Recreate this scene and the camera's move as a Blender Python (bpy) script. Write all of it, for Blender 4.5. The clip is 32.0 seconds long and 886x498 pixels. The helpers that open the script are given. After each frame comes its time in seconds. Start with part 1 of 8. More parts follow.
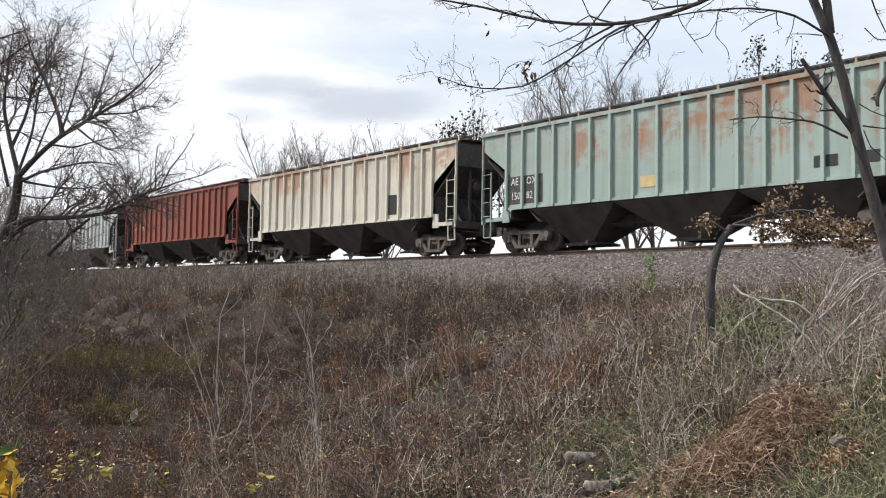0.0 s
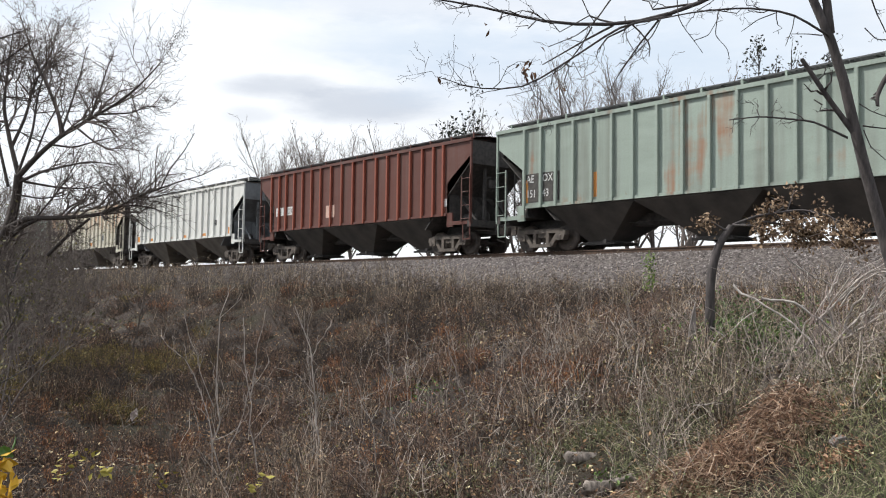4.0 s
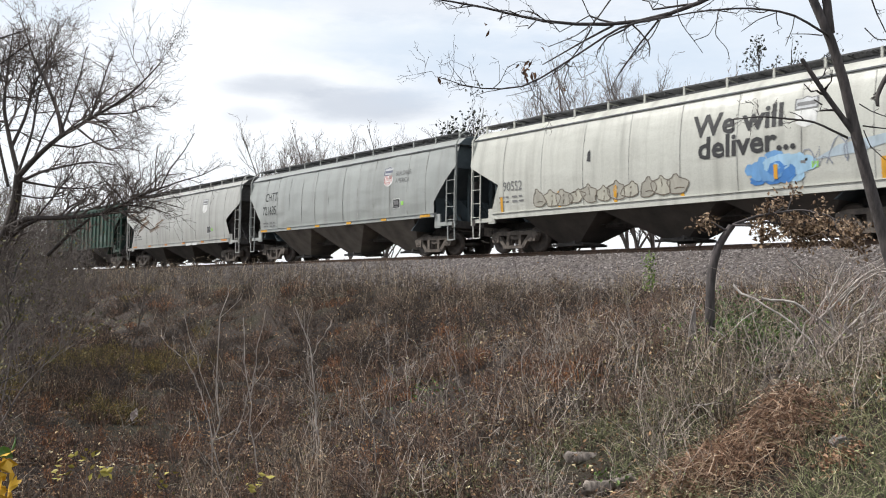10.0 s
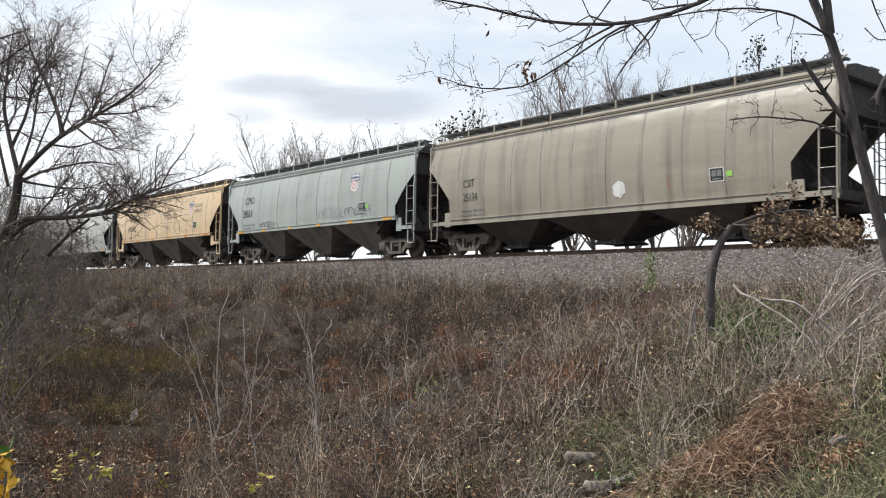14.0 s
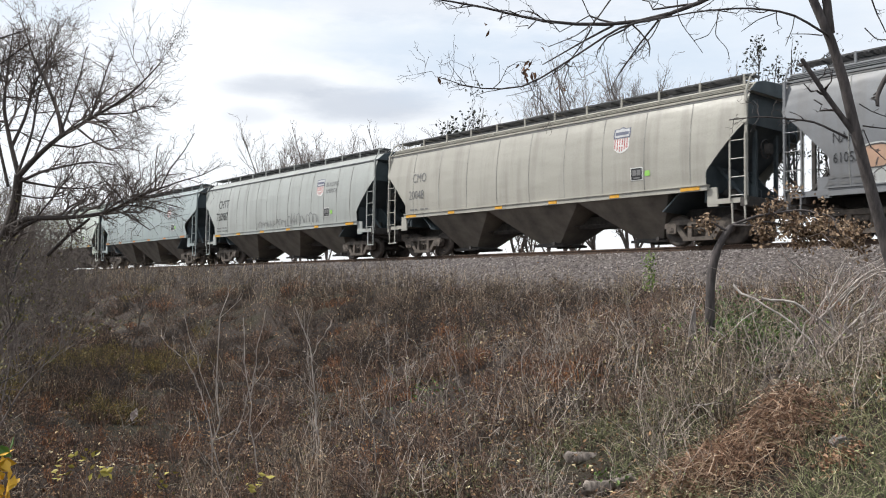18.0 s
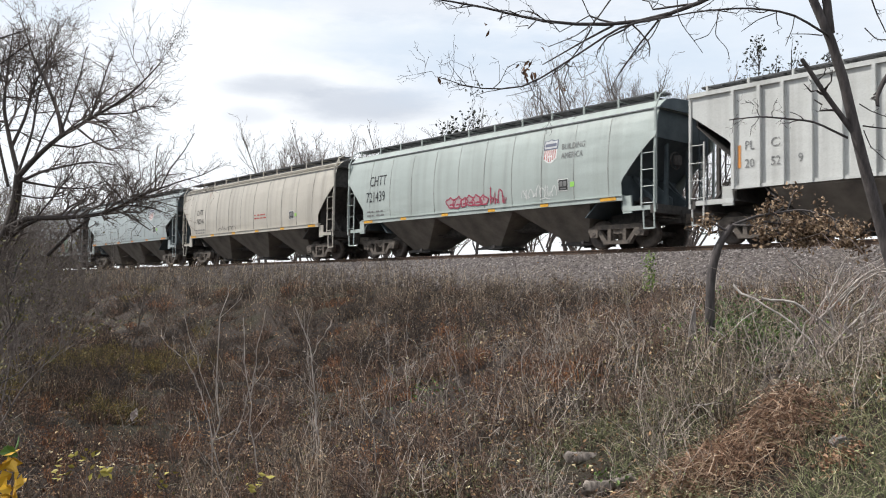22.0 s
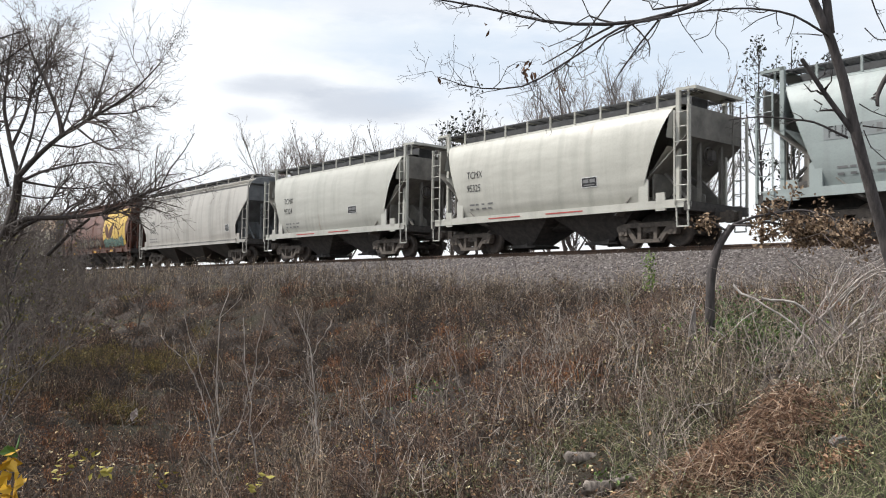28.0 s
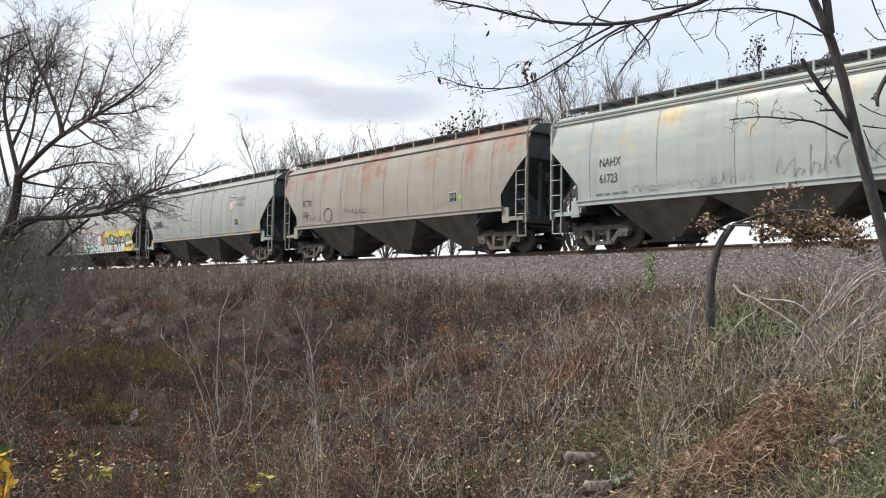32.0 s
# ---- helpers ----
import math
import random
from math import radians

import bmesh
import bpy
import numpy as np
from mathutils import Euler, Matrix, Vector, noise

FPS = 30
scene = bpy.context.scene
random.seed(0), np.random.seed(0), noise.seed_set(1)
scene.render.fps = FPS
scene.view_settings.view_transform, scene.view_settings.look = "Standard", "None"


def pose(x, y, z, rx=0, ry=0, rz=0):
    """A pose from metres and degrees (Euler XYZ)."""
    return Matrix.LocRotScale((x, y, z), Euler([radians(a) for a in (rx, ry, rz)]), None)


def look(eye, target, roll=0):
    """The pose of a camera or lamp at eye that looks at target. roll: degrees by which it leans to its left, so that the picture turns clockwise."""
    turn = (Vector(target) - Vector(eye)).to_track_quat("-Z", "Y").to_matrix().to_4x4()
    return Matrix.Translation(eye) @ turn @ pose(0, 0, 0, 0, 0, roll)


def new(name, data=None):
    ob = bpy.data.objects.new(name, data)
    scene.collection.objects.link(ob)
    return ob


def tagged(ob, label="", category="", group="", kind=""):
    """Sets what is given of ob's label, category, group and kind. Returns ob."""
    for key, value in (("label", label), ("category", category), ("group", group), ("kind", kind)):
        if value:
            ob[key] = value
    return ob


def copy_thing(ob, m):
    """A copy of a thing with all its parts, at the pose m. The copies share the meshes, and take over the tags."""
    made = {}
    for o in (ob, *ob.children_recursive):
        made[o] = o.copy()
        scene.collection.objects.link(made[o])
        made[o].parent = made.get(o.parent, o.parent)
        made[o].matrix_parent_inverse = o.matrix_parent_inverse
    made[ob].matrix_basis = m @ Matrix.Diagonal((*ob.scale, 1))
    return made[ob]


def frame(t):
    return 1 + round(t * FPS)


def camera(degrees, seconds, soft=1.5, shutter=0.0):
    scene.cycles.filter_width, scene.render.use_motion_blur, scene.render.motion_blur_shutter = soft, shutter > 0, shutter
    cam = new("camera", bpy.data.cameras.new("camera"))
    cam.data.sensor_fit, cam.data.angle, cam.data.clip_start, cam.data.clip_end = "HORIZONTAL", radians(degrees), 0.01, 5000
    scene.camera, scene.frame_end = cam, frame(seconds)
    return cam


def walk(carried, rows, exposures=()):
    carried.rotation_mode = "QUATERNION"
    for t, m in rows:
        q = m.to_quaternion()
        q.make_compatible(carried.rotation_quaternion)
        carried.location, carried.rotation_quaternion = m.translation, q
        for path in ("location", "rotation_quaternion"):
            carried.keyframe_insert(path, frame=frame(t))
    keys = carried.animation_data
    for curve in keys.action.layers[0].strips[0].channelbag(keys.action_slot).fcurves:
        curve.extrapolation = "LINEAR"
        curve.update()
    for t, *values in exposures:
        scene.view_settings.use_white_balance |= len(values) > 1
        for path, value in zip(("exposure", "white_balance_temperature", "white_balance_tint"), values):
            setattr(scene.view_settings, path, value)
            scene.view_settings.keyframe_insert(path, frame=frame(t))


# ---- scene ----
# ---- camera: stands still beside the line, below rail level ----
YAW, PITCH = radians(39.888), radians(2.952)
EYE = Vector((0.0, -22.672, -1.501))
AIM = EYE + 20 * Vector((-math.cos(YAW) * math.cos(PITCH), math.sin(YAW) * math.cos(PITCH), math.sin(PITCH)))
cam = camera(53.66, 32.0, soft=1.05, shutter=0.06)
walk(cam, [(0.0, look(EYE, AIM, 0.8)), (32.0, look(EYE, AIM, 0.8))], exposures=[(0.0, 0.0), (32.0, 0.0)])

# ---- world: bright broken overcast, with a soft sun ----
SUN_AZ, SUN_EL = radians(222), radians(48)


def build_world():
    w = bpy.data.worlds.new("sky")
    scene.world = w
    w.use_nodes = True
    nt = w.node_tree
    nt.nodes.clear()
    N = nt.nodes.new
    out, bg = N("ShaderNodeOutputWorld"), N("ShaderNodeBackground")
    sky = N("ShaderNodeTexSky")
    sky.sky_type, sky.sun_disc = "NISHITA", False
    sky.sun_elevation, sky.sun_rotation = SUN_EL, math.pi / 2 - SUN_AZ
    dim = N("ShaderNodeMix")
    dim.data_type, dim.blend_type = "RGBA", "MULTIPLY"
    dim.inputs["Factor"].default_value = 1
    nt.links.new(sky.outputs[0], dim.inputs["A"])
    dim.inputs["B"].default_value = (0.10, 0.10, 0.10, 1)
    co, mp = N("ShaderNodeTexCoord"), N("ShaderNodeMapping")
    mp.inputs["Scale"].default_value = (1.6, 1.6, 5.5)
    mp.inputs["Location"].default_value = (0.35, 0.1, 0.9)
    nt.links.new(co.outputs["Generated"], mp.inputs["Vector"])
    no = N("ShaderNodeTexNoise")
    no.inputs["Scale"].default_value, no.inputs["Detail"].default_value, no.inputs["Roughness"].default_value = 1.7, 7, 0.5
    nt.links.new(mp.outputs[0], no.inputs["Vector"])
    ra = N("ShaderNodeValToRGB")
    e = ra.color_ramp.elements
    e[0].position, e[0].color = 0.36, (0.60, 0.66, 0.76, 1)
    e[1].position, e[1].color = 0.53, (1.07, 1.11, 1.15, 1)
    m = ra.color_ramp.elements.new(0.44)
    m.color = (0.80, 0.885, 1.0, 1)
    nt.links.new(no.outputs["Fac"], ra.inputs[0])
    # directions laid out flat to the north-west, where the clouds have their own shapes
    def dot(v):
        d = N("ShaderNodeVectorMath")
        d.operation = "DOT_PRODUCT"
        nt.links.new(co.outputs["Generated"], d.inputs[0])
        d.inputs[1].default_value = v
        return d.outputs["Value"]

    def calc(op, p, q):
        m = N("ShaderNodeMath")
        m.operation = op
        for i, v in enumerate((p, q)):
            if isinstance(v, (int, float)):
                m.inputs[i].default_value = v
            else:
                nt.links.new(v, m.inputs[i])
        return m.outputs[0]

    def fade(v, lo, hi, top):
        r = N("ShaderNodeMapRange")
        r.interpolation_type = "SMOOTHSTEP"
        r.inputs["From Min"].default_value, r.inputs["From Max"].default_value, r.inputs["To Max"].default_value = lo, hi, top
        nt.links.new(v, r.inputs["Value"])
        return r.outputs[0]

    def blend(fac, c, d):
        m = N("ShaderNodeMix")
        m.data_type = "RGBA"
        for key, v in (("Factor", fac), ("A", c), ("B", d)):
            if isinstance(v, tuple):
                m.inputs[key].default_value = v
            else:
                nt.links.new(v, m.inputs[key])
        return m.outputs["Result"]

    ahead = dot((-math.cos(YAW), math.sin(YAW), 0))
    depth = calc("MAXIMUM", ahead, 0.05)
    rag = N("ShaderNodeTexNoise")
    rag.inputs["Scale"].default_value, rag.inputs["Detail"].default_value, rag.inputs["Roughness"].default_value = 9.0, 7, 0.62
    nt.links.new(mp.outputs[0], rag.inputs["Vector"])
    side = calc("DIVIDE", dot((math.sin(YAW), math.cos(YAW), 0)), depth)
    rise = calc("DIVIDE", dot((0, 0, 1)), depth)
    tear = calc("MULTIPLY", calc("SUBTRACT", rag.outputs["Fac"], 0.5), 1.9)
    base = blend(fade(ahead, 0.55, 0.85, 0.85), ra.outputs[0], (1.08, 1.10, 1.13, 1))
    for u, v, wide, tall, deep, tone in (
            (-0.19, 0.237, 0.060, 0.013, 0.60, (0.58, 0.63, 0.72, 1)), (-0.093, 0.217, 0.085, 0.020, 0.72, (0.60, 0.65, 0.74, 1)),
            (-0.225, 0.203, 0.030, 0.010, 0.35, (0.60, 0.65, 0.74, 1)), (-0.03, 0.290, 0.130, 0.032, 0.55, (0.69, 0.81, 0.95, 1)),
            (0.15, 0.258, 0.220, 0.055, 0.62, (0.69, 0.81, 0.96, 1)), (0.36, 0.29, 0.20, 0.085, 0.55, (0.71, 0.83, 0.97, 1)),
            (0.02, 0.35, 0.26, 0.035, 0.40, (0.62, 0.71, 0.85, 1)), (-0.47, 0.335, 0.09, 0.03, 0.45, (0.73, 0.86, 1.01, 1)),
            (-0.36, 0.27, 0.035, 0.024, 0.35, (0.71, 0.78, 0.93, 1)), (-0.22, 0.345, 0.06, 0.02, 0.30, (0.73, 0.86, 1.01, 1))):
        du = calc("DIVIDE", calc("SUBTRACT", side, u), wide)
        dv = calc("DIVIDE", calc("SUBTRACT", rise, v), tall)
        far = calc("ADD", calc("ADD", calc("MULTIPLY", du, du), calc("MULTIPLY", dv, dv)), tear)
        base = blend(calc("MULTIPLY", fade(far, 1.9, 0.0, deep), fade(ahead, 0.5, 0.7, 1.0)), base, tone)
    mix = N("ShaderNodeMix")
    mix.data_type = "RGBA"
    mix.inputs["Factor"].default_value = 0.9
    nt.links.new(dim.outputs["Result"], mix.inputs["A"])
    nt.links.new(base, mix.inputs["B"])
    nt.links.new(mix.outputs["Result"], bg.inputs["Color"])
    bg.inputs["Strength"].default_value = 1.02
    nt.links.new(bg.outputs[0], out.inputs[0])
    sun = new("sun", bpy.data.lights.new("sun", "SUN"))
    sun.data.energy, sun.data.angle, sun.data.color = 4.5, radians(1.5), (1, 0.97, 0.92)
    d = Vector((math.cos(SUN_AZ) * math.cos(SUN_EL), math.sin(SUN_AZ) * math.cos(SUN_EL), math.sin(SUN_EL)))
    sun.matrix_world = look(d * 60, (0, 0, 0))


build_world()


# ---- materials ----
class Nodes:
    def __init__(self, name, rough=0.8, metal=0.0):
        self.m = bpy.data.materials.new(name)
        self.m.use_nodes = True
        self.t = self.m.node_tree
        self.b = self.t.nodes["Principled BSDF"]
        self.b.inputs["Roughness"].default_value, self.b.inputs["Metallic"].default_value = rough, metal

    def n(self, kind, **kw):
        nd = self.t.nodes.new("ShaderNode" + kind)
        for k, v in kw.items():
            nd.inputs[k].default_value = v
        return nd

    def l(self, a, b):
        self.t.links.new(a, b)

    def coords(self, scale=(1, 1, 1), loc=(0, 0, 0), src="Object"):
        co, mp = self.n("TexCoord"), self.n("Mapping")
        mp.inputs["Scale"].default_value, mp.inputs["Location"].default_value = scale, loc
        self.l(co.outputs[src], mp.inputs["Vector"])
        return mp.outputs[0]

    def noise(self, vec, scale, detail=4, rough=0.55):
        nd = self.n("TexNoise", Scale=scale, Detail=detail, Roughness=rough)
        self.l(vec, nd.inputs["Vector"])
        return nd.outputs["Fac"]

    def ramp(self, fac, stops):
        nd = self.n("ValToRGB")
        els = nd.color_ramp.elements
        while len(els) < len(stops):
            els.new(0.5)
        for el, (p, c) in zip(els, stops):
            el.position = p
            el.color = (*c, 1) if not isinstance(c, float) else (c, c, c, 1)
        self.l(fac, nd.inputs[0])
        return nd.outputs[0]

    def mix(self, fac, a, b, blend="MIX"):
        nd = self.n("Mix")
        nd.data_type, nd.blend_type = "RGBA", blend
        for key, v in (("Factor", fac), ("A", a), ("B", b)):
            if isinstance(v, (int, float)):
                nd.inputs[key].default_value = v if key == "Factor" else (v, v, v, 1)
            elif isinstance(v, tuple):
                nd.inputs[key].default_value = (*v, 1)
            else:
                self.l(v, nd.inputs[key])
        return nd.outputs["Result"]

    def math(self, op, a, b):
        nd = self.n("Math")
        nd.operation = op
        for i, v in enumerate((a, b)):
            if isinstance(v, (int, float)):
                nd.inputs[i].default_value = v
            else:
                self.l(v, nd.inputs[i])
        return nd.outputs[0]

    def bump(self, height, dist, strength=1.0):
        nd = self.n("Bump", Distance=dist, Strength=strength)
        self.l(height, nd.inputs["Height"])
        self.l(nd.outputs[0], self.b.inputs["Normal"])

    def done(self, col):
        if isinstance(col, tuple):
            self.b.inputs["Base Color"].default_value = (*col, 1)
        else:
            self.l(col, self.b.inputs["Base Color"])
        return self.m


def paint(name, base, rust=0.0, dirt=0.3, rough=0.5, seed=0, rust_col=(0.22, 0.085, 0.035), dirt_col=(0.12, 0.105, 0.09), top=False):
    """Weathered car paint: run-down streaks of dirt, blotches, rust bleeding from the roof line and seams."""
    k = Nodes(name, rough)
    k.b.inputs["Specular IOR Level"].default_value = 0.33
    off = (seed * 7.3, seed * 1.7, seed * 3.1)
    streak = k.noise(k.coords((2.4, 1.0, 0.14), off), 1.0, 5, 0.55)
    fine = k.noise(k.coords((9.0, 2.0, 0.5), off), 1.0, 5, 0.6)
    blot = k.noise(k.coords((0.42, 0.5, 0.55), off), 1.0, 5, 0.55)
    grain = k.noise(k.coords((1, 1, 1), off), 26, 4, 0.6)
    col = k.mix(k.ramp(blot, [(0.3, 0.0), (0.75, 1.0)]), tuple(c * 0.88 for c in base), base)
    d = k.math("MULTIPLY", k.math("MULTIPLY", k.ramp(streak, [(0.47, 0.0), (0.76, 1.0)]), dirt), k.ramp(fine, [(0.2, 0.7), (0.7, 1.0)]))
    col = k.mix(d, col, dirt_col)
    dust = k.math("MULTIPLY", k.ramp(grain, [(0.45, 0.0), (0.75, 1.0)]), 0.12 + dirt * 0.15)
    col = k.mix(dust, col, dirt_col)
    if rust > 0:
        s = k.math("ADD", k.math("MULTIPLY", streak, 0.55), k.math("MULTIPLY", blot, 0.75))
        lo = 0.86 - 0.34 * rust
        mask = k.ramp(s, [(lo, 0.0), (min(lo + 0.13, 0.99), 1.0)])
        if top:   # rust that bleeds down from the roof line
            sep = k.n("SeparateXYZ")
            k.l(k.coords(), sep.inputs[0])
            flow = k.noise(k.coords((5.5, 1.0, 0.10), off), 1.0, 6, 0.65)
            rag = k.math("ADD", sep.outputs["Z"], k.math("ADD", k.math("MULTIPLY", k.math("SUBTRACT", flow, 0.5), 4.2), k.math("MULTIPLY", k.math("SUBTRACT", blot, 0.5), 3.0)))
            line = 3.3 if top is True else top
            mr = k.n("MapRange", **{"From Min": line - 0.4, "From Max": line + 0.4})
            k.l(rag, mr.inputs["Value"])
            spread_ = k.noise(k.coords((0.6, 0.5, 0.8), off), 1.3, 7, 0.68)
            cut = 0.62 - 0.24 * rust
            mask = k.math("MULTIPLY", k.ramp(spread_, [(cut - 0.05, 0.0), (cut + 0.06, 1.0)]), k.math("MULTIPLY", k.math("MULTIPLY", mr.outputs[0], k.ramp(k.noise(k.coords((0.55, 0.0, 0.0), off), 1.0, 2, 0.5), [(0.40, 0.15), (0.58, 1.0)])), k.ramp(fine, [(0.25, 0.55), (0.6, 1.0)])))
        rc = k.mix(fine, rust_col, tuple(min(c * 1.8, 1) for c in rust_col))
        col = k.mix(k.math("MULTIPLY", mask, 0.85), col, rc)
        spots = k.math("MULTIPLY", k.ramp(k.noise(k.coords((2.5, 2.5, 1.3), off), 2.2, 6, 0.65), [(0.66, 0.0), (0.72, 1.0)]), min(rust, 0.7))
        col = k.mix(spots, col, rust_col)
    wave = k.noise(k.coords((0.8, 0.6, 1.9), off), 1.0, 2, 0.4)
    k.bump(k.math("ADD", k.math("ADD", k.math("MULTIPLY", blot, 0.5), wave), k.math("MULTIPLY", grain, 0.006)), 0.06, 0.5)
    return k.done(col)


def rusty(name, a, b, rough=0.85, scale=6.0):
    k = Nodes(name, rough)
    f = k.noise(k.coords(), scale, 6, 0.65)
    g = k.noise(k.coords(), scale * 9, 3)
    k.bump(g, 0.004, 0.5)
    return k.done(k.mix(k.ramp(f, [(0.35, 0.0), (0.7, 1.0)]), a, b))


def island(name, stops, rough=0.85, trans=0.0):
    """Colour that differs from stem to stem, leaf to leaf or stone to stone."""
    k = Nodes(name, rough)
    g = k.n("NewGeometry")
    c = k.ramp(g.outputs["Random Per Island"], stops)
    f = k.noise(k.coords(), 14, 3)
    return k.done(k.mix(k.ramp(f, [(0.3, 0.0), (0.75, 1.0)]), c, k.mix(1.0, c, 0.72, "MULTIPLY")))


def bark(name, a, b):
    k = Nodes(name, 0.9)
    f = k.noise(k.coords((6, 6, 1.4)), 4, 6, 0.65)
    k.bump(f, 0.012, 0.8)
    return k.done(k.mix(k.ramp(f, [(0.35, 0.0), (0.68, 1.0)]), a, b))


def plain(name, col, rough=0.6, var=0.25):
    k = Nodes(name, rough)
    f = k.noise(k.coords((2, 2, 0.7)), 3.0, 5, 0.6)
    return k.done(k.mix(k.ramp(f, [(0.35, 0.0), (0.7, 1.0)]), tuple(c * (1 - var) for c in col), col))


# hopper steels carry the shade under the cars; the blacks are lifted for haze
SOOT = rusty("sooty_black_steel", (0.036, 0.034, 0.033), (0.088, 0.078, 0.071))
HOPPER = rusty("grimy_shaded_hopper_steel", (0.085, 0.074, 0.063), (0.20, 0.175, 0.148), scale=1.1)
HOPPER_D = rusty("black_shaded_hopper_steel", (0.036, 0.032, 0.029), (0.086, 0.074, 0.064), scale=1.1)
TRUCK = rusty("grimy_truck_steel", (0.058, 0.049, 0.042), (0.155, 0.128, 0.106))
WHEEL = rusty("wheel_steel", (0.042, 0.035, 0.031), (0.11, 0.086, 0.07), 0.7)
TREAD = Nodes("worn_tread_steel", 0.35, 0.9).done((0.35, 0.33, 0.31))
RAIL = rusty("rail_steel", (0.05, 0.032, 0.024), (0.12, 0.075, 0.05))
RAILTOP = Nodes("polished_rail_head", 0.3, 0.9).done((0.45, 0.44, 0.43))
TIMBER = bark("weathered_tie_timber", (0.05, 0.038, 0.03), (0.14, 0.11, 0.09))
WALKWAY = rusty("dull_galvanised_walkway", (0.035, 0.036, 0.038), (0.085, 0.086, 0.09), 0.6, 3)
BLACK = plain("black_lettering", (0.02, 0.02, 0.022), 0.6)
WHITEL = plain("white_lettering", (0.72, 0.72, 0.70), 0.6)
YELLOW = plain("yellow_reflector", (0.72, 0.36, 0.03), 0.45)
ORANGE = plain("faded_orange_reflector", (0.68, 0.27, 0.06), 0.5)
REDL = plain("red_paint", (0.45, 0.06, 0.05), 0.6)
SEAM = rusty("dirty_weld_seam", (0.17, 0.165, 0.15), (0.42, 0.42, 0.40), 0.6, 2.2)
LIME = plain("lime_sticker", (0.30, 0.62, 0.12), 0.6)
GREY = plain("stencil_grey", (0.20, 0.20, 0.20), 0.7)


# ---- mesh helpers ----
def mesh_of(name, verts, faces, smooth=False):
    me = bpy.data.meshes.new(name)
    me.from_pydata(verts, [], faces)
    if smooth:
        me.polygons.foreach_set("use_smooth", [True] * len(me.polygons))
    me.update()
    return me


def hang(name, me, material, parent=None, label="", m=None):
    """One object on mesh me, under parent; the material sits on the object, so cars can share meshes."""
    ob = new(name, me)
    if not me.materials:
        me.materials.append(None)
    ob.material_slots[0].link = "OBJECT"
    ob.material_slots[0].material = material
    if parent:
        ob.parent = parent
    if m is not None:
        ob.matrix_basis = m
    if label:
        ob["label"] = label
    return ob


class Bits:
    """Collects boxes, bars, prisms and lathes into one mesh."""

    def __init__(self):
        self.v, self.f = [], []

    def add(self, verts, faces):
        o = len(self.v)
        self.v += [tuple(p) for p in verts]
        self.f += [tuple(i + o for i in f) for f in faces]
        return self

    def box(self, x0, x1, y0, y1, z0, z1):
        p = [(x, y, z) for x in (x0, x1) for y in (y0, y1) for z in (z0, z1)]
        return self.add(p, [(0, 1, 3, 2), (4, 6, 7, 5), (0, 4, 5, 1), (2, 3, 7, 6), (0, 2, 6, 4), (1, 5, 7, 3)])

    def bar(self, a, b, w, d=None, n=4):
        """A bar from a to b, w wide; n sides."""
        a, b = Vector(a), Vector(b)
        t = (b - a).normalized()
        s = t.cross(Vector((0, 1, 0)))
        if s.length < 0.1:
            s = t.cross(Vector((1, 0, 0)))
        s.normalize()
        u = t.cross(s)
        d = d or w
        ring = [(math.cos((i + 0.5) * 2 * math.pi / n), math.sin((i + 0.5) * 2 * math.pi / n)) for i in range(n)]
        k = 0.7071 if n == 4 else 0.5
        pts = [p + s * (c * w * k) + u * (q * d * k) for p in (a, b) for c, q in ring]
        fs = [(i, (i + 1) % n, n + (i + 1) % n, n + i) for i in range(n)]
        return self.add(pts, fs + [tuple(range(n))[::-1], tuple(range(n, 2 * n))])

    def prism(self, poly, y0, y1):
        """A polygon in x, z, pushed from y0 to y1."""
        n = len(poly)
        pts = [(x, y0, z) for x, z in poly] + [(x, y1, z) for x, z in poly]
        return self.add(pts, [tuple(range(n)), tuple(range(2 * n - 1, n - 1, -1))] + [(i, n + i, n + (i + 1) % n, (i + 1) % n) for i in range(n)])

    def lathe(self, rings, n=20):
        """Rings of (radius, y) turned round the y axis."""
        pts = [(r * math.cos(2 * math.pi * i / n), y, r * math.sin(2 * math.pi * i / n)) for r, y in rings for i in range(n)]
        fs = [(j * n + i, j * n + (i + 1) % n, (j + 1) * n + (i + 1) % n, (j + 1) * n + i) for j in range(len(rings) - 1) for i in range(n)]
        return self.add(pts, fs)

    def mesh(self, name, smooth=False):
        return mesh_of(name, self.v, self.f, smooth)


CACHE = {}


def cached(key, make):
    if key not in CACHE:
        CACHE[key] = make()
    return CACHE[key]


# ---- the cars: common parts ----
WR = 0.457   # wheel radius
WHEELS = []  # (wheelset, car centre at 16 s, offset along the car)


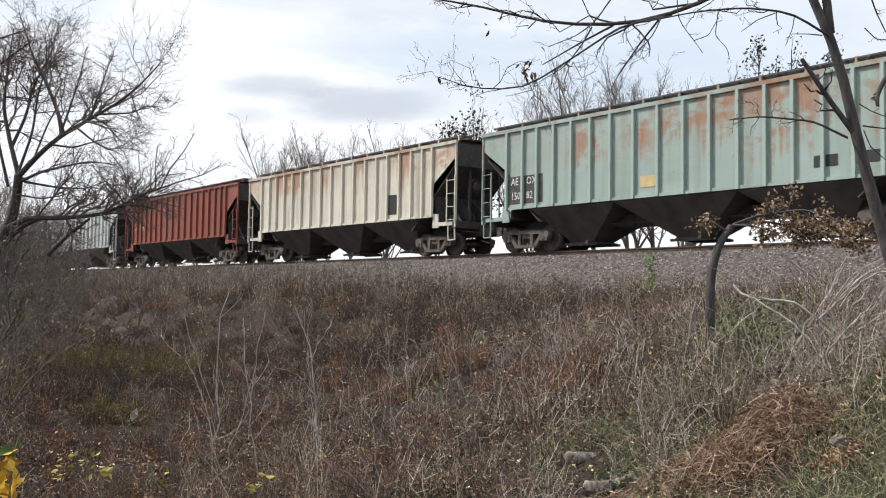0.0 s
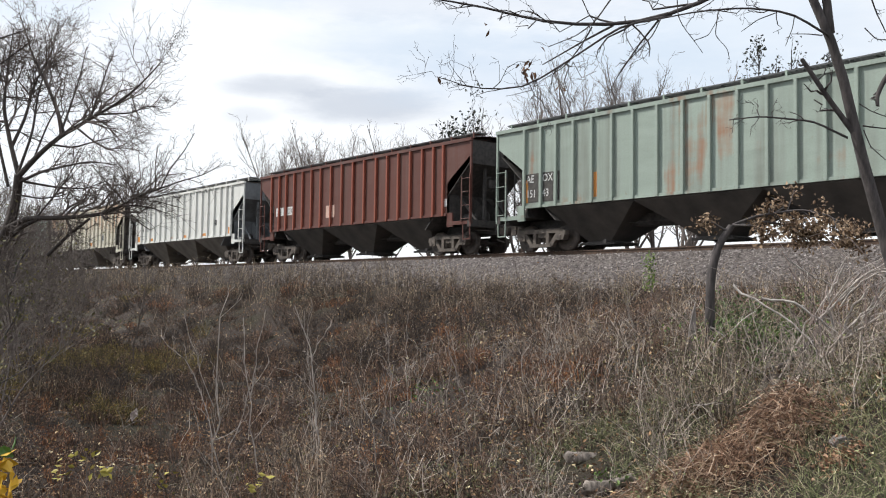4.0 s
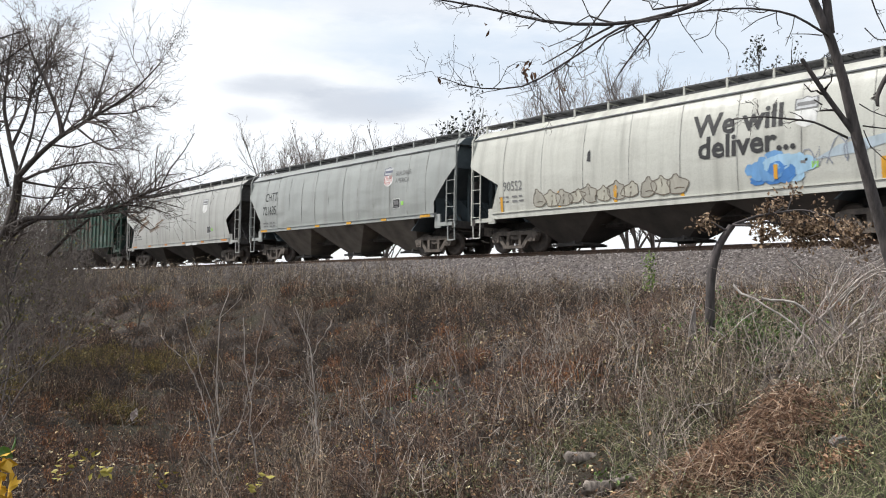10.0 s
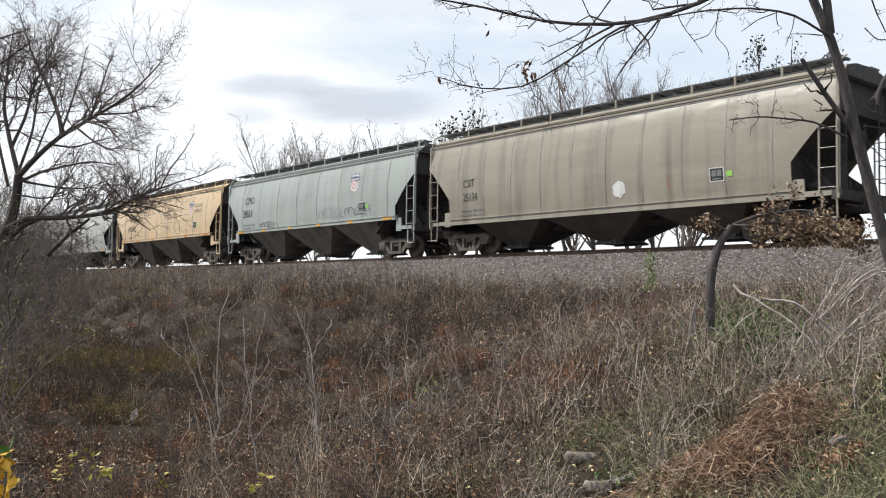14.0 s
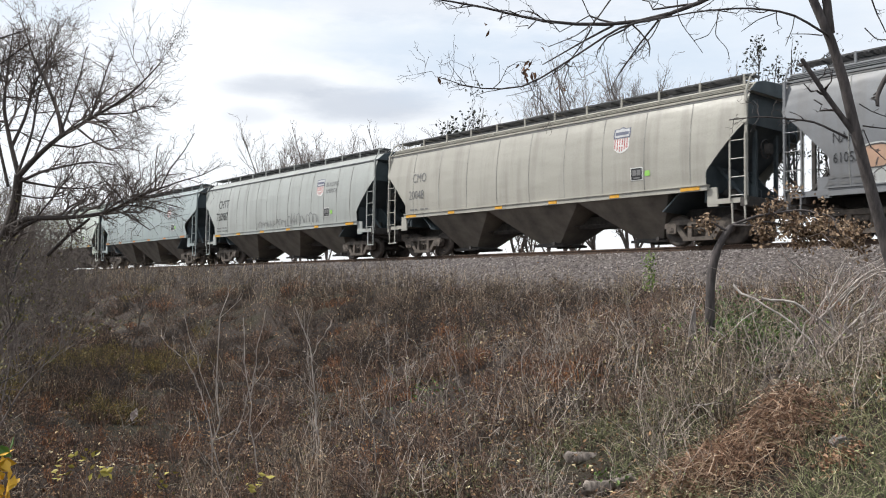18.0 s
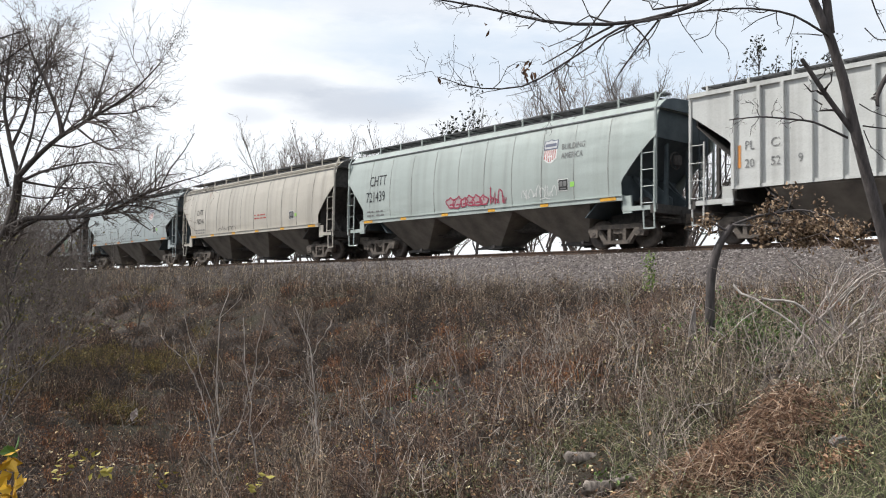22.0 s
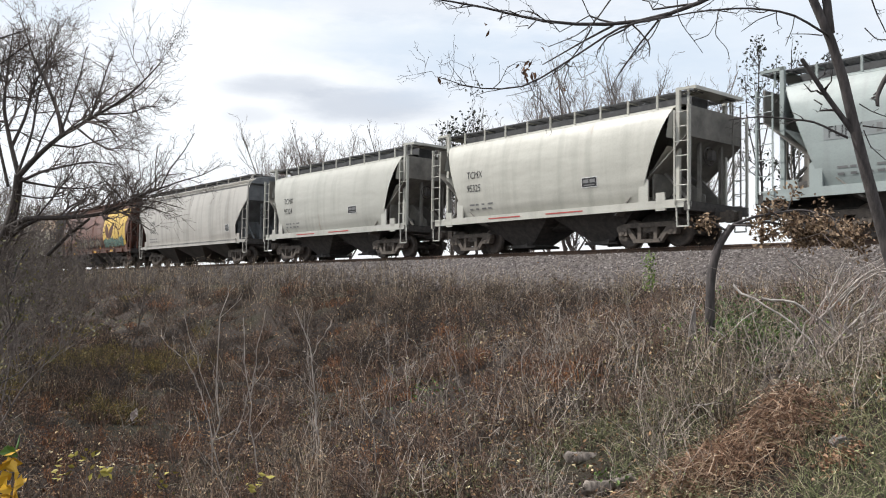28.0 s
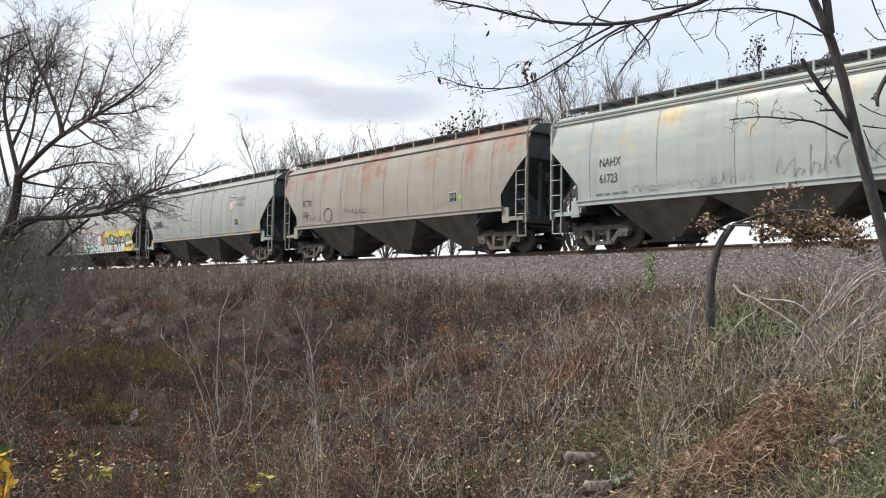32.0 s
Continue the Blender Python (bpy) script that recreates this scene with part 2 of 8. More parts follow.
def wheelset_mesh():
    b = Bits()
    for s in (-1, 1):
        y = s * 0.715
        b.lathe([(0.10, y - s * 0.02), (0.13, y + s * 0.10), (0.30, y + s * 0.045), (0.38, y + s * 0.075), (WR, y + s * 0.07), (WR + 0.004, y), (WR + 0.028, y - s * 0.045), (WR + 0.02, y - s * 0.07), (0.38, y - s * 0.06), (0.28, y - s * 0.03), (0.1, y - s * 0.05)], 24)
        b.lathe([(0.0, y + s * 0.43), (0.06, y + s * 0.43), (0.105, y + s * 0.41), (0.115, y + s * 0.25), (0.1, y + s * 0.1)], 14)
        for i in range(3):  # cap bolts
            a = i * 2.094
            b.box(0.06 * math.cos(a) - 0.014, 0.06 * math.cos(a) + 0.014, y + s * 0.43 - 0.012, y + s * 0.43 + 0.012, 0.06 * math.sin(a) - 0.014, 0.06 * math.sin(a) + 0.014)
    b.lathe([(0.085, -0.7), (0.085, 0.7)], 12)
    return b.mesh("wheelset", True)


def side_frame_mesh():
    b = Bits()
    y0, y1 = -0.075, 0.075
    b.prism([(-1.16, 0.50), (-1.14, 0.66), (-0.86, 0.74), (0.86, 0.74), (1.14, 0.66), (1.16, 0.50), (0.80, 0.60), (-0.80, 0.60)], y0, y1)
    for s in (-1, 1):
        b.prism([(s * 0.88, 0.64), (s * 0.70, 0.62), (s * 0.30, 0.14), (s * 0.50, 0.14)][::s], y0, y1)
        b.prism([(s * 0.22, 0.16), (s * 0.36, 0.16), (s * 0.36, 0.66), (s * 0.24, 0.66)][::s], y0, y1)
        b.prism([(s * 0.74, 0.36), (s * 1.04, 0.36), (s * 1.12, 0.62), (s * 0.72, 0.62)][::s], y0 - 0.03, y1 + 0.03)
    b.prism([(-0.50, 0.13), (0.50, 0.13), (0.46, 0.24), (-0.46, 0.24)], y0 - 0.04, y1 + 0.04)
    return b.mesh("side_frame")


def spring_mesh():
    b = Bits()
    n = 40
    pts = [(0.055 * math.cos(i * 0.9), 0.055 * math.sin(i * 0.9), 0.24 + i * 0.0062) for i in range(n)]
    for p, q in zip(pts, pts[1:]):
        b.bar(p, q, 0.026, n=3)
    return b.mesh("spring")


def add_truck(car, x, c16):
    me = cached("truck", lambda: Bits().box(-0.20, 0.20, -1.05, 1.05, 0.44, 0.66).box(-0.28, 0.28, -0.35, 0.35, 0.60, 0.74).bar((-0.55, -0.7, 0.40), (-0.55, 0.7, 0.40), 0.09).bar((0.55, -0.7, 0.40), (0.55, 0.7, 0.40), 0.09).mesh("bolster"))
    tr = hang("truck", me, TRUCK, car, "grimy cast steel truck", pose(x, 0, 0))
    for s in (-1, 1):
        hang("side_frame", cached("side_frame", side_frame_mesh), TRUCK, tr, "", pose(0, s * 1.03, 0))
        hang("spring", cached("spring", spring_mesh), TRUCK, tr, "", pose(-0.11, s * 1.05, 0))
        hang("spring", cached("spring", spring_mesh), TRUCK, tr, "", pose(0.11, s * 1.05, 0))
        w = hang("wheelset", cached("wheelset", wheelset_mesh), WHEEL, tr, "", pose(s * 0.889, 0, WR))
        WHEELS.append((w, c16, x + s * 0.889))


def ladder_mesh(z0, z1, w, rungs, lead=0.0):
    b = Bits()
    b.box(-0.02, 0.02, -0.016, 0.016, z0, z1 + lead)
    b.box(w - 0.02, w + 0.02, -0.016, 0.016, z0, z1)
    for i in range(rungs):
        z = z0 + 0.12 + (z1 - z0 - 0.2) * i / (rungs - 1)
        b.bar((0, 0, z), (w, 0, z), 0.028, n=6)
    return b.mesh("ladder")


def coupler_mesh():
    b = Bits()
    b.prism([(0, 0.72), (0.30, 0.74), (0.30, 1.0), (0, 1.02)], -0.13, 0.13)
    b.prism([(0.28, 0.68), (0.46, 0.70), (0.56, 0.76), (0.56, 0.98), (0.46, 1.04), (0.28, 1.04)], -0.19, 0.05)
    b.box(0.36, 0.60, 0.0, 0.17, 0.70, 1.02)
    b.bar((0.1, -0.30, 0.55), (0.55, -0.34, 0.42), 0.05, n=6)   # air hose
    b.bar((0.0, -1.2, 0.86), (0.0, 0.2, 0.86), 0.03, n=6)       # lifting rod
    return b.mesh("coupler")


def brake_wheel_mesh():
    b = Bits()
    n, m = 20, 6
    pts = [((0.017 * math.sin(2 * math.pi * j / m)), (0.26 + 0.017 * math.cos(2 * math.pi * j / m)) * math.cos(2 * math.pi * i / n), (0.26 + 0.017 * math.cos(2 * math.pi * j / m)) * math.sin(2 * math.pi * i / n)) for i in range(n) for j in range(m)]
    b.add(pts, [(i * m + j, i * m + (j + 1) % m, ((i + 1) % n) * m + (j + 1) % m, ((i + 1) % n) * m + j) for i in range(n) for j in range(m)])
    for i in range(4):
        a = i * math.pi / 2 + 0.4
        b.bar((0.03, 0, 0), (0, 0.26 * math.cos(a), 0.26 * math.sin(a)), 0.025, n=4)
    b.box(0.0, 0.16, -0.1, 0.1, -0.14, 0.14)
    return b.mesh("brake_wheel")


def running_gear(car, hl, c16, end_mat, sill_mat, cut, eave, top, cage):
    """Trucks, couplers, draft sill, end sills, posts and ladders, with slope sheets at both ends."""
    for s in (-1, 1):
        add_truck(car, s * (hl - 1.8), c16)
    hang("center_sill", cached(("cs", hl), lambda: Bits().box(-hl - 0.05, hl + 0.05, -0.32, 0.32, 0.74, 1.12).mesh("center_sill")), SOOT, car)
    for s in (-1, 1):
        # end_mat is dark for soot and for the shade between coupled cars
        turn = pose(0, 0, 0, 0, 0, 0 if s > 0 else 180)
        at = pose(s * hl, 0, 0) @ turn
        hang("coupler", cached("coupler", coupler_mesh), TRUCK, car, "", at)
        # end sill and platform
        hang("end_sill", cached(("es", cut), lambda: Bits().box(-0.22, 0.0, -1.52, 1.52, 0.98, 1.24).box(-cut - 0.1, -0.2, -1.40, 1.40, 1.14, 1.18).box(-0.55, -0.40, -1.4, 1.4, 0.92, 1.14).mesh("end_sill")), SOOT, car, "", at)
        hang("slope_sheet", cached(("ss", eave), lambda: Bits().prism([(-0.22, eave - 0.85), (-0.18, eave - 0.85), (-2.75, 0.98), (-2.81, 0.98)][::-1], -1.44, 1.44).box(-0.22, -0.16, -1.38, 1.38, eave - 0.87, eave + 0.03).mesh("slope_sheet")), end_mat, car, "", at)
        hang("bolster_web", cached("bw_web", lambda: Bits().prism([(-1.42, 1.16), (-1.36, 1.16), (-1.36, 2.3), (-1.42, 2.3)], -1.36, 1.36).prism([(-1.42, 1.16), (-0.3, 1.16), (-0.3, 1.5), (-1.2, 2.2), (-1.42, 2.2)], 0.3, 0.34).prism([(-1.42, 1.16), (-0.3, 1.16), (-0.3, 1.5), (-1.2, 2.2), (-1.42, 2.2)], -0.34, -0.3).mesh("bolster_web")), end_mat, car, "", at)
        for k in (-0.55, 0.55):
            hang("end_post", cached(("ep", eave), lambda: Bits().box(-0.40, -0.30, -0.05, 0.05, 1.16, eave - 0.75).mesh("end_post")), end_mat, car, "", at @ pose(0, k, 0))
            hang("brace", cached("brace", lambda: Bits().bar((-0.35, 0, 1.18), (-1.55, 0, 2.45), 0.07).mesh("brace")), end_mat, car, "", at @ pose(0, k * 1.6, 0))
        hang("end_ladder", cached(("el", top), lambda: ladder_mesh(1.0, top - 0.15, 0.42, 8)), end_mat, car, "", at @ pose(-0.04, 0.72 * s, 0, 0, 0, 90))
        for side in (-1, 1):
            hang("corner_post", cached(("cp", eave), lambda: Bits().box(-0.035, 0.035, -0.035, 0.035, 1.0, eave).mesh("corner_post")), sill_mat, car, "", pose(s * (hl - 0.05), side * 1.50, 0))
            hang("side_ladder", cached(("sl", s, cage), lambda: ladder_mesh(1.16, 2.85 if not cage else 3.9, s * -0.46, 4 if not cage else 7, 0.1)), sill_mat, car, "", pose(s * (hl - 0.06), side * 1.545, 0))
            hang("stirrup", cached(("st", s), lambda: Bits().bar((0, 0, 1.1), (0.02, 0, 0.52), 0.035).bar((s * -0.38, 0, 1.1), (s * -0.36, 0, 0.52), 0.035).bar((0.02, 0, 0.53), (s * -0.36, 0, 0.53), 0.04).mesh("stirrup")), sill_mat, car, "", pose(s * (hl - 0.1), side * 1.5, 0))
            hang("bolster_tab", cached(("bt", s), lambda: Bits().prism([(0, 1.02), (0.34, 1.02), (0.30, 1.55), (0.0, 1.55)], -0.03, 0.03).mesh("bolster_tab")), sill_mat, car, "", pose(s * (hl - cut) - (0.34 if s < 0 else 0.0), side * 1.47, 0))
            hang("end_side_sill", cached(("ess", cut), lambda: Bits().box(-cut / 2, cut / 2, -0.03, 0.03, 1.08, 1.22).mesh("end_side_sill")), sill_mat, car, "", pose(s * (hl - cut / 2), side * 1.48, 0))
    hang("brake_wheel", cached("bw", brake_wheel_mesh), SOOT, car, "", pose(hl - 0.02, -0.55, 2.6))
    hang("brake_cylinder", cached("bc", lambda: Bits().lathe([(0, -0.3), (0.14, -0.3), (0.14, 0.15), (0.05, 0.2), (0.05, 0.4), (0, 0.4)], 12).mesh("brake_cylinder", True)), SOOT, car, "", pose(hl - 1.0, -0.75, 1.42, 0, 0, 90))
    hang("air_reservoir", cached("ar", lambda: Bits().lathe([(0, -0.5), (0.17, -0.46), (0.19, -0.4), (0.19, 0.4), (0.17, 0.46), (0, 0.5)], 14).mesh("air_reservoir", True)), SOOT, car, "", pose(-hl + 0.95, -0.4, 1.45, 0, 0, 90))
    hang("train_line_pipe", cached(("tl", hl), lambda: Bits().bar((-hl, -0.62, 0.82), (hl, -0.62, 0.82), 0.04, n=6).mesh("pipe")), SOOT, car)


def hoppers(car, hl, bays, top, half, mat=None, clear=2.6):
    """Tapered outlet bays with gates under the floor."""
    L = 0.521 * hl if bays == 3 else 2 * (hl - clear) / bays
    q, v, low = min(0.46, L * 0.16), 0.5, 0.28
    edge = hl - clear + 0.15

    def bay(a, b):
        """A bay from a to b at the top, round its own middle."""
        m = Bits()
        p = [(a, -half, top), (b, -half, top), (b, half, top), (a, half, top), (a, -half, top - 0.12), (b, -half, top - 0.12), (b, half, top - 0.12), (a, half, top - 0.12),
             (-q, -v, low), (q, -v, low), (q, v, low), (-q, v, low)]
        return m.add(p, [(0, 4, 5, 1), (1, 5, 6, 2), (2, 6, 7, 3), (3, 7, 4, 0), (4, 8, 9, 5), (5, 9, 10, 6), (6, 10, 11, 7), (7, 11, 8, 4), (11, 10, 9, 8), (0, 1, 2, 3)]).mesh("hopper_bay")

    def gate():
        b = Bits()
        b.box(-q - 0.06, q + 0.06, -0.56, 0.56, 0.19, 0.29).box(-q - 0.22, q + 0.22, -0.62, -0.56, 0.17, 0.25).box(-q - 0.22, q + 0.22, 0.56, 0.62, 0.17, 0.25)
        b.bar((q + 0.12, -0.95, 0.25), (q + 0.12, 0.6, 0.25), 0.05, n=6).bar((q + 0.12, -0.98, 0.25), (q + 0.12, -0.9, 0.25), 0.13, n=6)
        return b.mesh("outlet_gate")

    for i in range(bays):
        x = L * (i - (bays - 1) / 2)
        a, b = max(-L / 2 + 0.01, -edge - x), min(L / 2 - 0.01, edge - x)
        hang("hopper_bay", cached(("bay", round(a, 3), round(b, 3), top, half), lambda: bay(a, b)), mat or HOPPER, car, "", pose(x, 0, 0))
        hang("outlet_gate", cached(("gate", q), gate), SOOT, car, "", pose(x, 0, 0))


def roof_walk(car, hl, y, z, mat, step, zroof, board=None):
    """Running boards on both sides of the hatches, with brackets and hatch covers."""
    board = board or WALKWAY
    for s in (-1, 1):
        def plank():
            b = Bits()
            for k in range(5):
                b.box(-hl + 0.15, hl - 0.15, k * 0.105 - 0.25, k * 0.105 - 0.18, -0.02, 0.02)
            n = int(2 * hl / 0.6)
            for k in range(n):
                x = -hl + 0.2 + k * (2 * hl - 0.4) / (n - 1)
                b.box(x - 0.02, x + 0.02, -0.25, 0.25, -0.045, -0.02)
            return b.mesh("running_board")
        hang("running_board", cached(("rb", hl), plank), board, car, "", pose(0, s * (y - 0.25), z))
    n = int(2 * hl / step)
    for i in range(n + 1):
        x = -hl + 0.35 + i * (2 * hl - 0.7) / n
        for s in (-1, 1):
            hang("bracket", cached(("br", zroof, z, s), lambda: Bits().box(-0.03, 0.03, -0.02, 0.02, zroof, z + 0.03).bar((0, 0, z - 0.03), (0, -s * 0.5, z - 0.03), 0.04).mesh("bracket")), mat, car, "", pose(x, s * y, 0))
    hang("hatch_coaming", cached(("hc", hl, zroof, z), lambda: Bits().box(-hl + 0.7, hl - 0.7, -0.42, 0.42, zroof - 0.1, z + 0.02).mesh("hatch_coaming")), board, car)
    m = 6
    for i in range(m):
        L = (2 * hl - 1.6) / m
        hang("hatch_cover", cached(("hcv", L, z), lambda: Bits().prism([(-L / 2 + 0.05, z + 0.02), (L / 2 - 0.05, z + 0.02), (L / 2 - 0.1, z + 0.07), (-L / 2 + 0.1, z + 0.07)], -0.44, 0.44).mesh("hatch_cover")), board, car, "", pose(-hl + 0.8 + L * (i + 0.5), 0, 0))


# half profiles (out, up), from sill to eave
RIB_X = (1.43, 2.2, 2.87, 3.63, 4.4, 5.2, 6.0, 6.88, 7.76, 8.64, 9.5, 10.37, 11.17, 11.94, 12.73, 13.5, 14.2, 14.8)
RIB_P = [(1.50, 1.50), (1.50, 4.20)]
SMOOTH_P = [(1.50, 1.24), (1.55, 1.6), (1.585, 2.0), (1.60, 2.4), (1.595, 2.8), (1.57, 3.15), (1.52, 3.5), (1.46, 3.8), (1.38, 4.08)]
TANK_P = [(1.36, 1.28), (1.49, 1.6), (1.57, 2.0), (1.60, 2.4), (1.585, 2.8), (1.53, 3.15), (1.43, 3.5), (1.28, 3.82), (1.08, 4.08), (0.85, 4.25)]
FLOW_P = [(1.36, 1.30), (1.47, 1.6), (1.535, 2.0), (1.56, 2.4), (1.57, 2.8), (1.55, 3.15), (1.49, 3.5), (1.40, 3.8), (1.26, 4.06)]


def out_at(prof, z):
    for (a, p), (b, q) in zip(prof, prof[1:]):
        if p <= z <= q:
            return a + (b - a) * (z - p) / (q - p)
    return prof[0][0] if z < prof[0][1] else prof[-1][0]


def side_mesh(prof, hl, ends, side, rows=18, cols=26, dent=0.0):
    """One side sheet; ends(z) gives how far it is cut back at height z."""
    z0, z1 = prof[0][1], prof[-1][1]
    vs, fs = [], []
    for i in range(rows + 1):
        z = z0 + (z1 - z0) * i / rows
        e = hl - ends(z)
        o = out_at(prof, z)
        for j in range(cols + 1):
            x = -e + 2 * e * j / cols
            d = dent * (noise.noise((x * 0.8, z * 1.3, side * 5.0)) * 0.8 + 0.4 * noise.noise((x * 2.2, z * 2.5, 3.0))) if dent else 0
            vs.append((x, side * (o + d), z))
    n = cols + 1
    for i in range(rows):
        for j in range(cols):
            q = (i * n + j, i * n + j + 1, (i + 1) * n + j + 1, (i + 1) * n + j)
            fs.append(q if side < 0 else q[::-1])
    return mesh_of("side_sheet", vs, fs, True)


def strip_mesh(prof, x, half, z0, z1, lift, side=-1, k=10):
    """A thin upright strip that follows the side (seam, weld, rib)."""
    vs, fs = [], []
    for i in range(k + 1):
        z = z0 + (z1 - z0) * i / k
        o = out_at(prof, z)
        vs += [(x - half, side * o, z), (x - half, side * (o + lift), z), (x + half, side * (o + lift), z), (x + half, side * o, z)]
    for i in range(k):
        a = i * 4
        for j in range(3):
            q = (a + j, a + j + 1, a + j + 5, a + j + 4)
            fs.append(q[::-1] if side < 0 else q)
    fs += [(0, 1, 2, 3), (k * 4 + 3, k * 4 + 2, k * 4 + 1, k * 4)]
    return mesh_of("strip", vs, fs)


def wear(label, category="hopper car"):
    return tagged(new("covered_hopper_car"), label, category, "cars of the freight train")


def rib_car(c16, hl, mat, label, sill=None, end=None, shift=0.0, board=None, ribmat=None, hop=None):
    car = wear(label)
    cut = 1.4
    ends = lambda z: 0.0 if z > 3.68 else (1.4 * (3.68 - z) / 0.98 if z > 2.7 else cut)
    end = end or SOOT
    sill = sill or mat
    for s in (-1, 1):
        hang("side_sheet", cached(("rs", hl, s), lambda: side_mesh(RIB_P, hl, ends, s, 14, 30, 0.006)), mat, car)
        for x in [-hl + shift + q * (2 * hl) / 16.2 for q in RIB_X]:
            hang("rib", cached(("rib", s), lambda: Bits().prism([(-0.045, 1.44), (0.045, 1.44), (0.045, 4.14), (-0.045, 4.14)], s * 1.50, s * 1.60).mesh("rib")), ribmat or mat, car, "", pose(x, 0, 0))
        hang("top_chord", cached(("tc", hl, s), lambda: Bits().box(-hl, hl, min(s * 1.46, s * 1.57), max(s * 1.46, s * 1.57), 4.14, 4.26).mesh("top_chord")), mat, car)
        hang("side_sill", cached(("sis", hl, s), lambda: Bits().box(-hl + cut, hl - cut, min(s * 1.40, s * 1.56), max(s * 1.40, s * 1.56), 1.44, 1.53).mesh("side_sill")), mat, car)
    hang("roof", cached(("rr", hl), lambda: Bits().add([(x, y, z) for x in (-hl + 0.1, hl - 0.1) for y, z in ((-1.5, 4.24), (-0.8, 4.38), (0, 4.44), (0.8, 4.38), (1.5, 4.24))], [(i, i + 1, i + 6, i + 5) for i in range(4)] + [(0, 5, 9, 4)]).mesh("roof")), mat, car)
    running_gear(car, hl, c16, end, sill, cut, 4.2, 4.5, False)
    hoppers(car, hl, 3, 1.5, 1.48, hop)
    roof_walk(car, hl, 1.12, 4.50, mat, 1.25, 4.30, board)
    return car


def smooth_car(c16, hl, mat, label, end=None, sill=None, style=0, board=None, marks=YELLOW, dent=0.006, seams=9, bands=0, lift=0.0):
    car = wear(label)
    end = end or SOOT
    sill = sill or mat
    low = SMOOTH_P[0][1] + lift
    P = [(out_at(SMOOTH_P, low), low)] + [q for q in SMOOTH_P if q[1] > low + 0.05]
    if style == 0:
        ends = lambda z: 0.0 if z > 3.25 else (1.25 * (1 - (z - 2.0) / 1.25) ** 0.85 if z > 2.0 else (1.25 if z > 1.5 else 1.25 - 0.7 * (1.5 - z)))
    else:
        ends = lambda z: 0.0 if z > 3.1 else (1.5 * (3.1 - z) / 0.75 if z > 2.35 else 1.5 - 0.42 * (2.35 - z))
    for s in (-1, 1):
        hang("side_sheet", cached(("sm", hl, s, style, dent, lift), lambda: side_mesh(P, hl, ends, s, 30, 64, dent)), mat, car)
        deep = 0.2 if lift < 0.15 else 0.15
        o = P[0][0]
        hang("side_sill", cached(("ssl", hl, s, lift), lambda: Bits().prism([(-hl + 1.2, low + 0.02 - deep), (hl - 1.2, low + 0.02 - deep), (hl - 1.2, low + 0.02), (-hl + 1.2, low + 0.02)], s * (o - 0.08), s * (o + 0.05)).box(-hl + 1.2, hl - 1.2, min(s * (o - 0.12), s * (o + 0.085)), max(s * (o - 0.12), s * (o + 0.085)), low + 0.005, low + 0.035).mesh("side_sill")), sill, car)
        hang("eave_strip", cached(("ev", hl, s), lambda: Bits().prism([(-hl, 4.085), (hl, 4.085), (hl, 4.125), (-hl, 4.125)], s * 1.34, s * 1.42).mesh("eave_strip")), mat if bands else GREYEND, car)
        if bands:
            # grey strip that draws the groove's narrow shadow under the eave
            hang("eave_groove_shade", cached(("evg", hl, s), lambda: Bits().prism([(-hl + 0.05, 4.02), (hl - 0.05, 4.02), (hl - 0.05, 4.06), (-hl + 0.05, 4.06)], s * 1.36, s * 1.408).mesh("eave_groove_shade")), GREY, car)
        for i in range(seams if s < 0 else 0):
            x = -hl + 1.75 + (2 * hl - 3.5) * i / max(seams - 1, 1)
            hang("weld_seam", cached(("seam", s, round(x, 2), lift), lambda: strip_mesh(P, x, 0.008, low + 0.04, 4.05, 0.01, s)), SEAM, car)
        for i in range(bands):
            hang("roof_band", cached(("bnd", hl, i, s), lambda: Bits().prism([(-hl + 0.05, 4.19 + i * 0.06), (hl - 0.05, 4.19 + i * 0.06), (hl - 0.05, 4.21 + i * 0.06), (-hl + 0.05, 4.21 + i * 0.06)], s * (1.20 - i * 0.11), s * (1.375 - i * 0.075)).mesh("roof_band")), mat, car)
    prof = [(-1.40, 4.12), (-1.06, 4.40), (-0.6, 4.50), (0, 4.53), (0.6, 4.50), (1.06, 4.40), (1.40, 4.12)]
    hang("roof", cached(("sr", hl), lambda: Bits().add([(x, y, z) for x in (-hl, hl) for y, z in prof], [(i, i + 1, i + 8, i + 7) for i in range(6)] + [(0, 7, 13, 6)]).mesh("roof")), mat, car)
    for s in (-1, 1):
        hang("roof_end", cached(("re", s), lambda: Bits().add([(x, y * k, 4.12 + (z - 4.12) * k) for x, k in ((0.0, 1.0), (s * 0.02, 0.97)) for y, z in prof], [tuple(range(7)), tuple(range(7, 14))[::-1]] + [(i, (i + 1) % 7, 7 + (i + 1) % 7, 7 + i) for i in range(7)]).mesh("roof_end")), end, car, "", pose(s * hl, 0, 0))
    running_gear(car, hl, c16, end, sill, 1.25, 4.12, 4.55, False)
    for s in (-1, 1):   # grab-rail hoop at the roof corner
        hang("corner_hoop", cached(("hoop", s), lambda: Bits().bar((0, -1.5, 4.1), (0, -1.28, 4.52), 0.05, n=6).bar((0, -1.28, 4.52), (0, -1.0, 4.66), 0.05, n=6).mesh("corner_hoop")), sill, car, "", pose(s * (hl - 0.05), 0, 0))
    # low-silled cars get the darker steel, with the bays' shade in its colour
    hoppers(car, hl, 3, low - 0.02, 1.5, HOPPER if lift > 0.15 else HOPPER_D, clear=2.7)
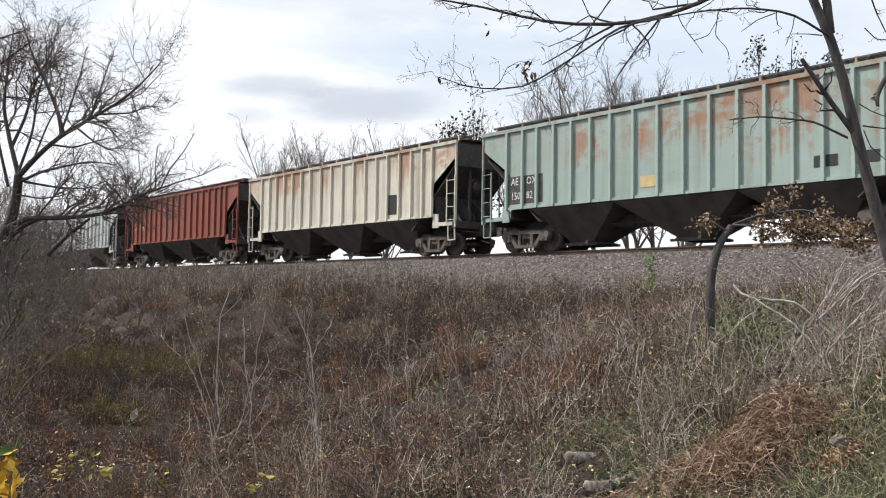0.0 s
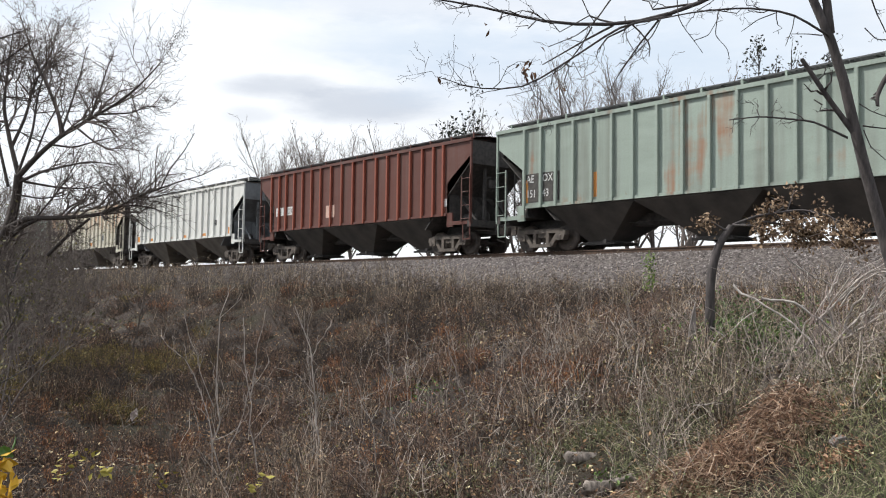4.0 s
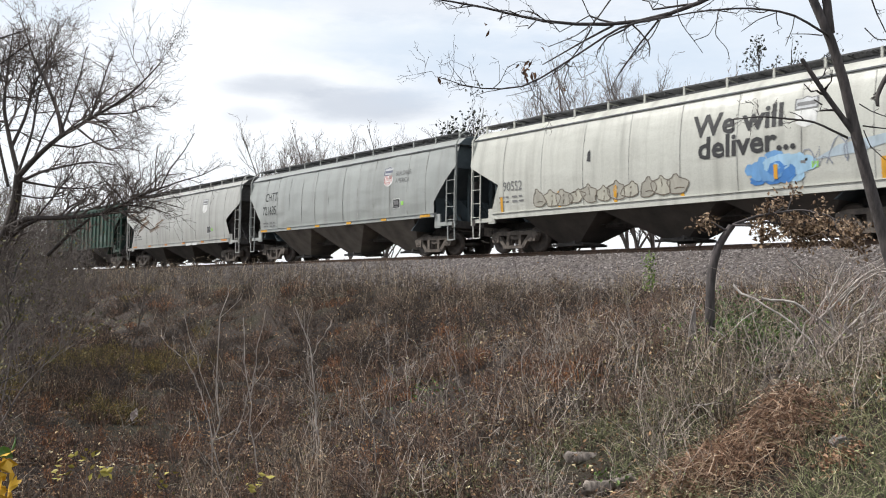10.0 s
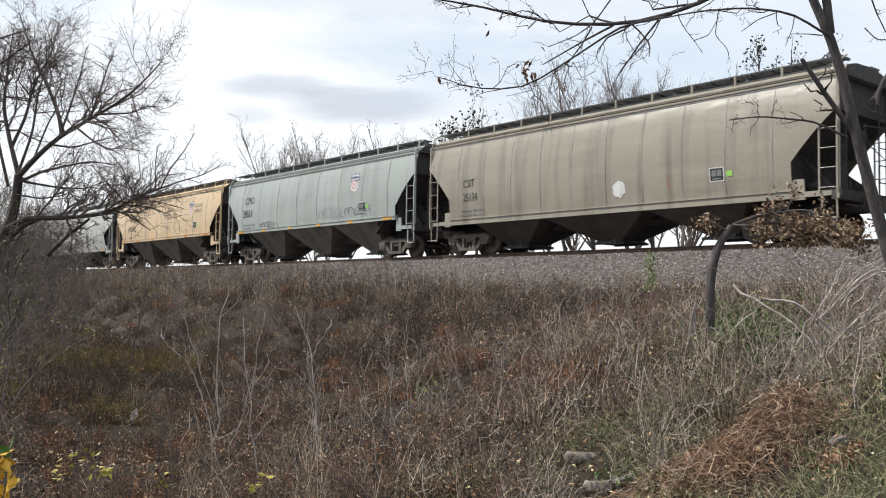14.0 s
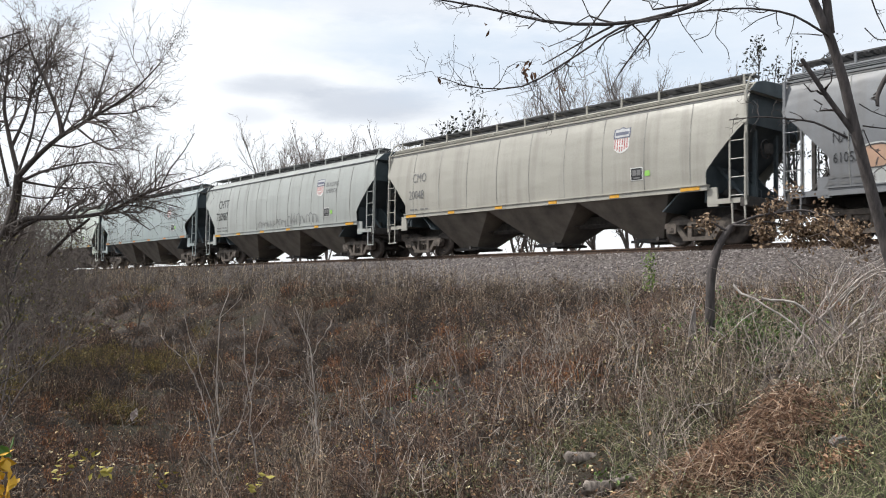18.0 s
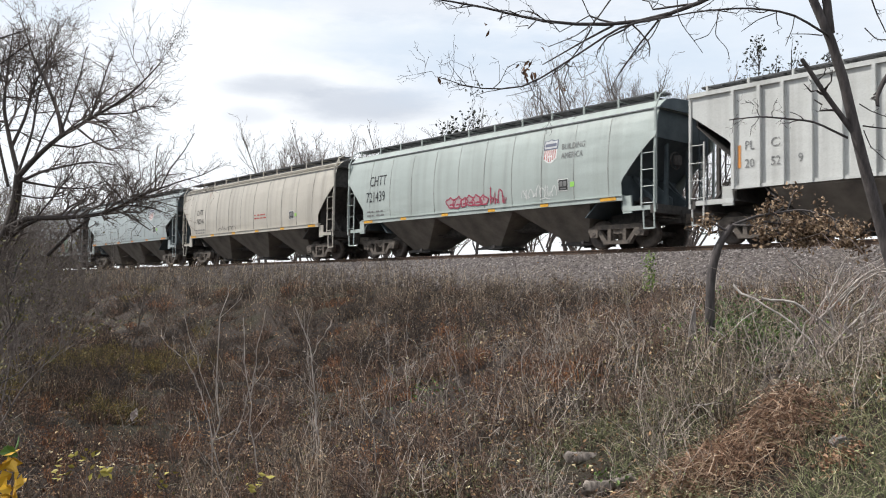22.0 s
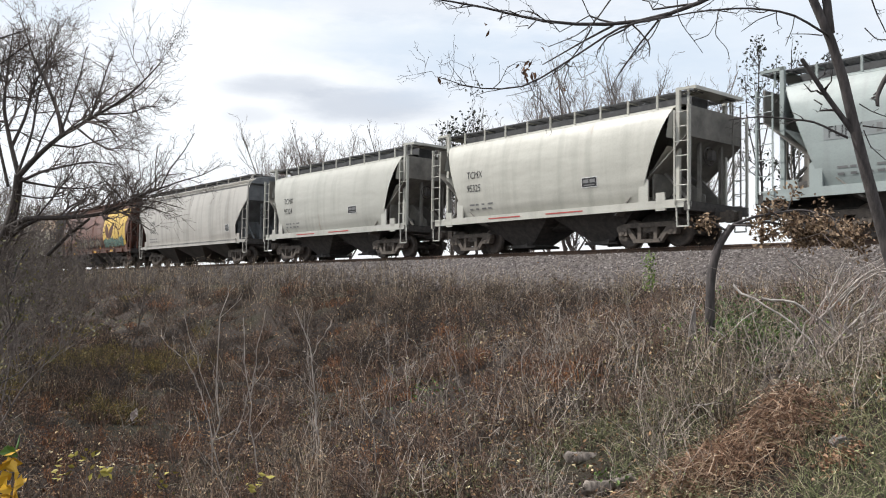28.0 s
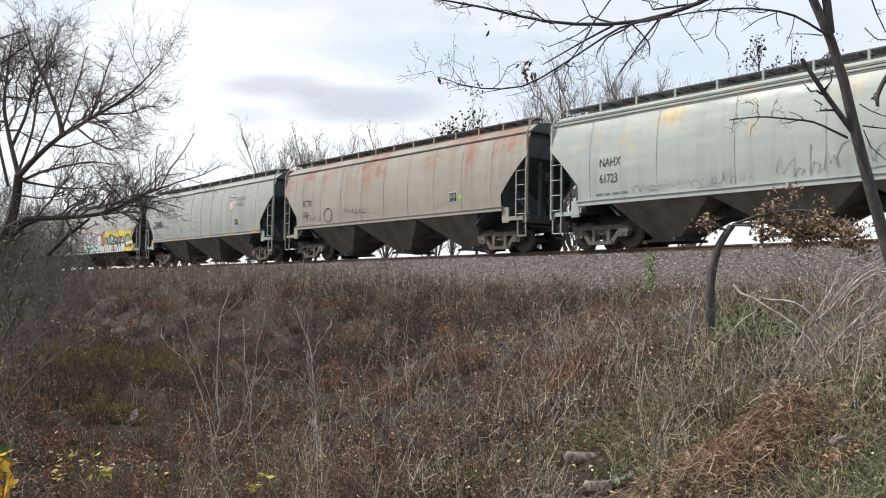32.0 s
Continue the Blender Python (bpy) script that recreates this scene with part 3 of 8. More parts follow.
    roof_walk(car, hl, 1.08, 4.64, mat, 1.35, 4.36, board)
    if marks:
        for i in range(6):
            x = -hl + 1.35 + (2 * hl - 3.4) * i / 5
            L = 0.62 if i in (0, 5) else 0.36
            hang("reflector", cached(("rf", L, lift), lambda: Bits().box(0, L, -P[0][0] - 0.062, -P[0][0] - 0.052, low - 0.11, low - 0.005).mesh("reflector")), marks, car, "", pose(x, 0, 0))
    return car


def tank_car(c16, hl, mat, label, end, sill, rings, reflect, board=None):
    """Rounded four-bay car with welded ring seams."""
    car = wear(label)
    P = TANK_P
    ends = lambda z: 0.25 + (0.0 if z > 3.4 else 0.9 * ((3.4 - z) / 2.1) ** 1.3)
    for s in (-1, 1):
        hang("side_sheet", cached(("tk", hl, s), lambda: side_mesh(P, hl, ends, s, 30, 46, 0.008)), mat, car)
        hang("side_sill", cached(("tks", hl, s), lambda: Bits().prism([(-hl + 0.4, 1.08), (hl - 0.4, 1.08), (hl - 0.4, 1.26), (-hl + 0.4, 1.30)], s * 1.36, s * 1.52).box(-hl + 0.4, hl - 0.4, min(s * 1.3, s * 1.58), max(s * 1.3, s * 1.58), 1.26, 1.30).mesh("side_sill")), sill, car)
        for i in range(rings):
            x = -hl + 1.4 + (2 * hl - 2.8) * i / (rings - 1)
            hang("ring_seam", cached(("rg", s, round(x, 2)), lambda: strip_mesh(P, x, 0.02, 1.32, 4.2, 0.02, s, 16)), mat if reflect else GREY, car)
        n = 9
        for i in range(n):
            hang("sill_gusset", cached(("gs", s), lambda: Bits().prism([(-0.02, 1.02), (0.02, 1.02), (0.02, 1.3), (-0.02, 1.3)], s * 1.5, s * 1.60).mesh("sill_gusset")), sill, car, "", pose(-hl + 1.4 + (2 * hl - 2.8) * i / (n - 1), 0, 0))
    # rounded roof and dished ends
    prof = [(-0.9, 4.22), (-0.5, 4.34), (0, 4.38), (0.5, 4.34), (0.9, 4.22)]
    hang("roof", cached(("tr", hl), lambda: Bits().add([(x, y, z) for x in (-hl + 0.25, hl - 0.25) for y, z in prof], [(i, i + 1, i + 6, i + 5) for i in range(4)] + [(0, 5, 9, 4)]).mesh("roof")), mat, car)
    for s in (-1, 1):
        ring = [(-o, z) for o, z in P if z > 3.0][::1] + [(o, z) for o, z in P if z > 3.0][::-1]
        hang("end_sheet", cached(("te", hl, s), lambda: Bits().add([(s * (hl - 0.30), y, z) for y, z in ring], [tuple(range(len(ring)))]).add([(s * (hl - 0.30), -1.5, 3.0), (s * (hl - 0.30), 1.5, 3.0), (s * (hl - 1.2), 1.4, 1.3), (s * (hl - 1.2), -1.4, 1.3)], [(0, 1, 2, 3)]).mesh("end_sheet")), end, car)
    for s in (-1, 1):
        for y in (-1.05, 0.35, 1.05):
            hang("cage_post", cached("tcp", lambda: Bits().box(-0.035, 0.035, -0.035, 0.035, 1.1, 4.5).mesh("cage_post")), sill, car, "", pose(s * (hl - 0.08), y, 0))
        hang("cage_top", cached("tct", lambda: Bits().box(-0.04, 0.04, -1.1, 1.1, 4.42, 4.5).box(-0.45, 0.04, -1.1, -1.04, 4.42, 4.5).mesh("cage_top")), sill, car, "", pose(s * (hl - 0.08), 0, 0, 0, 0, 0 if s > 0 else 180))
    running_gear(car, hl, c16, end, sill, 1.1, 3.9, 4.5, False)
    hoppers(car, hl, 4, 1.28, 1.36, SOOT, 2.5)
    roof_walk(car, hl, 1.05, 4.55, mat, 1.1, 4.25, board or SOOT)
    for i in range(6):
        x = -hl + 0.75 + (2 * hl - 1.7) * i / 5
        hgt = 0.75 if i in (0, 5) else 0.42
        hang("reflector", strip_mesh(P, x, 0.05, 1.36, 1.36 + hgt + 0.25 * (i == 5), 0.008, -1, 5), YELLOW, car)
    return car


def flow_car(c16, hl, mat, label, end, cage_end=True):
    """Short two-bay car with a rounded body, high roof rails and caged ends."""
    car = wear(label)
    P = FLOW_P
    ends = lambda z: 0.75 + (0.0 if z > 4.0 else 1.05 * ((4.0 - z) / 2.7) ** 0.9)
    for s in (-1, 1):
        hang("side_sheet", cached(("fl", hl, s), lambda: side_mesh(P, hl, ends, s, 26, 34, 0.004)), mat, car)
        hang("side_sill", cached(("fls", hl, s), lambda: Bits().prism([(-hl + 0.2, 1.08), (hl - 0.2, 1.08), (hl - 0.2, 1.32), (-hl + 0.2, 1.32)], s * 1.42, s * 1.50).mesh("side_sill")), mat, car)
        hang("lower_seam", cached(("fse", hl, s), lambda: Bits().prism([(-hl + 1.7, 1.86), (hl - 1.7, 1.86), (hl - 1.7, 1.90), (-hl + 1.7, 1.90)], s * 1.40, s * 1.475).mesh("lower_seam")), mat, car)
        for e in (-1, 1):
            hang("sill_end_plate", cached(("sep", s, e), lambda: Bits().prism([(0, 1.1), (0.34, 1.1), (0.34, 1.95), (0.16, 2.05), (0.0, 1.9)], s * 1.44, s * 1.50).mesh("sill_end_plate")), mat, car, "", pose(e * (hl - 1.65) - 0.17, 0, 0))
    prof = [(-1.28, 4.04), (-0.9, 4.2), (0, 4.28), (0.9, 4.2), (1.28, 4.04)]
    hang("roof", cached(("fr", hl), lambda: Bits().add([(x, y, z) for x in (-hl + 0.7, hl - 0.7) for y, z in prof], [(i, i + 1, i + 6, i + 5) for i in range(4)] + [(0, 5, 9, 4)]).mesh("roof")), mat, car)
    for s in (-1, 1):
        ring = [(-o, z) for o, z in P if z > 2.9] + [(o, z) for o, z in P if z > 2.9][::-1]
        hang("end_sheet", cached(("fe", hl, s), lambda: Bits().add([(s * (hl - 0.80), y, z) for y, z in ring], [tuple(range(len(ring)))]).add([(s * (hl - 0.8), -1.5, 2.9), (s * (hl - 0.8), 1.5, 2.9), (s * (hl - 2.4), 1.2, 1.2), (s * (hl - 2.4), -1.2, 1.2)], [(0, 1, 2, 3)]).mesh("end_sheet")), mat, car)
        for y in (-1.2, 1.2):
            hang("cage_post", cached(("cg", 1), lambda: Bits().box(-0.06, 0.06, -0.05, 0.05, 1.1, 4.62).mesh("cage_post")), mat, car, "", pose(s * (hl - 0.62), y, 0))
        hang("cage_top", cached(("ct", 1), lambda: Bits().box(-0.05, 0.05, -1.25, 1.25, 4.5, 4.6).box(-0.65, 0.02, -1.25, -1.19, 4.52, 4.60).box(-0.65, 0.02, 1.19, 1.25, 4.52, 4.60).box(-0.62, -0.03, -0.9, 0.9, 4.50, 4.53).mesh("cage_top")), mat, car, "", pose(s * (hl - 0.05), 0, 0, 0, 0, 0 if s > 0 else 180))
    running_gear(car, hl, c16, end, mat, 1.2, 4.0, 4.5, True)
    hoppers(car, hl, 2, 1.30, 1.16, SOOT, 2.2)
    roof_walk(car, hl, 1.1, 4.52, mat, 1.15, 4.12)
    return car


# ---- lettering and paint marks on the near sides ----
def letters(car, prof, text, x, z, size, material, hl, squeeze=1.0, bold=0.0):
    cu = bpy.data.curves.new("lettering", "FONT")
    cu.body, cu.size, cu.resolution_u = text, size * 1.38, 2
    cu.offset = bold
    tmp = bpy.data.objects.new("tmp", cu)
    src = tmp.to_mesh()
    me = mesh_of("lettering", [tuple(v.co) for v in src.vertices], [tuple(p.vertices) for p in src.polygons])
    tmp.to_mesh_clear()
    bpy.data.objects.remove(tmp)
    for v in me.vertices:
        zz = z + v.co.y
        v.co = Vector((-hl + x + v.co.x * squeeze, -(out_at(prof, zz) + 0.014), zz))
    return hang("lettering", me, material, car, "painted lettering")


def patch(car, prof, poly, material, hl, lift=0.012, name="marking", label=""):
    """A flat painted shape on the near side: poly in (x from the left end, z), fanned and fitted to the curve."""
    bm = bmesh.new()
    vs = [bm.verts.new((x, 0, z)) for x, z in poly]
    bm.faces.new(vs)
    bmesh.ops.triangulate(bm, faces=bm.faces[:])
    for _ in range(5):
        long = [e for e in bm.edges if e.calc_length() > 0.4]
        if not long or prof[0][0] == prof[-1][0]:
            break
        bmesh.ops.subdivide_edges(bm, edges=long, cuts=1)
        bmesh.ops.triangulate(bm, faces=bm.faces[:])
    for v in bm.verts:
        v.co = Vector((-hl + v.co.x, -(out_at(prof, v.co.z) + lift), v.co.z))
    bmesh.ops.recalc_face_normals(bm, faces=bm.faces[:])
    me = bpy.data.meshes.new(name)
    bm.to_mesh(me)
    bm.free()
    return hang(name, me, material, car, label)


def rect(x0, x1, z0, z1):
    return [(x0, z0), (x1, z0), (x1, z1), (x0, z1)]


def strokes(car, prof, lines, w, material, hl, lift=0.014, name="paint_line"):
    """Brush lines along points (x, z), as one marking."""
    vs, fs = [], []
    for pts in lines:
        o = len(vs)
        for i, (x, z) in enumerate(pts):
            a, b = pts[max(i - 1, 0)], pts[min(i + 1, len(pts) - 1)]
            dx, dz = b[0] - a[0], b[1] - a[1]
            L = math.hypot(dx, dz) or 1
            nx, nz = -dz / L * w / 2, dx / L * w / 2
            for s in (-1, 1):
                zz = z + s * nz
                vs.append((-hl + x + s * nx, -(out_at(prof, zz) + lift), zz))
        fs += [(o + 2 * i, o + 2 * i + 1, o + 2 * i + 3, o + 2 * i + 2) for i in range(len(pts) - 1)]
    return hang(name, mesh_of(name, vs, fs), material, car)


def line_mark(car, prof, pts, w, material, hl, lift=0.014, name="paint_line"):
    return strokes(car, prof, [pts], w, material, hl, lift, name)


def scrawl(car, prof, x0, x1, z0, z1, material, hl, seed, n=5, w=0.045):
    """Unreadable spray scrawl: looping strokes that run on like handwriting."""
    r = random.Random(seed)
    step = (x1 - x0) / n
    lines, word, left = [], [], 0
    for i in range(n):
        if left <= 0:
            if word:
                lines.append(word)
            word, left = [], r.randint(2, 4)
            if i and r.random() < 0.5:
                left -= 1
        left -= 1
        a, h = x0 + step * i, (z1 - z0) * r.uniform(0.45, 1.0)
        base, kind = z0 + (z1 - z0) * r.uniform(-0.1, 0.15), r.random()
        if kind < 0.45:      # loop
            turn, fat = r.choice((1, 1, -1)), step * r.uniform(0.15, 0.5)
            for k in range(8):
                t = k * 0.85 + r.uniform(-0.25, 0.25)
                word.append((a + step * (0.1 + 0.75 * k / 7) - turn * fat * math.sin(t), base + h * (0.5 - 0.5 * math.cos(t)) * r.uniform(0.85, 1.1)))
        elif kind < 0.8:     # zigzag strokes
            for k in range(r.randint(3, 5)):
                word.append((a + step * (0.15 + 0.2 * k + r.uniform(-0.1, 0.1)), base + h * (k % 2) * r.uniform(0.6, 1.15) + (1 - k % 2) * h * r.uniform(0, 0.2)))
        else:                # tall upright with a hook
            word += [(a + step * 0.3, base + h * 1.25), (a + step * 0.22, base - h * 0.1), (a + step * 0.5, base + h * 0.5), (a + step * 0.85, base + h * 0.35), (a + step * 0.7, base)]
    lines.append(word)
    if n > 5:
        m = x0 + (x1 - x0) * r.uniform(0.3, 0.6)
        lines.append([(m, z0 - 0.06), (m + step * 1.4, z0 - 0.02), (m + step * 2.6, z0 - 0.07)])
    strokes(car, prof, lines, w * 0.62, material, hl, 0.014, "spray_scrawl")


def shield(car, prof, x, z, hl, blue=True, ghost=False):
    """The railroad's shield as plain shapes: outlined cap above upright stripes."""
    w, h = 0.62, 0.82
    z += 0.1
    if "cap" not in CACHE:
        CACHE["cap"] = plain("shield_cap", (0.13, 0.14, 0.20), 0.6), plain("shield_face", (0.52, 0.53, 0.54), 0.6), plain("faded_shield_red", (0.46, 0.12, 0.11), 0.6)
    navy, face, red = CACHE["cap"]
    cap = [(0, 0.57), (w, 0.57), (w * 1.02, 0.74), (w, 0.95), (w * 0.72, 0.93), (w / 2, 1.0), (w * 0.28, 0.93), (0, 0.95), (-w * 0.02, 0.74)]
    patch(car, prof, [(x + a, z + h * b) for a, b in cap], GREY if ghost else navy, hl, 0.010, "emblem_cap")
    patch(car, prof, [(x + w / 2 + (a - w / 2) * 0.86, z + h * (0.77 + (b - 0.77) * 0.8)) for a, b in cap], face, hl, 0.013, "emblem_face")
    patch(car, prof, rect(x + 0.06, x + w - 0.06, z + h * 0.69, z + h * 0.81), GREY if ghost else navy, hl, 0.016, "emblem_band")
    body = [(x + 0.01, z + h * 0.55), (x + 0.03, z + 0.14), (x + w * 0.3, z + 0.03), (x + w / 2, z), (x + w * 0.7, z + 0.03), (x + w - 0.03, z + 0.14), (x + w - 0.01, z + h * 0.55)]
    patch(car, prof, body, WHITEL, hl, 0.010, "emblem_panel")
    if ghost:
        return
    for i in range(6):
        a = x + 0.035 + i * (w - 0.07) / 6
        low = z + 0.15 - 0.045 * (2.5 - abs(i - 2.5))
        patch(car, prof, rect(a + 0.01, a + (w - 0.07) / 11, low, z + h * 0.55), red, hl, 0.014, "emblem_stripe")


def small_data(car, prof, hl, x=1.9, z=1.85, material=None):
    r = random.Random(int(x * 10))
    lines = []
    for i in range(2):
        for j in range(4):
            a = x + j * 0.32
            q = z - i * 0.16
            lines.append([(a, q), (a + r.uniform(0.14, 0.27), q)])
    strokes(car, prof, lines, 0.06, material or GREY, hl, 0.011, "data_bar")["kind"] = "stuff"


def stencil_box(car, prof, x, z, hl, w=0.4, h=0.34):
    """A black data panel with a white rim and two worn fields."""
    patch(car, prof, rect(x - 0.025, x + w + 0.025, z - 0.025, z + h + 0.025), WHITEL, hl, 0.010, "stencil_rim")
    patch(car, prof, rect(x, x + w, z, z + h), BLACK, hl, 0.013, "stencil_panel")
    patch(car, prof, rect(x + 0.05, x + w * 0.46, z + 0.12, z + h - 0.05), GREY, hl, 0.017, "stencil_bar")
    patch(car, prof, rect(x + w * 0.54, x + w - 0.05, z + 0.12, z + h - 0.05), GREY, hl, 0.017, "stencil_bar")
    patch(car, prof, rect(x + 0.08, x + w - 0.08, z + 0.03, z + 0.07), GREY, hl, 0.017, "stencil_bar")


# ---- the train: posts at 16 s give each car's place on the line ----
W_GREEN = (0.34, 0.42, 0.38)
GREYL = (0.44, 0.46, 0.44)
CREAM = (0.60, 0.57, 0.49)
WHITE = (0.72, 0.72, 0.68)
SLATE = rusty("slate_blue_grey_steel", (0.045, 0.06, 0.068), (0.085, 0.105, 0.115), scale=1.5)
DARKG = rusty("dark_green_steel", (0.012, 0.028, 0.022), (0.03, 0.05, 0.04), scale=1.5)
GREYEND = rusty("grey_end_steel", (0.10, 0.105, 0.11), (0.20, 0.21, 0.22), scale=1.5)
CARS = []


def place(car, c16):
    CARS.append((car, c16))
    return car


def ribbed(s0, s1, base, label, rust, dirt, seed, text, tz=2.25, tmat=BLACK, sill=None, end=None, board=None, hop=None, rust_col=(0.22, 0.085, 0.035), ribmat=None, tsize=0.29, tx=1.75, txstep=None, top=False, shift=0.0):
    hl = round((s1 - s0) / 2, 1)
    c = (s0 + s1) / 2
    m = paint("paint", base, rust, dirt, 0.55, seed, rust_col, top=top)
    ribs = ribmat or (paint("rib_paint", tuple(q * 1.08 for q in base), 0.12 * rust, dirt * 0.7, 0.55, seed + 0.5) if rust > 0.3 else m)
    car = rib_car(c, hl, m, label, m if sill is None else sill, end, shift, board, ribs, hop)
    for i, t in enumerate(text):
        for j, part in enumerate(t.split("|")):
            if part:
                letters(car, RIB_P, part, tx + j * (txstep or 0.98), tz - (0.25 + 0.95 * tsize) * i, tsize, tmat, hl, 0.85)
    return place(car, c), hl, m


def sleek(s0, s1, base, label, rust, dirt, seed, text, end=None, style=0, marks=YELLOW, emblem=0, slogan=True, dent=0.006, seams=9, bands=0, tx=1.55, tz=2.95, tsize=0.5, board=None, rust_col=(0.22, 0.085, 0.035), rough=0.36, tmat=BLACK, top=False, lift=0.0):
    hl = round((s1 - s0) / 2, 1)
    c = (s0 + s1) / 2
    m = paint("paint", tuple(q * (0.78 if base[1] < 0.6 else 0.9) for q in base), rust, dirt, rough, seed, rust_col, top=top)
    car = smooth_car(c, hl, m, label, end, m, style, board, marks, dent, seams, bands, lift)
    for i, t in enumerate(text):
        letters(car, SMOOTH_P, t, tx + 0.15 - 0.2 * i * (tsize > 0.4), tz - (0.66 if tsize > 0.4 else 0.5) * i, tsize * 0.88, tmat, hl, 0.74)
    small_data(car, SMOOTH_P, hl, tx, tz - (1.06 if tsize > 0.4 else 0.84))
    if emblem:
        shield(car, SMOOTH_P, 11.7, 2.75, hl, emblem == 1, emblem == 2)
        if slogan:
            letters(car, SMOOTH_P, "BUILDING", 12.5, 3.25, 0.2, GREY, hl, 0.8)
            letters(car, SMOOTH_P, "AMERICA", 12.5, 2.95, 0.2, GREY, hl, 0.8)
    stencil_box(car, SMOOTH_P, 12.4, max(1.72, 1.62 + lift), hl)
    if seams:
        patch(car, SMOOTH_P, rect(12.9, 13.08, max(1.8, 1.7 + lift), max(1.96, 1.86 + lift)), LIME, hl, 0.012, "sticker")
    return place(car, c), hl, m


def build_train():
    P, T = RIB_P, SMOOTH_P
    ribbed(-373.6, -357.3, WHITE, "grimy white ribbed covered hopper car", 0.3, 0.6, 1, ())
    ribbed(-356.0, -339.8, (0.55, 0.57, 0.56), "weathered grey-white ribbed covered hopper car", 0.2, 0.7, 2, ())
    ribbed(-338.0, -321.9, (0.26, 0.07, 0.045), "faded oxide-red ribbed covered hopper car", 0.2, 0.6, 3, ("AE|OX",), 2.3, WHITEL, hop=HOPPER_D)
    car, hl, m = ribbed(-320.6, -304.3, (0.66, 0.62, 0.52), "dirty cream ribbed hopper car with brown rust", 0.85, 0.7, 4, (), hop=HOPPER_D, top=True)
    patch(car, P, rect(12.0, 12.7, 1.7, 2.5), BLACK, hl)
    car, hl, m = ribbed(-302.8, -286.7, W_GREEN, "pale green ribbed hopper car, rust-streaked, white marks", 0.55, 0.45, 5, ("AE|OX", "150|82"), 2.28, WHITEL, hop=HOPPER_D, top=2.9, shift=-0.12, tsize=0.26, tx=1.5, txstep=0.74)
    patch(car, P, rect(1.42, 3.0, 1.62, 2.58), SOOT, hl, 0.006, "paint_patch", "black painted patch")
    patch(car, P, rect(7.0, 7.55, 1.75, 2.1), plain("yellowed_paper", (0.62, 0.48, 0.22)), hl)
    for x in (12.35, 13.4):
        patch(car, P, rect(x, x + 0.62, 1.8, 2.1), BLACK, hl, 0.008)
    car, hl, m = ribbed(-285.4, -269.2, (0.62, 0.585, 0.48), "cream ribbed hopper car streaked with orange rust", 0.8, 0.35, 6, ("MO|CX", "482|234"), 2.75, rust_col=(0.30, 0.125, 0.045), top=2.7, tsize=0.25, tx=2.28, txstep=0.7)
    for x, mt in ((1.5, ORANGE), (3.3, WHITEL), (4.2, WHITEL), (6.5, WHITEL), (9.4, WHITEL), (9.4, ORANGE)):
        patch(car, P, rect(x, x + 0.6, 1.62 + 0.28 * (mt == WHITEL), 1.85 + 0.28 * (mt == WHITEL)), mt, hl, 0.008)
    stencil_box(car, P, 11.95, 1.95, hl)
    for s0, s1, seed, text in ((-268.1, -251.9, 7, ("MO|CX", "48|20|53")), (-198.4, -182.2, 9, ("MO|CX", "48|21|59"))):
        car, hl, m = ribbed(s0, s1, WHITE, "clean off-white ribbed covered hopper car", 0.0, 0.16, seed, text, 2.68, end=GREYEND, txstep=0.7, tx=2.28, tsize=0.25)
        for x in (1.5, 3.6, 6.6, 8.6, 11.2, 14.4):
            patch(car, P, rect(x, x + 0.45, 1.58, 1.72 + 0.2 * (x in (1.5, 14.4))), ORANGE, hl, 0.008)
        stencil_box(car, P, 12.6, 2.1, hl, 0.4, 0.3)
        small_data(car, P, hl, 1.85, 1.9)
    ribm = paint("red_rib_paint", (0.27, 0.075, 0.045), 0.0, 0.3, 0.6, 8)
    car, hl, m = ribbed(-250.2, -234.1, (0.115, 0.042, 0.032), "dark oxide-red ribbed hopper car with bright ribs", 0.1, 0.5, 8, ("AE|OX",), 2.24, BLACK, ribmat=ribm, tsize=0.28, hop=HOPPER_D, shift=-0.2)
    for x in (1.62, 2.6):
        patch(car, P, rect(x, x + 0.72, 2.18, 2.58), WHITEL, hl, 0.006)
    patch(car, P, rect(6.15, 6.85, 1.85, 2.4), plain("faded_pink_paper", (0.62, 0.42, 0.34)), hl)
    patch(car, P, rect(14.3, 14.6, 1.8, 2.1), WHITEL, hl)
    car, hl, m = ribbed(-232.8, -216.7, (0.31, 0.37, 0.32), "dirty pale green ribbed hopper car, grimy", 0.4, 0.8, 10, ("AE|OX", "151|43"), 2.3, WHITEL, hop=HOPPER_D, tsize=0.26, tx=1.5, txstep=0.74)
    patch(car, P, rect(1.42, 3.0, 1.62, 2.6), SOOT, hl, 0.006, "paint_patch")
    for x in (1.5, 4.5):
        patch(car, P, rect(x - 0.07, x + 0.07, 1.62, 2.4), ORANGE, hl, 0.008)

    c = (-215.0 - 199.4) / 2
    m = paint("paint", (0.46, 0.47, 0.45), 0.72, 0.55, 0.5, 11, (0.15, 0.068, 0.036), top=True)
    hl = 7.8
    car = place(tank_car(c, hl, m, "grey rounded hopper car with rust running down from its roof", SLATE, m, 12, False), c)
    letters(car, TANK_P, "MOCX", 0.75, 2.35, 0.3, BLACK, hl, 0.8)
    letters(car, TANK_P, "470106", 0.85, 1.85, 0.3, BLACK, hl, 0.8)
    for z in (1.85, 2.3):
        patch(car, TANK_P, rect(9.1, 9.6, z, z + 0.36), BLACK, hl)
    patch(car, TANK_P, rect(4.0, 5.0, 2.15, 2.45), GREY, hl)
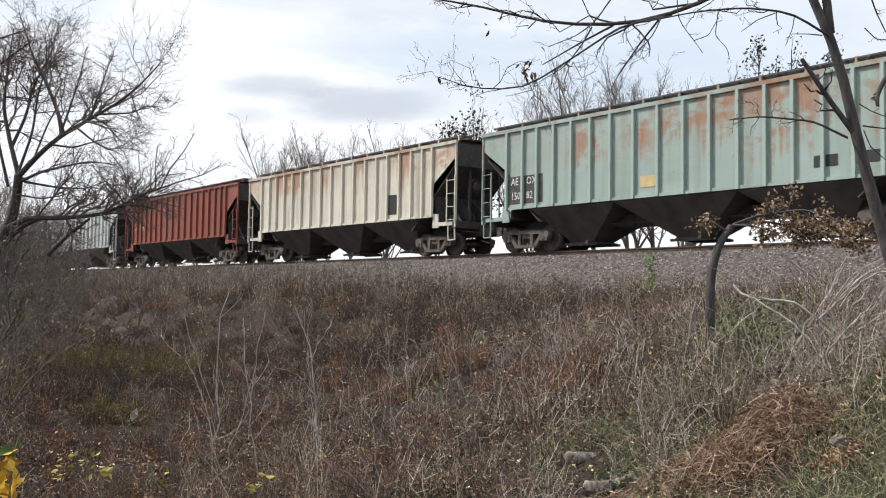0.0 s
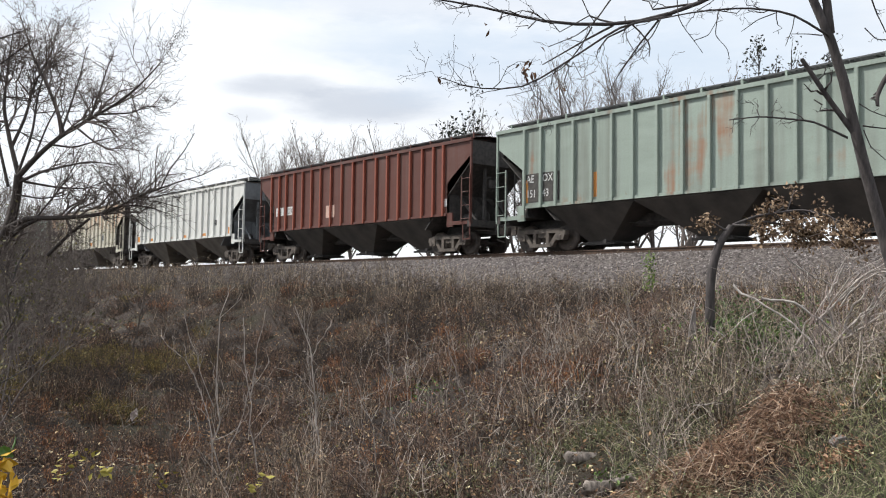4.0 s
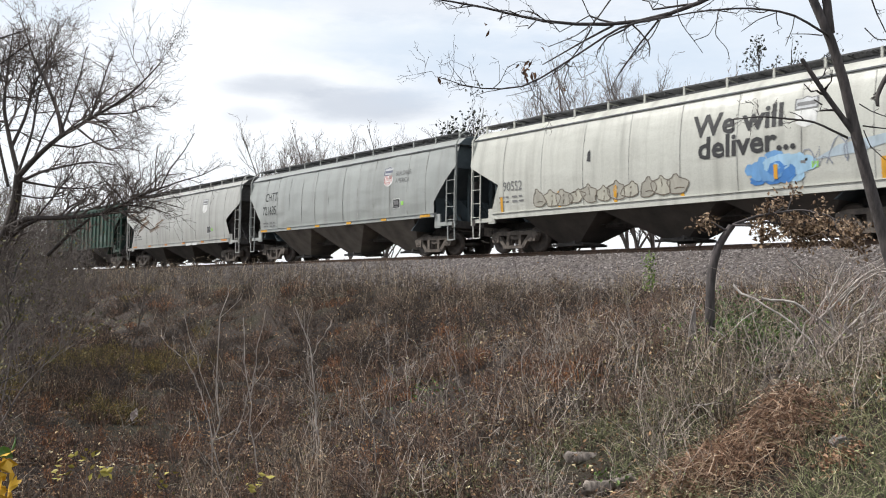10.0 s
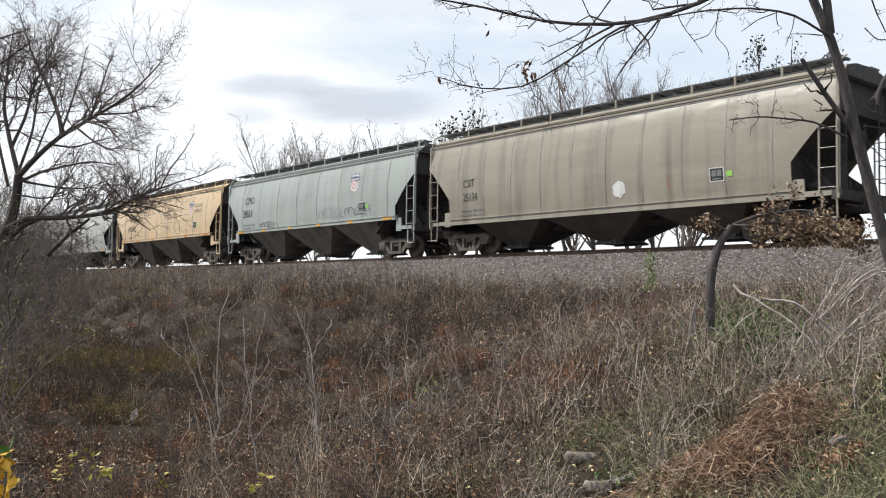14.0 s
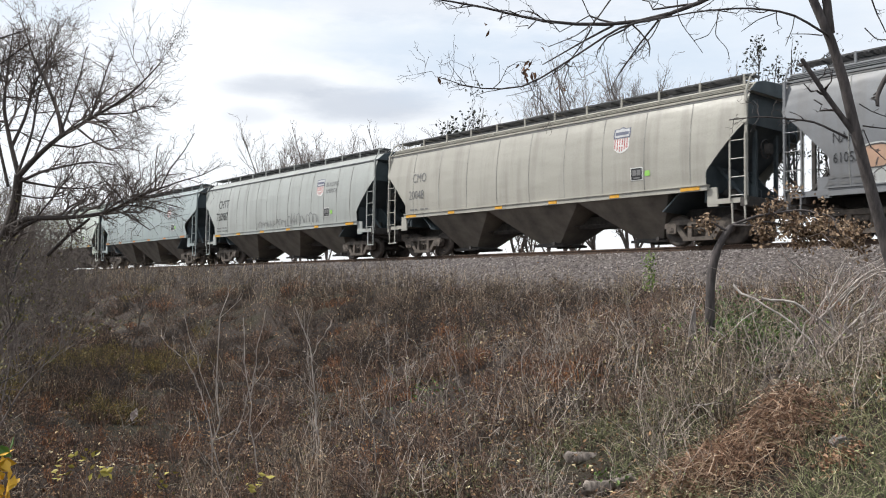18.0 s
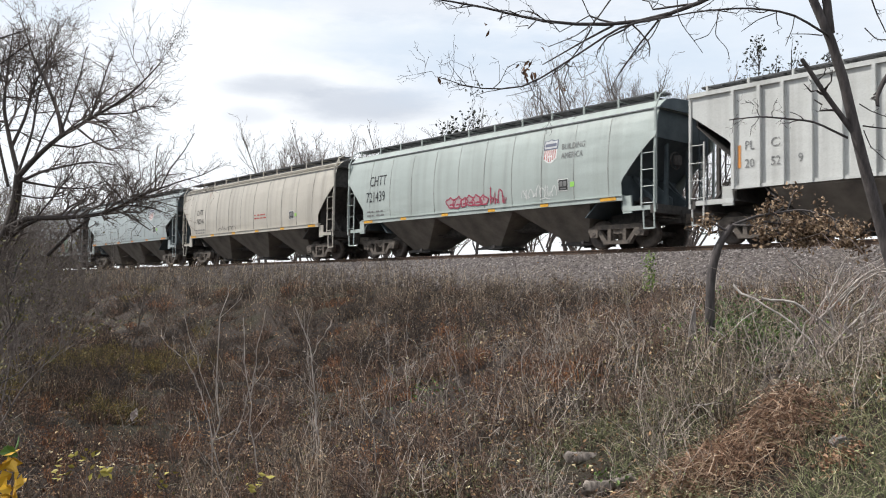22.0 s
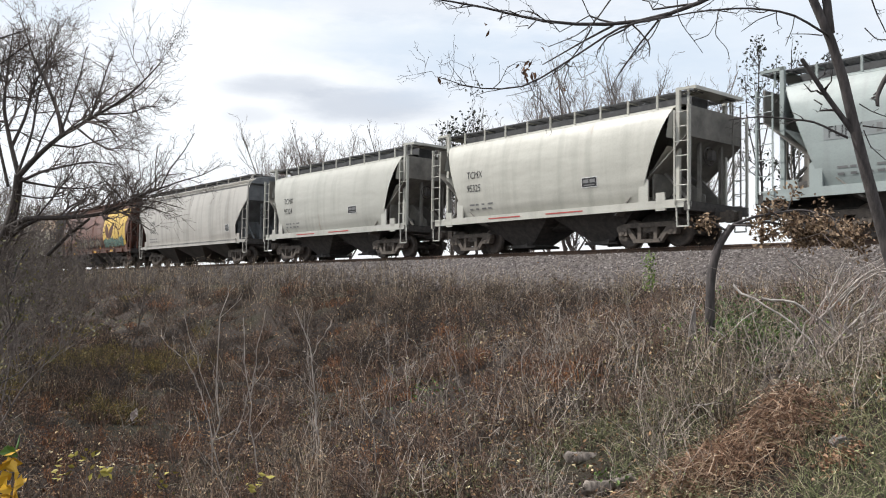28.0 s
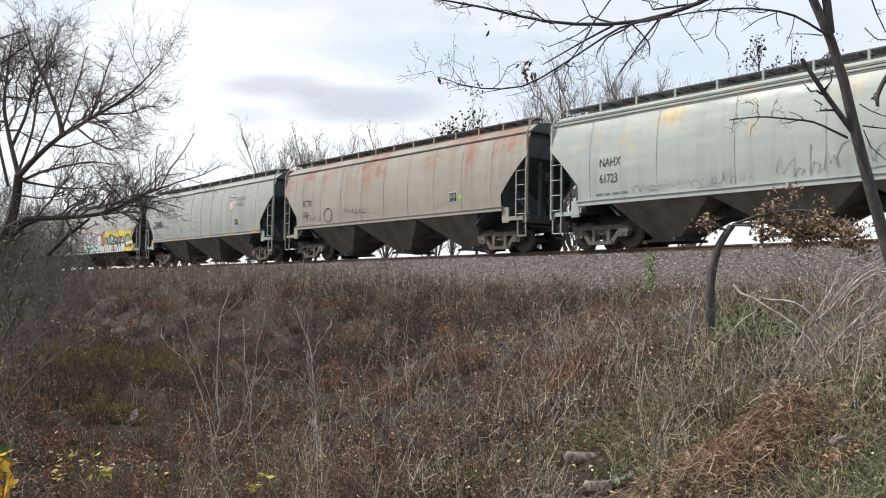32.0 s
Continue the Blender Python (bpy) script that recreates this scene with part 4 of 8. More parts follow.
    for a, b in (((12.0, 3.2), (12.6, 3.75)), ((12.6, 3.75), (14.1, 3.75)), ((14.1, 3.75), (13.7, 3.2)), ((13.7, 3.2), (12.0, 3.2))):
        line_mark(car, TANK_P, [a, b], 0.05, GREY, hl)

    car, hl, m = ribbed(-181.2, -164.9, (0.036, 0.085, 0.062), "dark green ribbed hopper car with cream letters", 0.42, 0.6, 12, (), 2.85, end=DARKG, hop=HOPPER_D, rust_col=(0.085, 0.045, 0.028))
    faded = plain("pale_green_patch", (0.13, 0.20, 0.10))
    cream = plain("cream_lettering", (0.74, 0.70, 0.46))
    for k, ch in enumerate("AOKX"):
        x = (2.98, 3.78, 4.56, 5.35)[k]
        letters(car, P, ch, x, 2.68, 0.33, cream, hl, 0.95, 0.02)
        if k < 3:
            patch(car, P, rect(x - 0.1, x + 0.45, 2.55, 3.15), faded, hl, 0.006)
            patch(car, P, rect(x - 0.1, x + 0.45, 1.75, 1.98), faded, hl, 0.006)
    patch(car, P, [(9.5 + 0.6 * math.cos(a * 0.524), 3.1 + 0.45 * math.sin(a * 0.524)) for a in range(12)], plain("faded_red", (0.10, 0.055, 0.04)), hl, 0.006, "emblem_panel")
    for x in (11.9, 12.9):
        patch(car, P, rect(x, x + 0.5, 1.85, 2.3), plain("dull_green_box", (0.11, 0.15, 0.13)), hl)

    brown = plain("brown_scrape", (0.20, 0.12, 0.07), 0.8)
    car, hl, m = sleek(-163.8, -147.6, (0.56, 0.56, 0.525), "off-white smooth hopper car with brown scrapes", 0.06, 0.55, 13, ("UP", "89143"), SOOT, 1, ORANGE, 2, False, 0.008, 8, lift=0.07)
    r = random.Random(14)
    patch(car, T, [(0.15, 3.22), (0.8, 3.3), (1.3, 3.42), (1.9, 3.56), (1.2, 3.48), (0.9, 3.42), (0.2, 3.36)], brown, hl, 0.012, "scrape")
    for x, z, L, n in ((2.2, 2.75, 1.5, 4), (2.6, 2.45, 1.4, 4), (2.4, 2.2, 1.0, 2), (4.0, 2.1, 1.8, 3), (5.2, 2.5, 1.1, 2)):
        strokes(car, T, [[(x + r.uniform(-0.2, 0.2), z + k * 0.05), (x + L * 0.45, z + k * 0.05 + 0.13 + r.uniform(-0.03, 0.03)), (x + L * r.uniform(0.8, 1.1), z + k * 0.05 + 0.3)] for k in range(n)], 0.035, brown, hl, 0.012, "scrape")
    for x in (9.6, 10.4):
        patch(car, T, rect(x, x + 0.7, 1.1, 1.23), WHITEL, hl, 0.075)
    sleek(-146.5, -130.3, GREYL, "dented light grey smooth hopper car, black letters", 0.04, 0.35, 14, ("CHTT", "721635"), SLATE, 0, YELLOW, 1, True, 0.04, 12, rough=0.3, lift=0.33)
    car, hl, m = sleek(-129.4, -113.3, (0.62, 0.62, 0.56), "off-white smooth hopper car with slogan and blue graffiti", 0.05, 0.55, 15, (), SLATE, 1, None, 0, False, 0.008, 8, lift=0.1)
    letters(car, T, "We will", 9.45, 3.0, 0.62, BLACK, hl, 1.0, 0.022)
    letters(car, T, "deliver...", 9.6, 2.36, 0.62, BLACK, hl, 1.0, 0.022)
    blue, pale = plain("blue_spray", (0.06, 0.22, 0.55)), plain("pale_blue_spray", (0.35, 0.55, 0.72))
    shield(car, T, 12.45, 2.75, hl, True, True)
    r = random.Random(6)
    mid = plain("mid_blue_spray", (0.15, 0.34, 0.62))
    for k in range(22):   # burst of pale and deep blue petals round a yellow heart
        t = k * 2.4
        x, z = 11.95 + 0.85 * math.sqrt(k / 22) * math.cos(t), 1.88 + 0.36 * math.sqrt(k / 22) * math.sin(t)
        blob(car, T, x, z, r.uniform(0.14, 0.3), r.uniform(0.1, 0.2), (blue, pale, mid, pale, mid)[k % 5], hl, 60 + k, 0.012 + 0.0006 * (22 - k))
    patch(car, T, rect(11.88, 11.99, 1.6, 1.98), YELLOW, hl, 0.03, "spray_shape")
    patch(car, T, [(13.0, 2.0), (13.6, 2.3), (15.2, 2.5), (15.2, 2.3), (14.0, 2.05)], plain("faded_blue_spray", (0.42, 0.50, 0.56)), hl, 0.012, "spray_shape")
    scrawl(car, T, 12.6, 14.2, 1.9, 2.6, plain("grey_spray", (0.25, 0.27, 0.32)), hl, 8, 4, 0.05)
    dust = plain("dusty_grey_spray", (0.42, 0.40, 0.34))
    bubble(car, T, 3.2, 9.2, 1.42, 2.0, (dust, plain("khaki_spray", (0.50, 0.48, 0.40))), plain("brown_grey_scuff", (0.17, 0.14, 0.11)), hl, 4, 11, 0.012, 0.028, 0.35)
    patch(car, T, [(5.55, 2.75), (5.7, 2.72), (5.68, 3.1), (5.58, 3.05)], BLACK, hl, 0.012, "spray_shape")
    letters(car, T, "90552", 1.75, 2.1, 0.34, GREY, hl, 0.8)
    for x in (1.6, 4.3, 6.6, 9.0, 14.6):
        patch(car, T, rect(x, x + 0.12, 1.38, 1.9), YELLOW, hl)
    car, hl, m = sleek(-112.4, -96.3, (0.56, 0.57, 0.53), "grey-white smooth hopper car with black scrawls", 0.10, 0.45, 16, ("UP", "88647"), SLATE, 1, YELLOW, 2, False, 0.008, 8, lift=0.13)
    dark = plain("black_spray", (0.06, 0.06, 0.065))
    bubble(car, T, 5.6, 8.2, 1.5, 2.05, (plain("chalk_grey_spray", (0.42, 0.43, 0.41)),), dark, hl, 5, 5, 0.012, 0.055, 0.25)
    bubble(car, T, 8.5, 10.5, 1.6, 2.15, (plain("chalk_grey_spray", (0.42, 0.43, 0.41)),), dark, hl, 15, 5, 0.012, 0.06, 0.35)
    strokes(car, T, [[(7.9, 1.72), (8.7, 1.76)], [(7.9, 1.64), (8.7, 1.68)]], 0.04, dark, hl)
    scrawl(car, T, 2.6, 3.8, 1.5, 1.9, plain("brown_scuff", (0.33, 0.27, 0.22)), hl, 41, 4)
    scrawl(car, T, 13.0, 14.6, 1.8, 2.5, GREY, hl, 6, 4)
    scrawl(car, T, 0.3, 1.1, 3.2, 3.5, GREY, hl, 9, 4, 0.03)
    patch(car, T, rect(1.22, 1.36, 2.3, 3.2), plain("brown_streak", (0.13, 0.05, 0.04)), hl)
    patch(car, T, [(10.95, 1.5), (11.5, 1.5), (11.45, 1.62), (11.38, 1.66), (11.36, 1.95), (11.46, 1.97), (11.46, 2.1), (11.37, 2.12), (11.36, 2.26), (11.44, 2.3), (11.36, 2.42), (11.27, 2.5), (11.27, 2.56), (11.19, 2.56), (11.19, 2.5), (11.1, 2.42), (11.02, 2.3), (11.1, 2.26), (11.09, 2.12), (11.0, 2.1), (11.0, 1.97), (11.1, 1.95), (11.08, 1.66), (11.0, 1.62)], dark, hl)
    strokes(car, T, [[(11.15, 2.2), (11.3, 2.2)], [(11.16, 1.7), (11.17, 2.1)], [(11.3, 1.7), (11.29, 2.1)]], 0.04, GREY, hl, 0.02)
    car, hl, m = sleek(-95.3, -79.5, (0.80, 0.597, 0.365), "tan smooth hopper car with black letters", 0.03, 0.25, 17, ("CMO", "265232"), SOOT, 0, ORANGE, 1, True, 0.006, 8, 2, 2.4, 2.95, 0.42, lift=0.47)
    car, hl, m = sleek(-78.6, -62.4, (0.47, 0.51, 0.48), "pale grey-green smooth hopper car with black tags", 0.0, 0.35, 18, ("CMO", "20569"), SOOT, 0, YELLOW, 1, False, 0.006, 8, 3, 1.9, 2.95, 0.45, lift=0.37)
    scrawl(car, T, 3.6, 5.2, 1.72, 2.05, dark, hl, 15, 6)
    scrawl(car, T, 9.2, 11.2, 1.9, 2.5, plain("faint_grey_spray", (0.33, 0.35, 0.34)), hl, 35, 6)
    scrawl(car, T, 11.3, 13.4, 1.9, 2.3, dark, hl, 16, 6)
    car, hl, m = sleek(-61.5, -45.5, (0.42, 0.38, 0.31), "dusty taupe smooth hopper car", 0.06, 0.75, 19, ("CSIT", "25134"), SOOT, 0, None, 0, False, 0.008, 10, 2, 1.9, 2.4, 0.34)
    blob(car, T, 9.2, 1.75, 0.25, 0.28, WHITEL, hl, 5, 0.014)
    sleek(-44.2, -28.3, (0.60, 0.66, 0.59), "pale mint smooth hopper car with black letters", 0.0, 0.3, 20, ("CMO", "20902"), SLATE, 0, YELLOW, 1, True, 0.006, 8, 2, 1.75, 2.9, 0.46, lift=0.47)
    sleek(-27.6, -11.8, (0.44, 0.51, 0.51), "pale blue-green smooth hopper car with red emblem", 0.0, 0.3, 21, ("UP", "93234"), SLATE, 1, ORANGE, 1, True, 0.008, 9, lift=0.46)
    car, hl, m = sleek(-10.5, 5.6, (0.51, 0.535, 0.51), "light grey smooth hopper car with faint tag", 0.02, 0.45, 22, ("CHTT", "720987"), SLATE, 0, YELLOW, 1, True, 0.014, 13, lift=0.31)
    scrawl(car, T, 6.3, 12.0, 1.7, 2.15, GREY, hl, 17, 20, 0.05)
    sleek(6.6, 22.8, (0.53, 0.51, 0.45), "dusty beige-grey smooth hopper car", 0.04, 0.45, 23, ("CMO", "20048"), SLATE, 0, YELLOW, 1, False, 0.008, 9, 3, 1.55, 2.85, 0.42, tmat=GREY, lift=0.37)
    car, hl, m = sleek(23.8, 39.4, (0.27, 0.28, 0.295), "slate grey smooth hopper car covered in colourful graffiti", 0.04, 0.5, 24, ("NAHX", "61052"), SOOT, 0, None, 0, False, 0.008, 10, 3, 1.2, 2.35, 0.3)
    graffiti_grey(car, hl)
    sleek(40.9, 56.6, (0.43, 0.485, 0.49), "pale grey smooth hopper car with red emblem", 0.0, 0.25, 25, ("UP", "93111"), SLATE, 1, ORANGE, 1, True, 0.008, 9, lift=0.47)
    car, hl, m = sleek(57.6, 73.8, (0.62, 0.575, 0.50), "dusty cream smooth hopper car", 0.06, 0.5, 26, ("CHTT", "720316"), SOOT, 0, YELLOW, 0, False, 0.008, 10, 3, 1.9, 2.75, 0.34, lift=0.37)
    scrawl(car, T, 4.8, 6.8, 1.75, 2.0, BLACK, hl, 18, 5, 0.035)
    small_data(car, T, hl, 8.9, 2.35, REDL)
    car, hl, m = sleek(74.9, 91.1, (0.52, 0.58, 0.55), "pale mint smooth hopper car with red scrawl", 0.0, 0.3, 27, ("CHTT", "721439"), SLATE, 0, YELLOW, 1, True, 0.008, 10, lift=0.3)
    crim = plain("crimson_spray", (0.36, 0.05, 0.09))
    bubble(car, T, 6.8, 9.0, 1.68, 2.12, (plain("pale_rose_spray", (0.44, 0.36, 0.36)),), crim, hl, 19, 6, 0.012, 0.055, 0.3)
    scrawl(car, T, 9.1, 10.0, 1.7, 2.25, crim, hl, 20, 4, 0.09)
    scrawl(car, T, 10.7, 12.3, 1.75, 2.15, WHITEL, hl, 31, 9, 0.05)
    car, hl, m = ribbed(92.2, 108.4, (0.57, 0.575, 0.555), "light grey ribbed covered hopper car", 0.03, 0.45, 28, ("PL|CX", "20|52|9"), 2.48, txstep=0.75, tmat=GREY, tsize=0.25)
    for x, z in ((1.55, 2.0), (7.4, 1.8), (9.5, 2.2), (11.9, 2.0), (14.6, 2.6)):
        patch(car, P, rect(x, x + 0.09, z, z + 0.62), ORANGE, hl)
    patch(car, P, rect(14.0, 15.5, 3.35, 3.62), YELLOW, hl)
    stencil_box(car, P, 13.4, 1.8, hl)
    car, hl, m = sleek(109.5, 124.5, (0.64, 0.66, 0.63), "white smooth hopper car with black tags", 0.0, 0.25, 29, ("SHPX", "454481"), GREYEND, 0, None, 0, False, 0.006, 0, 3, 1.9, 2.5, 0.32)
    letters(car, T, "ZOM", 4.2, 1.75, 0.42, GREY, hl, 0.9)
    scrawl(car, T, 1.3, 2.6, 1.5, 2.0, GREY, hl, 23, 4)
    scrawl(car, T, 6.0, 8.0, 1.75, 2.25, dark, hl, 24, 5)
    for i in range(9):
        patch(car, T, rect(9.6 + i * 0.42, 9.9 + i * 0.42, 1.09, 1.24), WHITEL, hl, 0.075)
    car, hl, m = sleek(125.5, 140.4, (0.66, 0.61, 0.49), "cream smooth hopper car with orange rust along its top", 0.85, 0.4, 30, ("SHPX", "454535"), GREYEND, 0, None, 0, False, 0.006, 0, 3, 1.9, 2.5, 0.32, None, (0.36, 0.16, 0.06), top=3.0)
    wheat_car()
    car, hl, m = sleek(158.5, 173.3, (0.60, 0.57, 0.52), "dusty white smooth hopper car", 0.08, 0.6, 32, ("SHPX", "454612"), GREYEND, 0, None, 0, False, 0.006, 0, 3, 1.9, 2.5, 0.32)
    # cream ends turned away from the sun, their shade painted as a darker grey
    shaded_end = rusty("shaded_cream_end", (0.11, 0.103, 0.093), (0.24, 0.225, 0.20), scale=1.4)
    for s0, s1, seed, base, text, lab in ((175.1, 186.8, 33, (0.48, 0.475, 0.43), ("TCMX", "95324"), "cream two-bay hopper car with rounded sides"), (188.4, 199.9, 34, (0.52, 0.51, 0.455), ("TCMX", "95325"), "clean cream two-bay hopper car with rounded sides"), (201.9, 214.2, 35, (0.34, 0.385, 0.375), (), "blue-grey two-bay hopper car, stained, with worn lettering")):
        hl = round((s1 - s0) / 2, 1)
        c = (s0 + s1) / 2
        m = paint("paint", base, 0.02, 0.35, 0.45, seed)
        car = place(flow_car(c, hl, m, lab, shaded_end), c)
        for i, t in enumerate(text):
            letters(car, FLOW_P, t, 2.1, 2.7 - 0.48 * i, 0.27, BLACK, hl, 0.8)
        small_data(car, FLOW_P, hl, 2.2, 1.75)
        if text:
            stencil_box(car, FLOW_P, 7.6, 1.95, hl, 0.6, 0.28)
            for x in (3.2, 6.0):
                patch(car, [(1.5, 1.0), (1.5, 1.4)], rect(x, x + 1.6, 1.18, 1.22), REDL, hl)
        else:
            patch(car, FLOW_P, rect(1.9, 4.4, 2.45, 2.78), plain("worn_grey_panel", (0.27, 0.29, 0.29)), hl, 0.01, "worn_panel")
            letters(car, FLOW_P, "FURX", 2.0, 2.5, 0.3, BLACK, hl, 0.85)
            for i in range(5, 10):
                patch(car, FLOW_P, rect(2.0 + i * 0.24, 2.14 + i * 0.24, 2.5, 2.72), GREY, hl, 0.014, "worn_letter")
            patch(car, [(1.5, 1.0), (1.5, 1.4)], rect(6.2, 7.2, 1.12, 1.28), plain("cream_plate", (0.6, 0.52, 0.35)), hl)
    car, hl, m = sleek(215.2, 230.9, (0.49, 0.47, 0.43), "grey smooth hopper car with bright graffiti along its sill", 0.03, 0.5, 36, (), SLATE, 0, None, 0, False, 0.006, 0, 3)
    letters(car, T, "FURX", 2.35, 3.0, 0.34, GREY, hl, 0.9)
    letters(car, T, "850607", 2.35, 2.45, 0.34, GREY, hl, 0.9)
    for z in (2.82, 2.3, 1.75):
        line_mark(car, T, [(2.3, z), (4.2, z)], 0.04, GREY, hl)
    line_mark(car, T, [(3.2, 2.28), (3.2, 1.77)], 0.04, GREY, hl)
    graffiti_bright(car, hl)
    sleek(232.0, 248.3, (0.45, 0.46, 0.425), "light grey smooth hopper car with black letters", 0.02, 0.35, 37, ("CHTT", "720886"), SLATE, 0, YELLOW, 1, True, 0.010, 11, lift=0.34)
    car, hl, m = sleek(249.5, 265.8, (0.45, 0.41, 0.35), "dusty tan smooth hopper car with red rust patches", 0.55, 0.5, 38, ("FCTX", "330"), SLATE, 0, None, 0, False, 0.008, 9, 0, 1.7, 2.45, 0.34, None, (0.21, 0.085, 0.048), top=True, lift=0.32)
    scrawl(car, T, 2.2, 3.4, 1.75, 2.1, BLACK, hl, 25, 4, 0.035)
    line_mark(car, T, [(4.0 + 0.32 * math.cos(a * 0.35), 1.95 + 0.3 * math.sin(a * 0.35)) for a in range(19)], 0.04, BLACK, hl)
    scrawl(car, T, 5.2, 7.0, 1.95, 2.2, BLACK, hl, 26, 6, 0.03)
    car, hl, m = sleek(266.9, 283.1, (0.53, 0.57, 0.53), "pale grey-green smooth hopper car with faint scrawls", 0.12, 0.35, 39, ("NAHX", "61723"), SLATE, 0, None, 0, False, 0.008, 6, 2, 2.0, 2.5, 0.32, None, (0.40, 0.30, 0.15), top=True, lift=0.24)
    faint = plain("faint_grey_scrawl", (0.24, 0.25, 0.25))
    scrawl(car, T, 3.4, 7.5, 1.62, 1.95, faint, hl, 27, 14, 0.03)
    scrawl(car, T, 8.0, 13.5, 1.7, 2.35, faint, hl, 28, 13, 0.04)


def blob(car, prof, x, z, w, h, material, hl, seed, lift):
    r = random.Random(seed)
    poly = [(x + w * math.cos(a * 0.3927) * r.uniform(0.75, 1.15), z + h * math.sin(a * 0.3927) * r.uniform(0.75, 1.15)) for a in range(16)]
    return patch(car, prof, poly, material, hl, lift, "spray_shape")


def bubble(car, prof, x0, x1, z0, z1, fills, outline, hl, seed, n, lift=0.014, w=0.04, sharp=0.0, halo=None):
    """A row of fat, leaning spray letters that nobody could read: rounded or pointed at the top, outlined."""
    r = random.Random(seed)
    step = (x1 - x0) / n
    lines, rims = [], []
    for i in range(n):
        cx, half = x0 + step * (i + 0.5 + r.uniform(-0.08, 0.08)), step * r.uniform(0.46, 0.68)
        lo, hi = z0 + (z1 - z0) * r.uniform(0.0, 0.14), z1 - (z1 - z0) * r.uniform(0.0, 0.3)
        lean, ph = r.uniform(-0.3, 0.4) * half, r.uniform(0, 6)
        poly = []
        for k in range(22):
            a = 2 * math.pi * k / 22
            ca, sa = math.cos(a), math.sin(a)
            e = 0.78 + 0.2 * math.sin(2 * a + ph)
            px_ = math.copysign(abs(ca) ** e, ca) * half * (1 + 0.2 * math.sin(3 * a + ph) + 0.07 * math.sin(5 * a - ph))
            pz_ = math.copysign(abs(sa) ** e, sa)
            if sharp and sa > 0.55:
                px_ *= 0.45
                pz_ *= 1 + sharp * (1 - abs(ca))
            poly.append((cx + px_ + lean * pz_, (lo + hi) / 2 + pz_ * (hi - lo) / 2))
        if halo:
            rims.append([(cx + (x - cx) * 1.13, (lo + hi) / 2 + (z - (lo + hi) / 2) * 1.13) for x, z in poly + poly[:1]])
        patch(car, prof, poly, fills[i % len(fills)], hl, lift + 0.0016 * (i % 3), "spray_letter")
        lines.append(poly + [poly[0]])
        h = hi - lo
        kind = r.randrange(3)
        if kind == 0:
            lines.append([(cx - half * 0.1, lo + h * 0.05), (cx, lo + h * 0.32), (cx + half * 0.08, lo + h * 0.42)])
            lines.append([(cx - half * 0.05, hi - h * 0.3), (cx + half * 0.12, hi - h * 0.22), (cx + half * 0.05, hi - h * 0.36), (cx - half * 0.05, hi - h * 0.3)])
        elif kind == 1:
            lines.append([(cx - half * 0.3, lo + h * 0.3), (cx + half * 0.1, lo + h * 0.36), (cx + half * 0.7, lo + h * 0.3)])
        else:
            lines.append([(cx - half * 0.05, hi - h * 0.04), (cx + half * 0.06, lo + h * 0.6), (cx - half * 0.02, lo + h * 0.5)])
    if halo:
        strokes(car, prof, rims, w * 1.2, halo, hl, lift - 0.003, "spray_halo")
    strokes(car, prof, lines, w, outline, hl, lift + 0.007, "spray_outline")


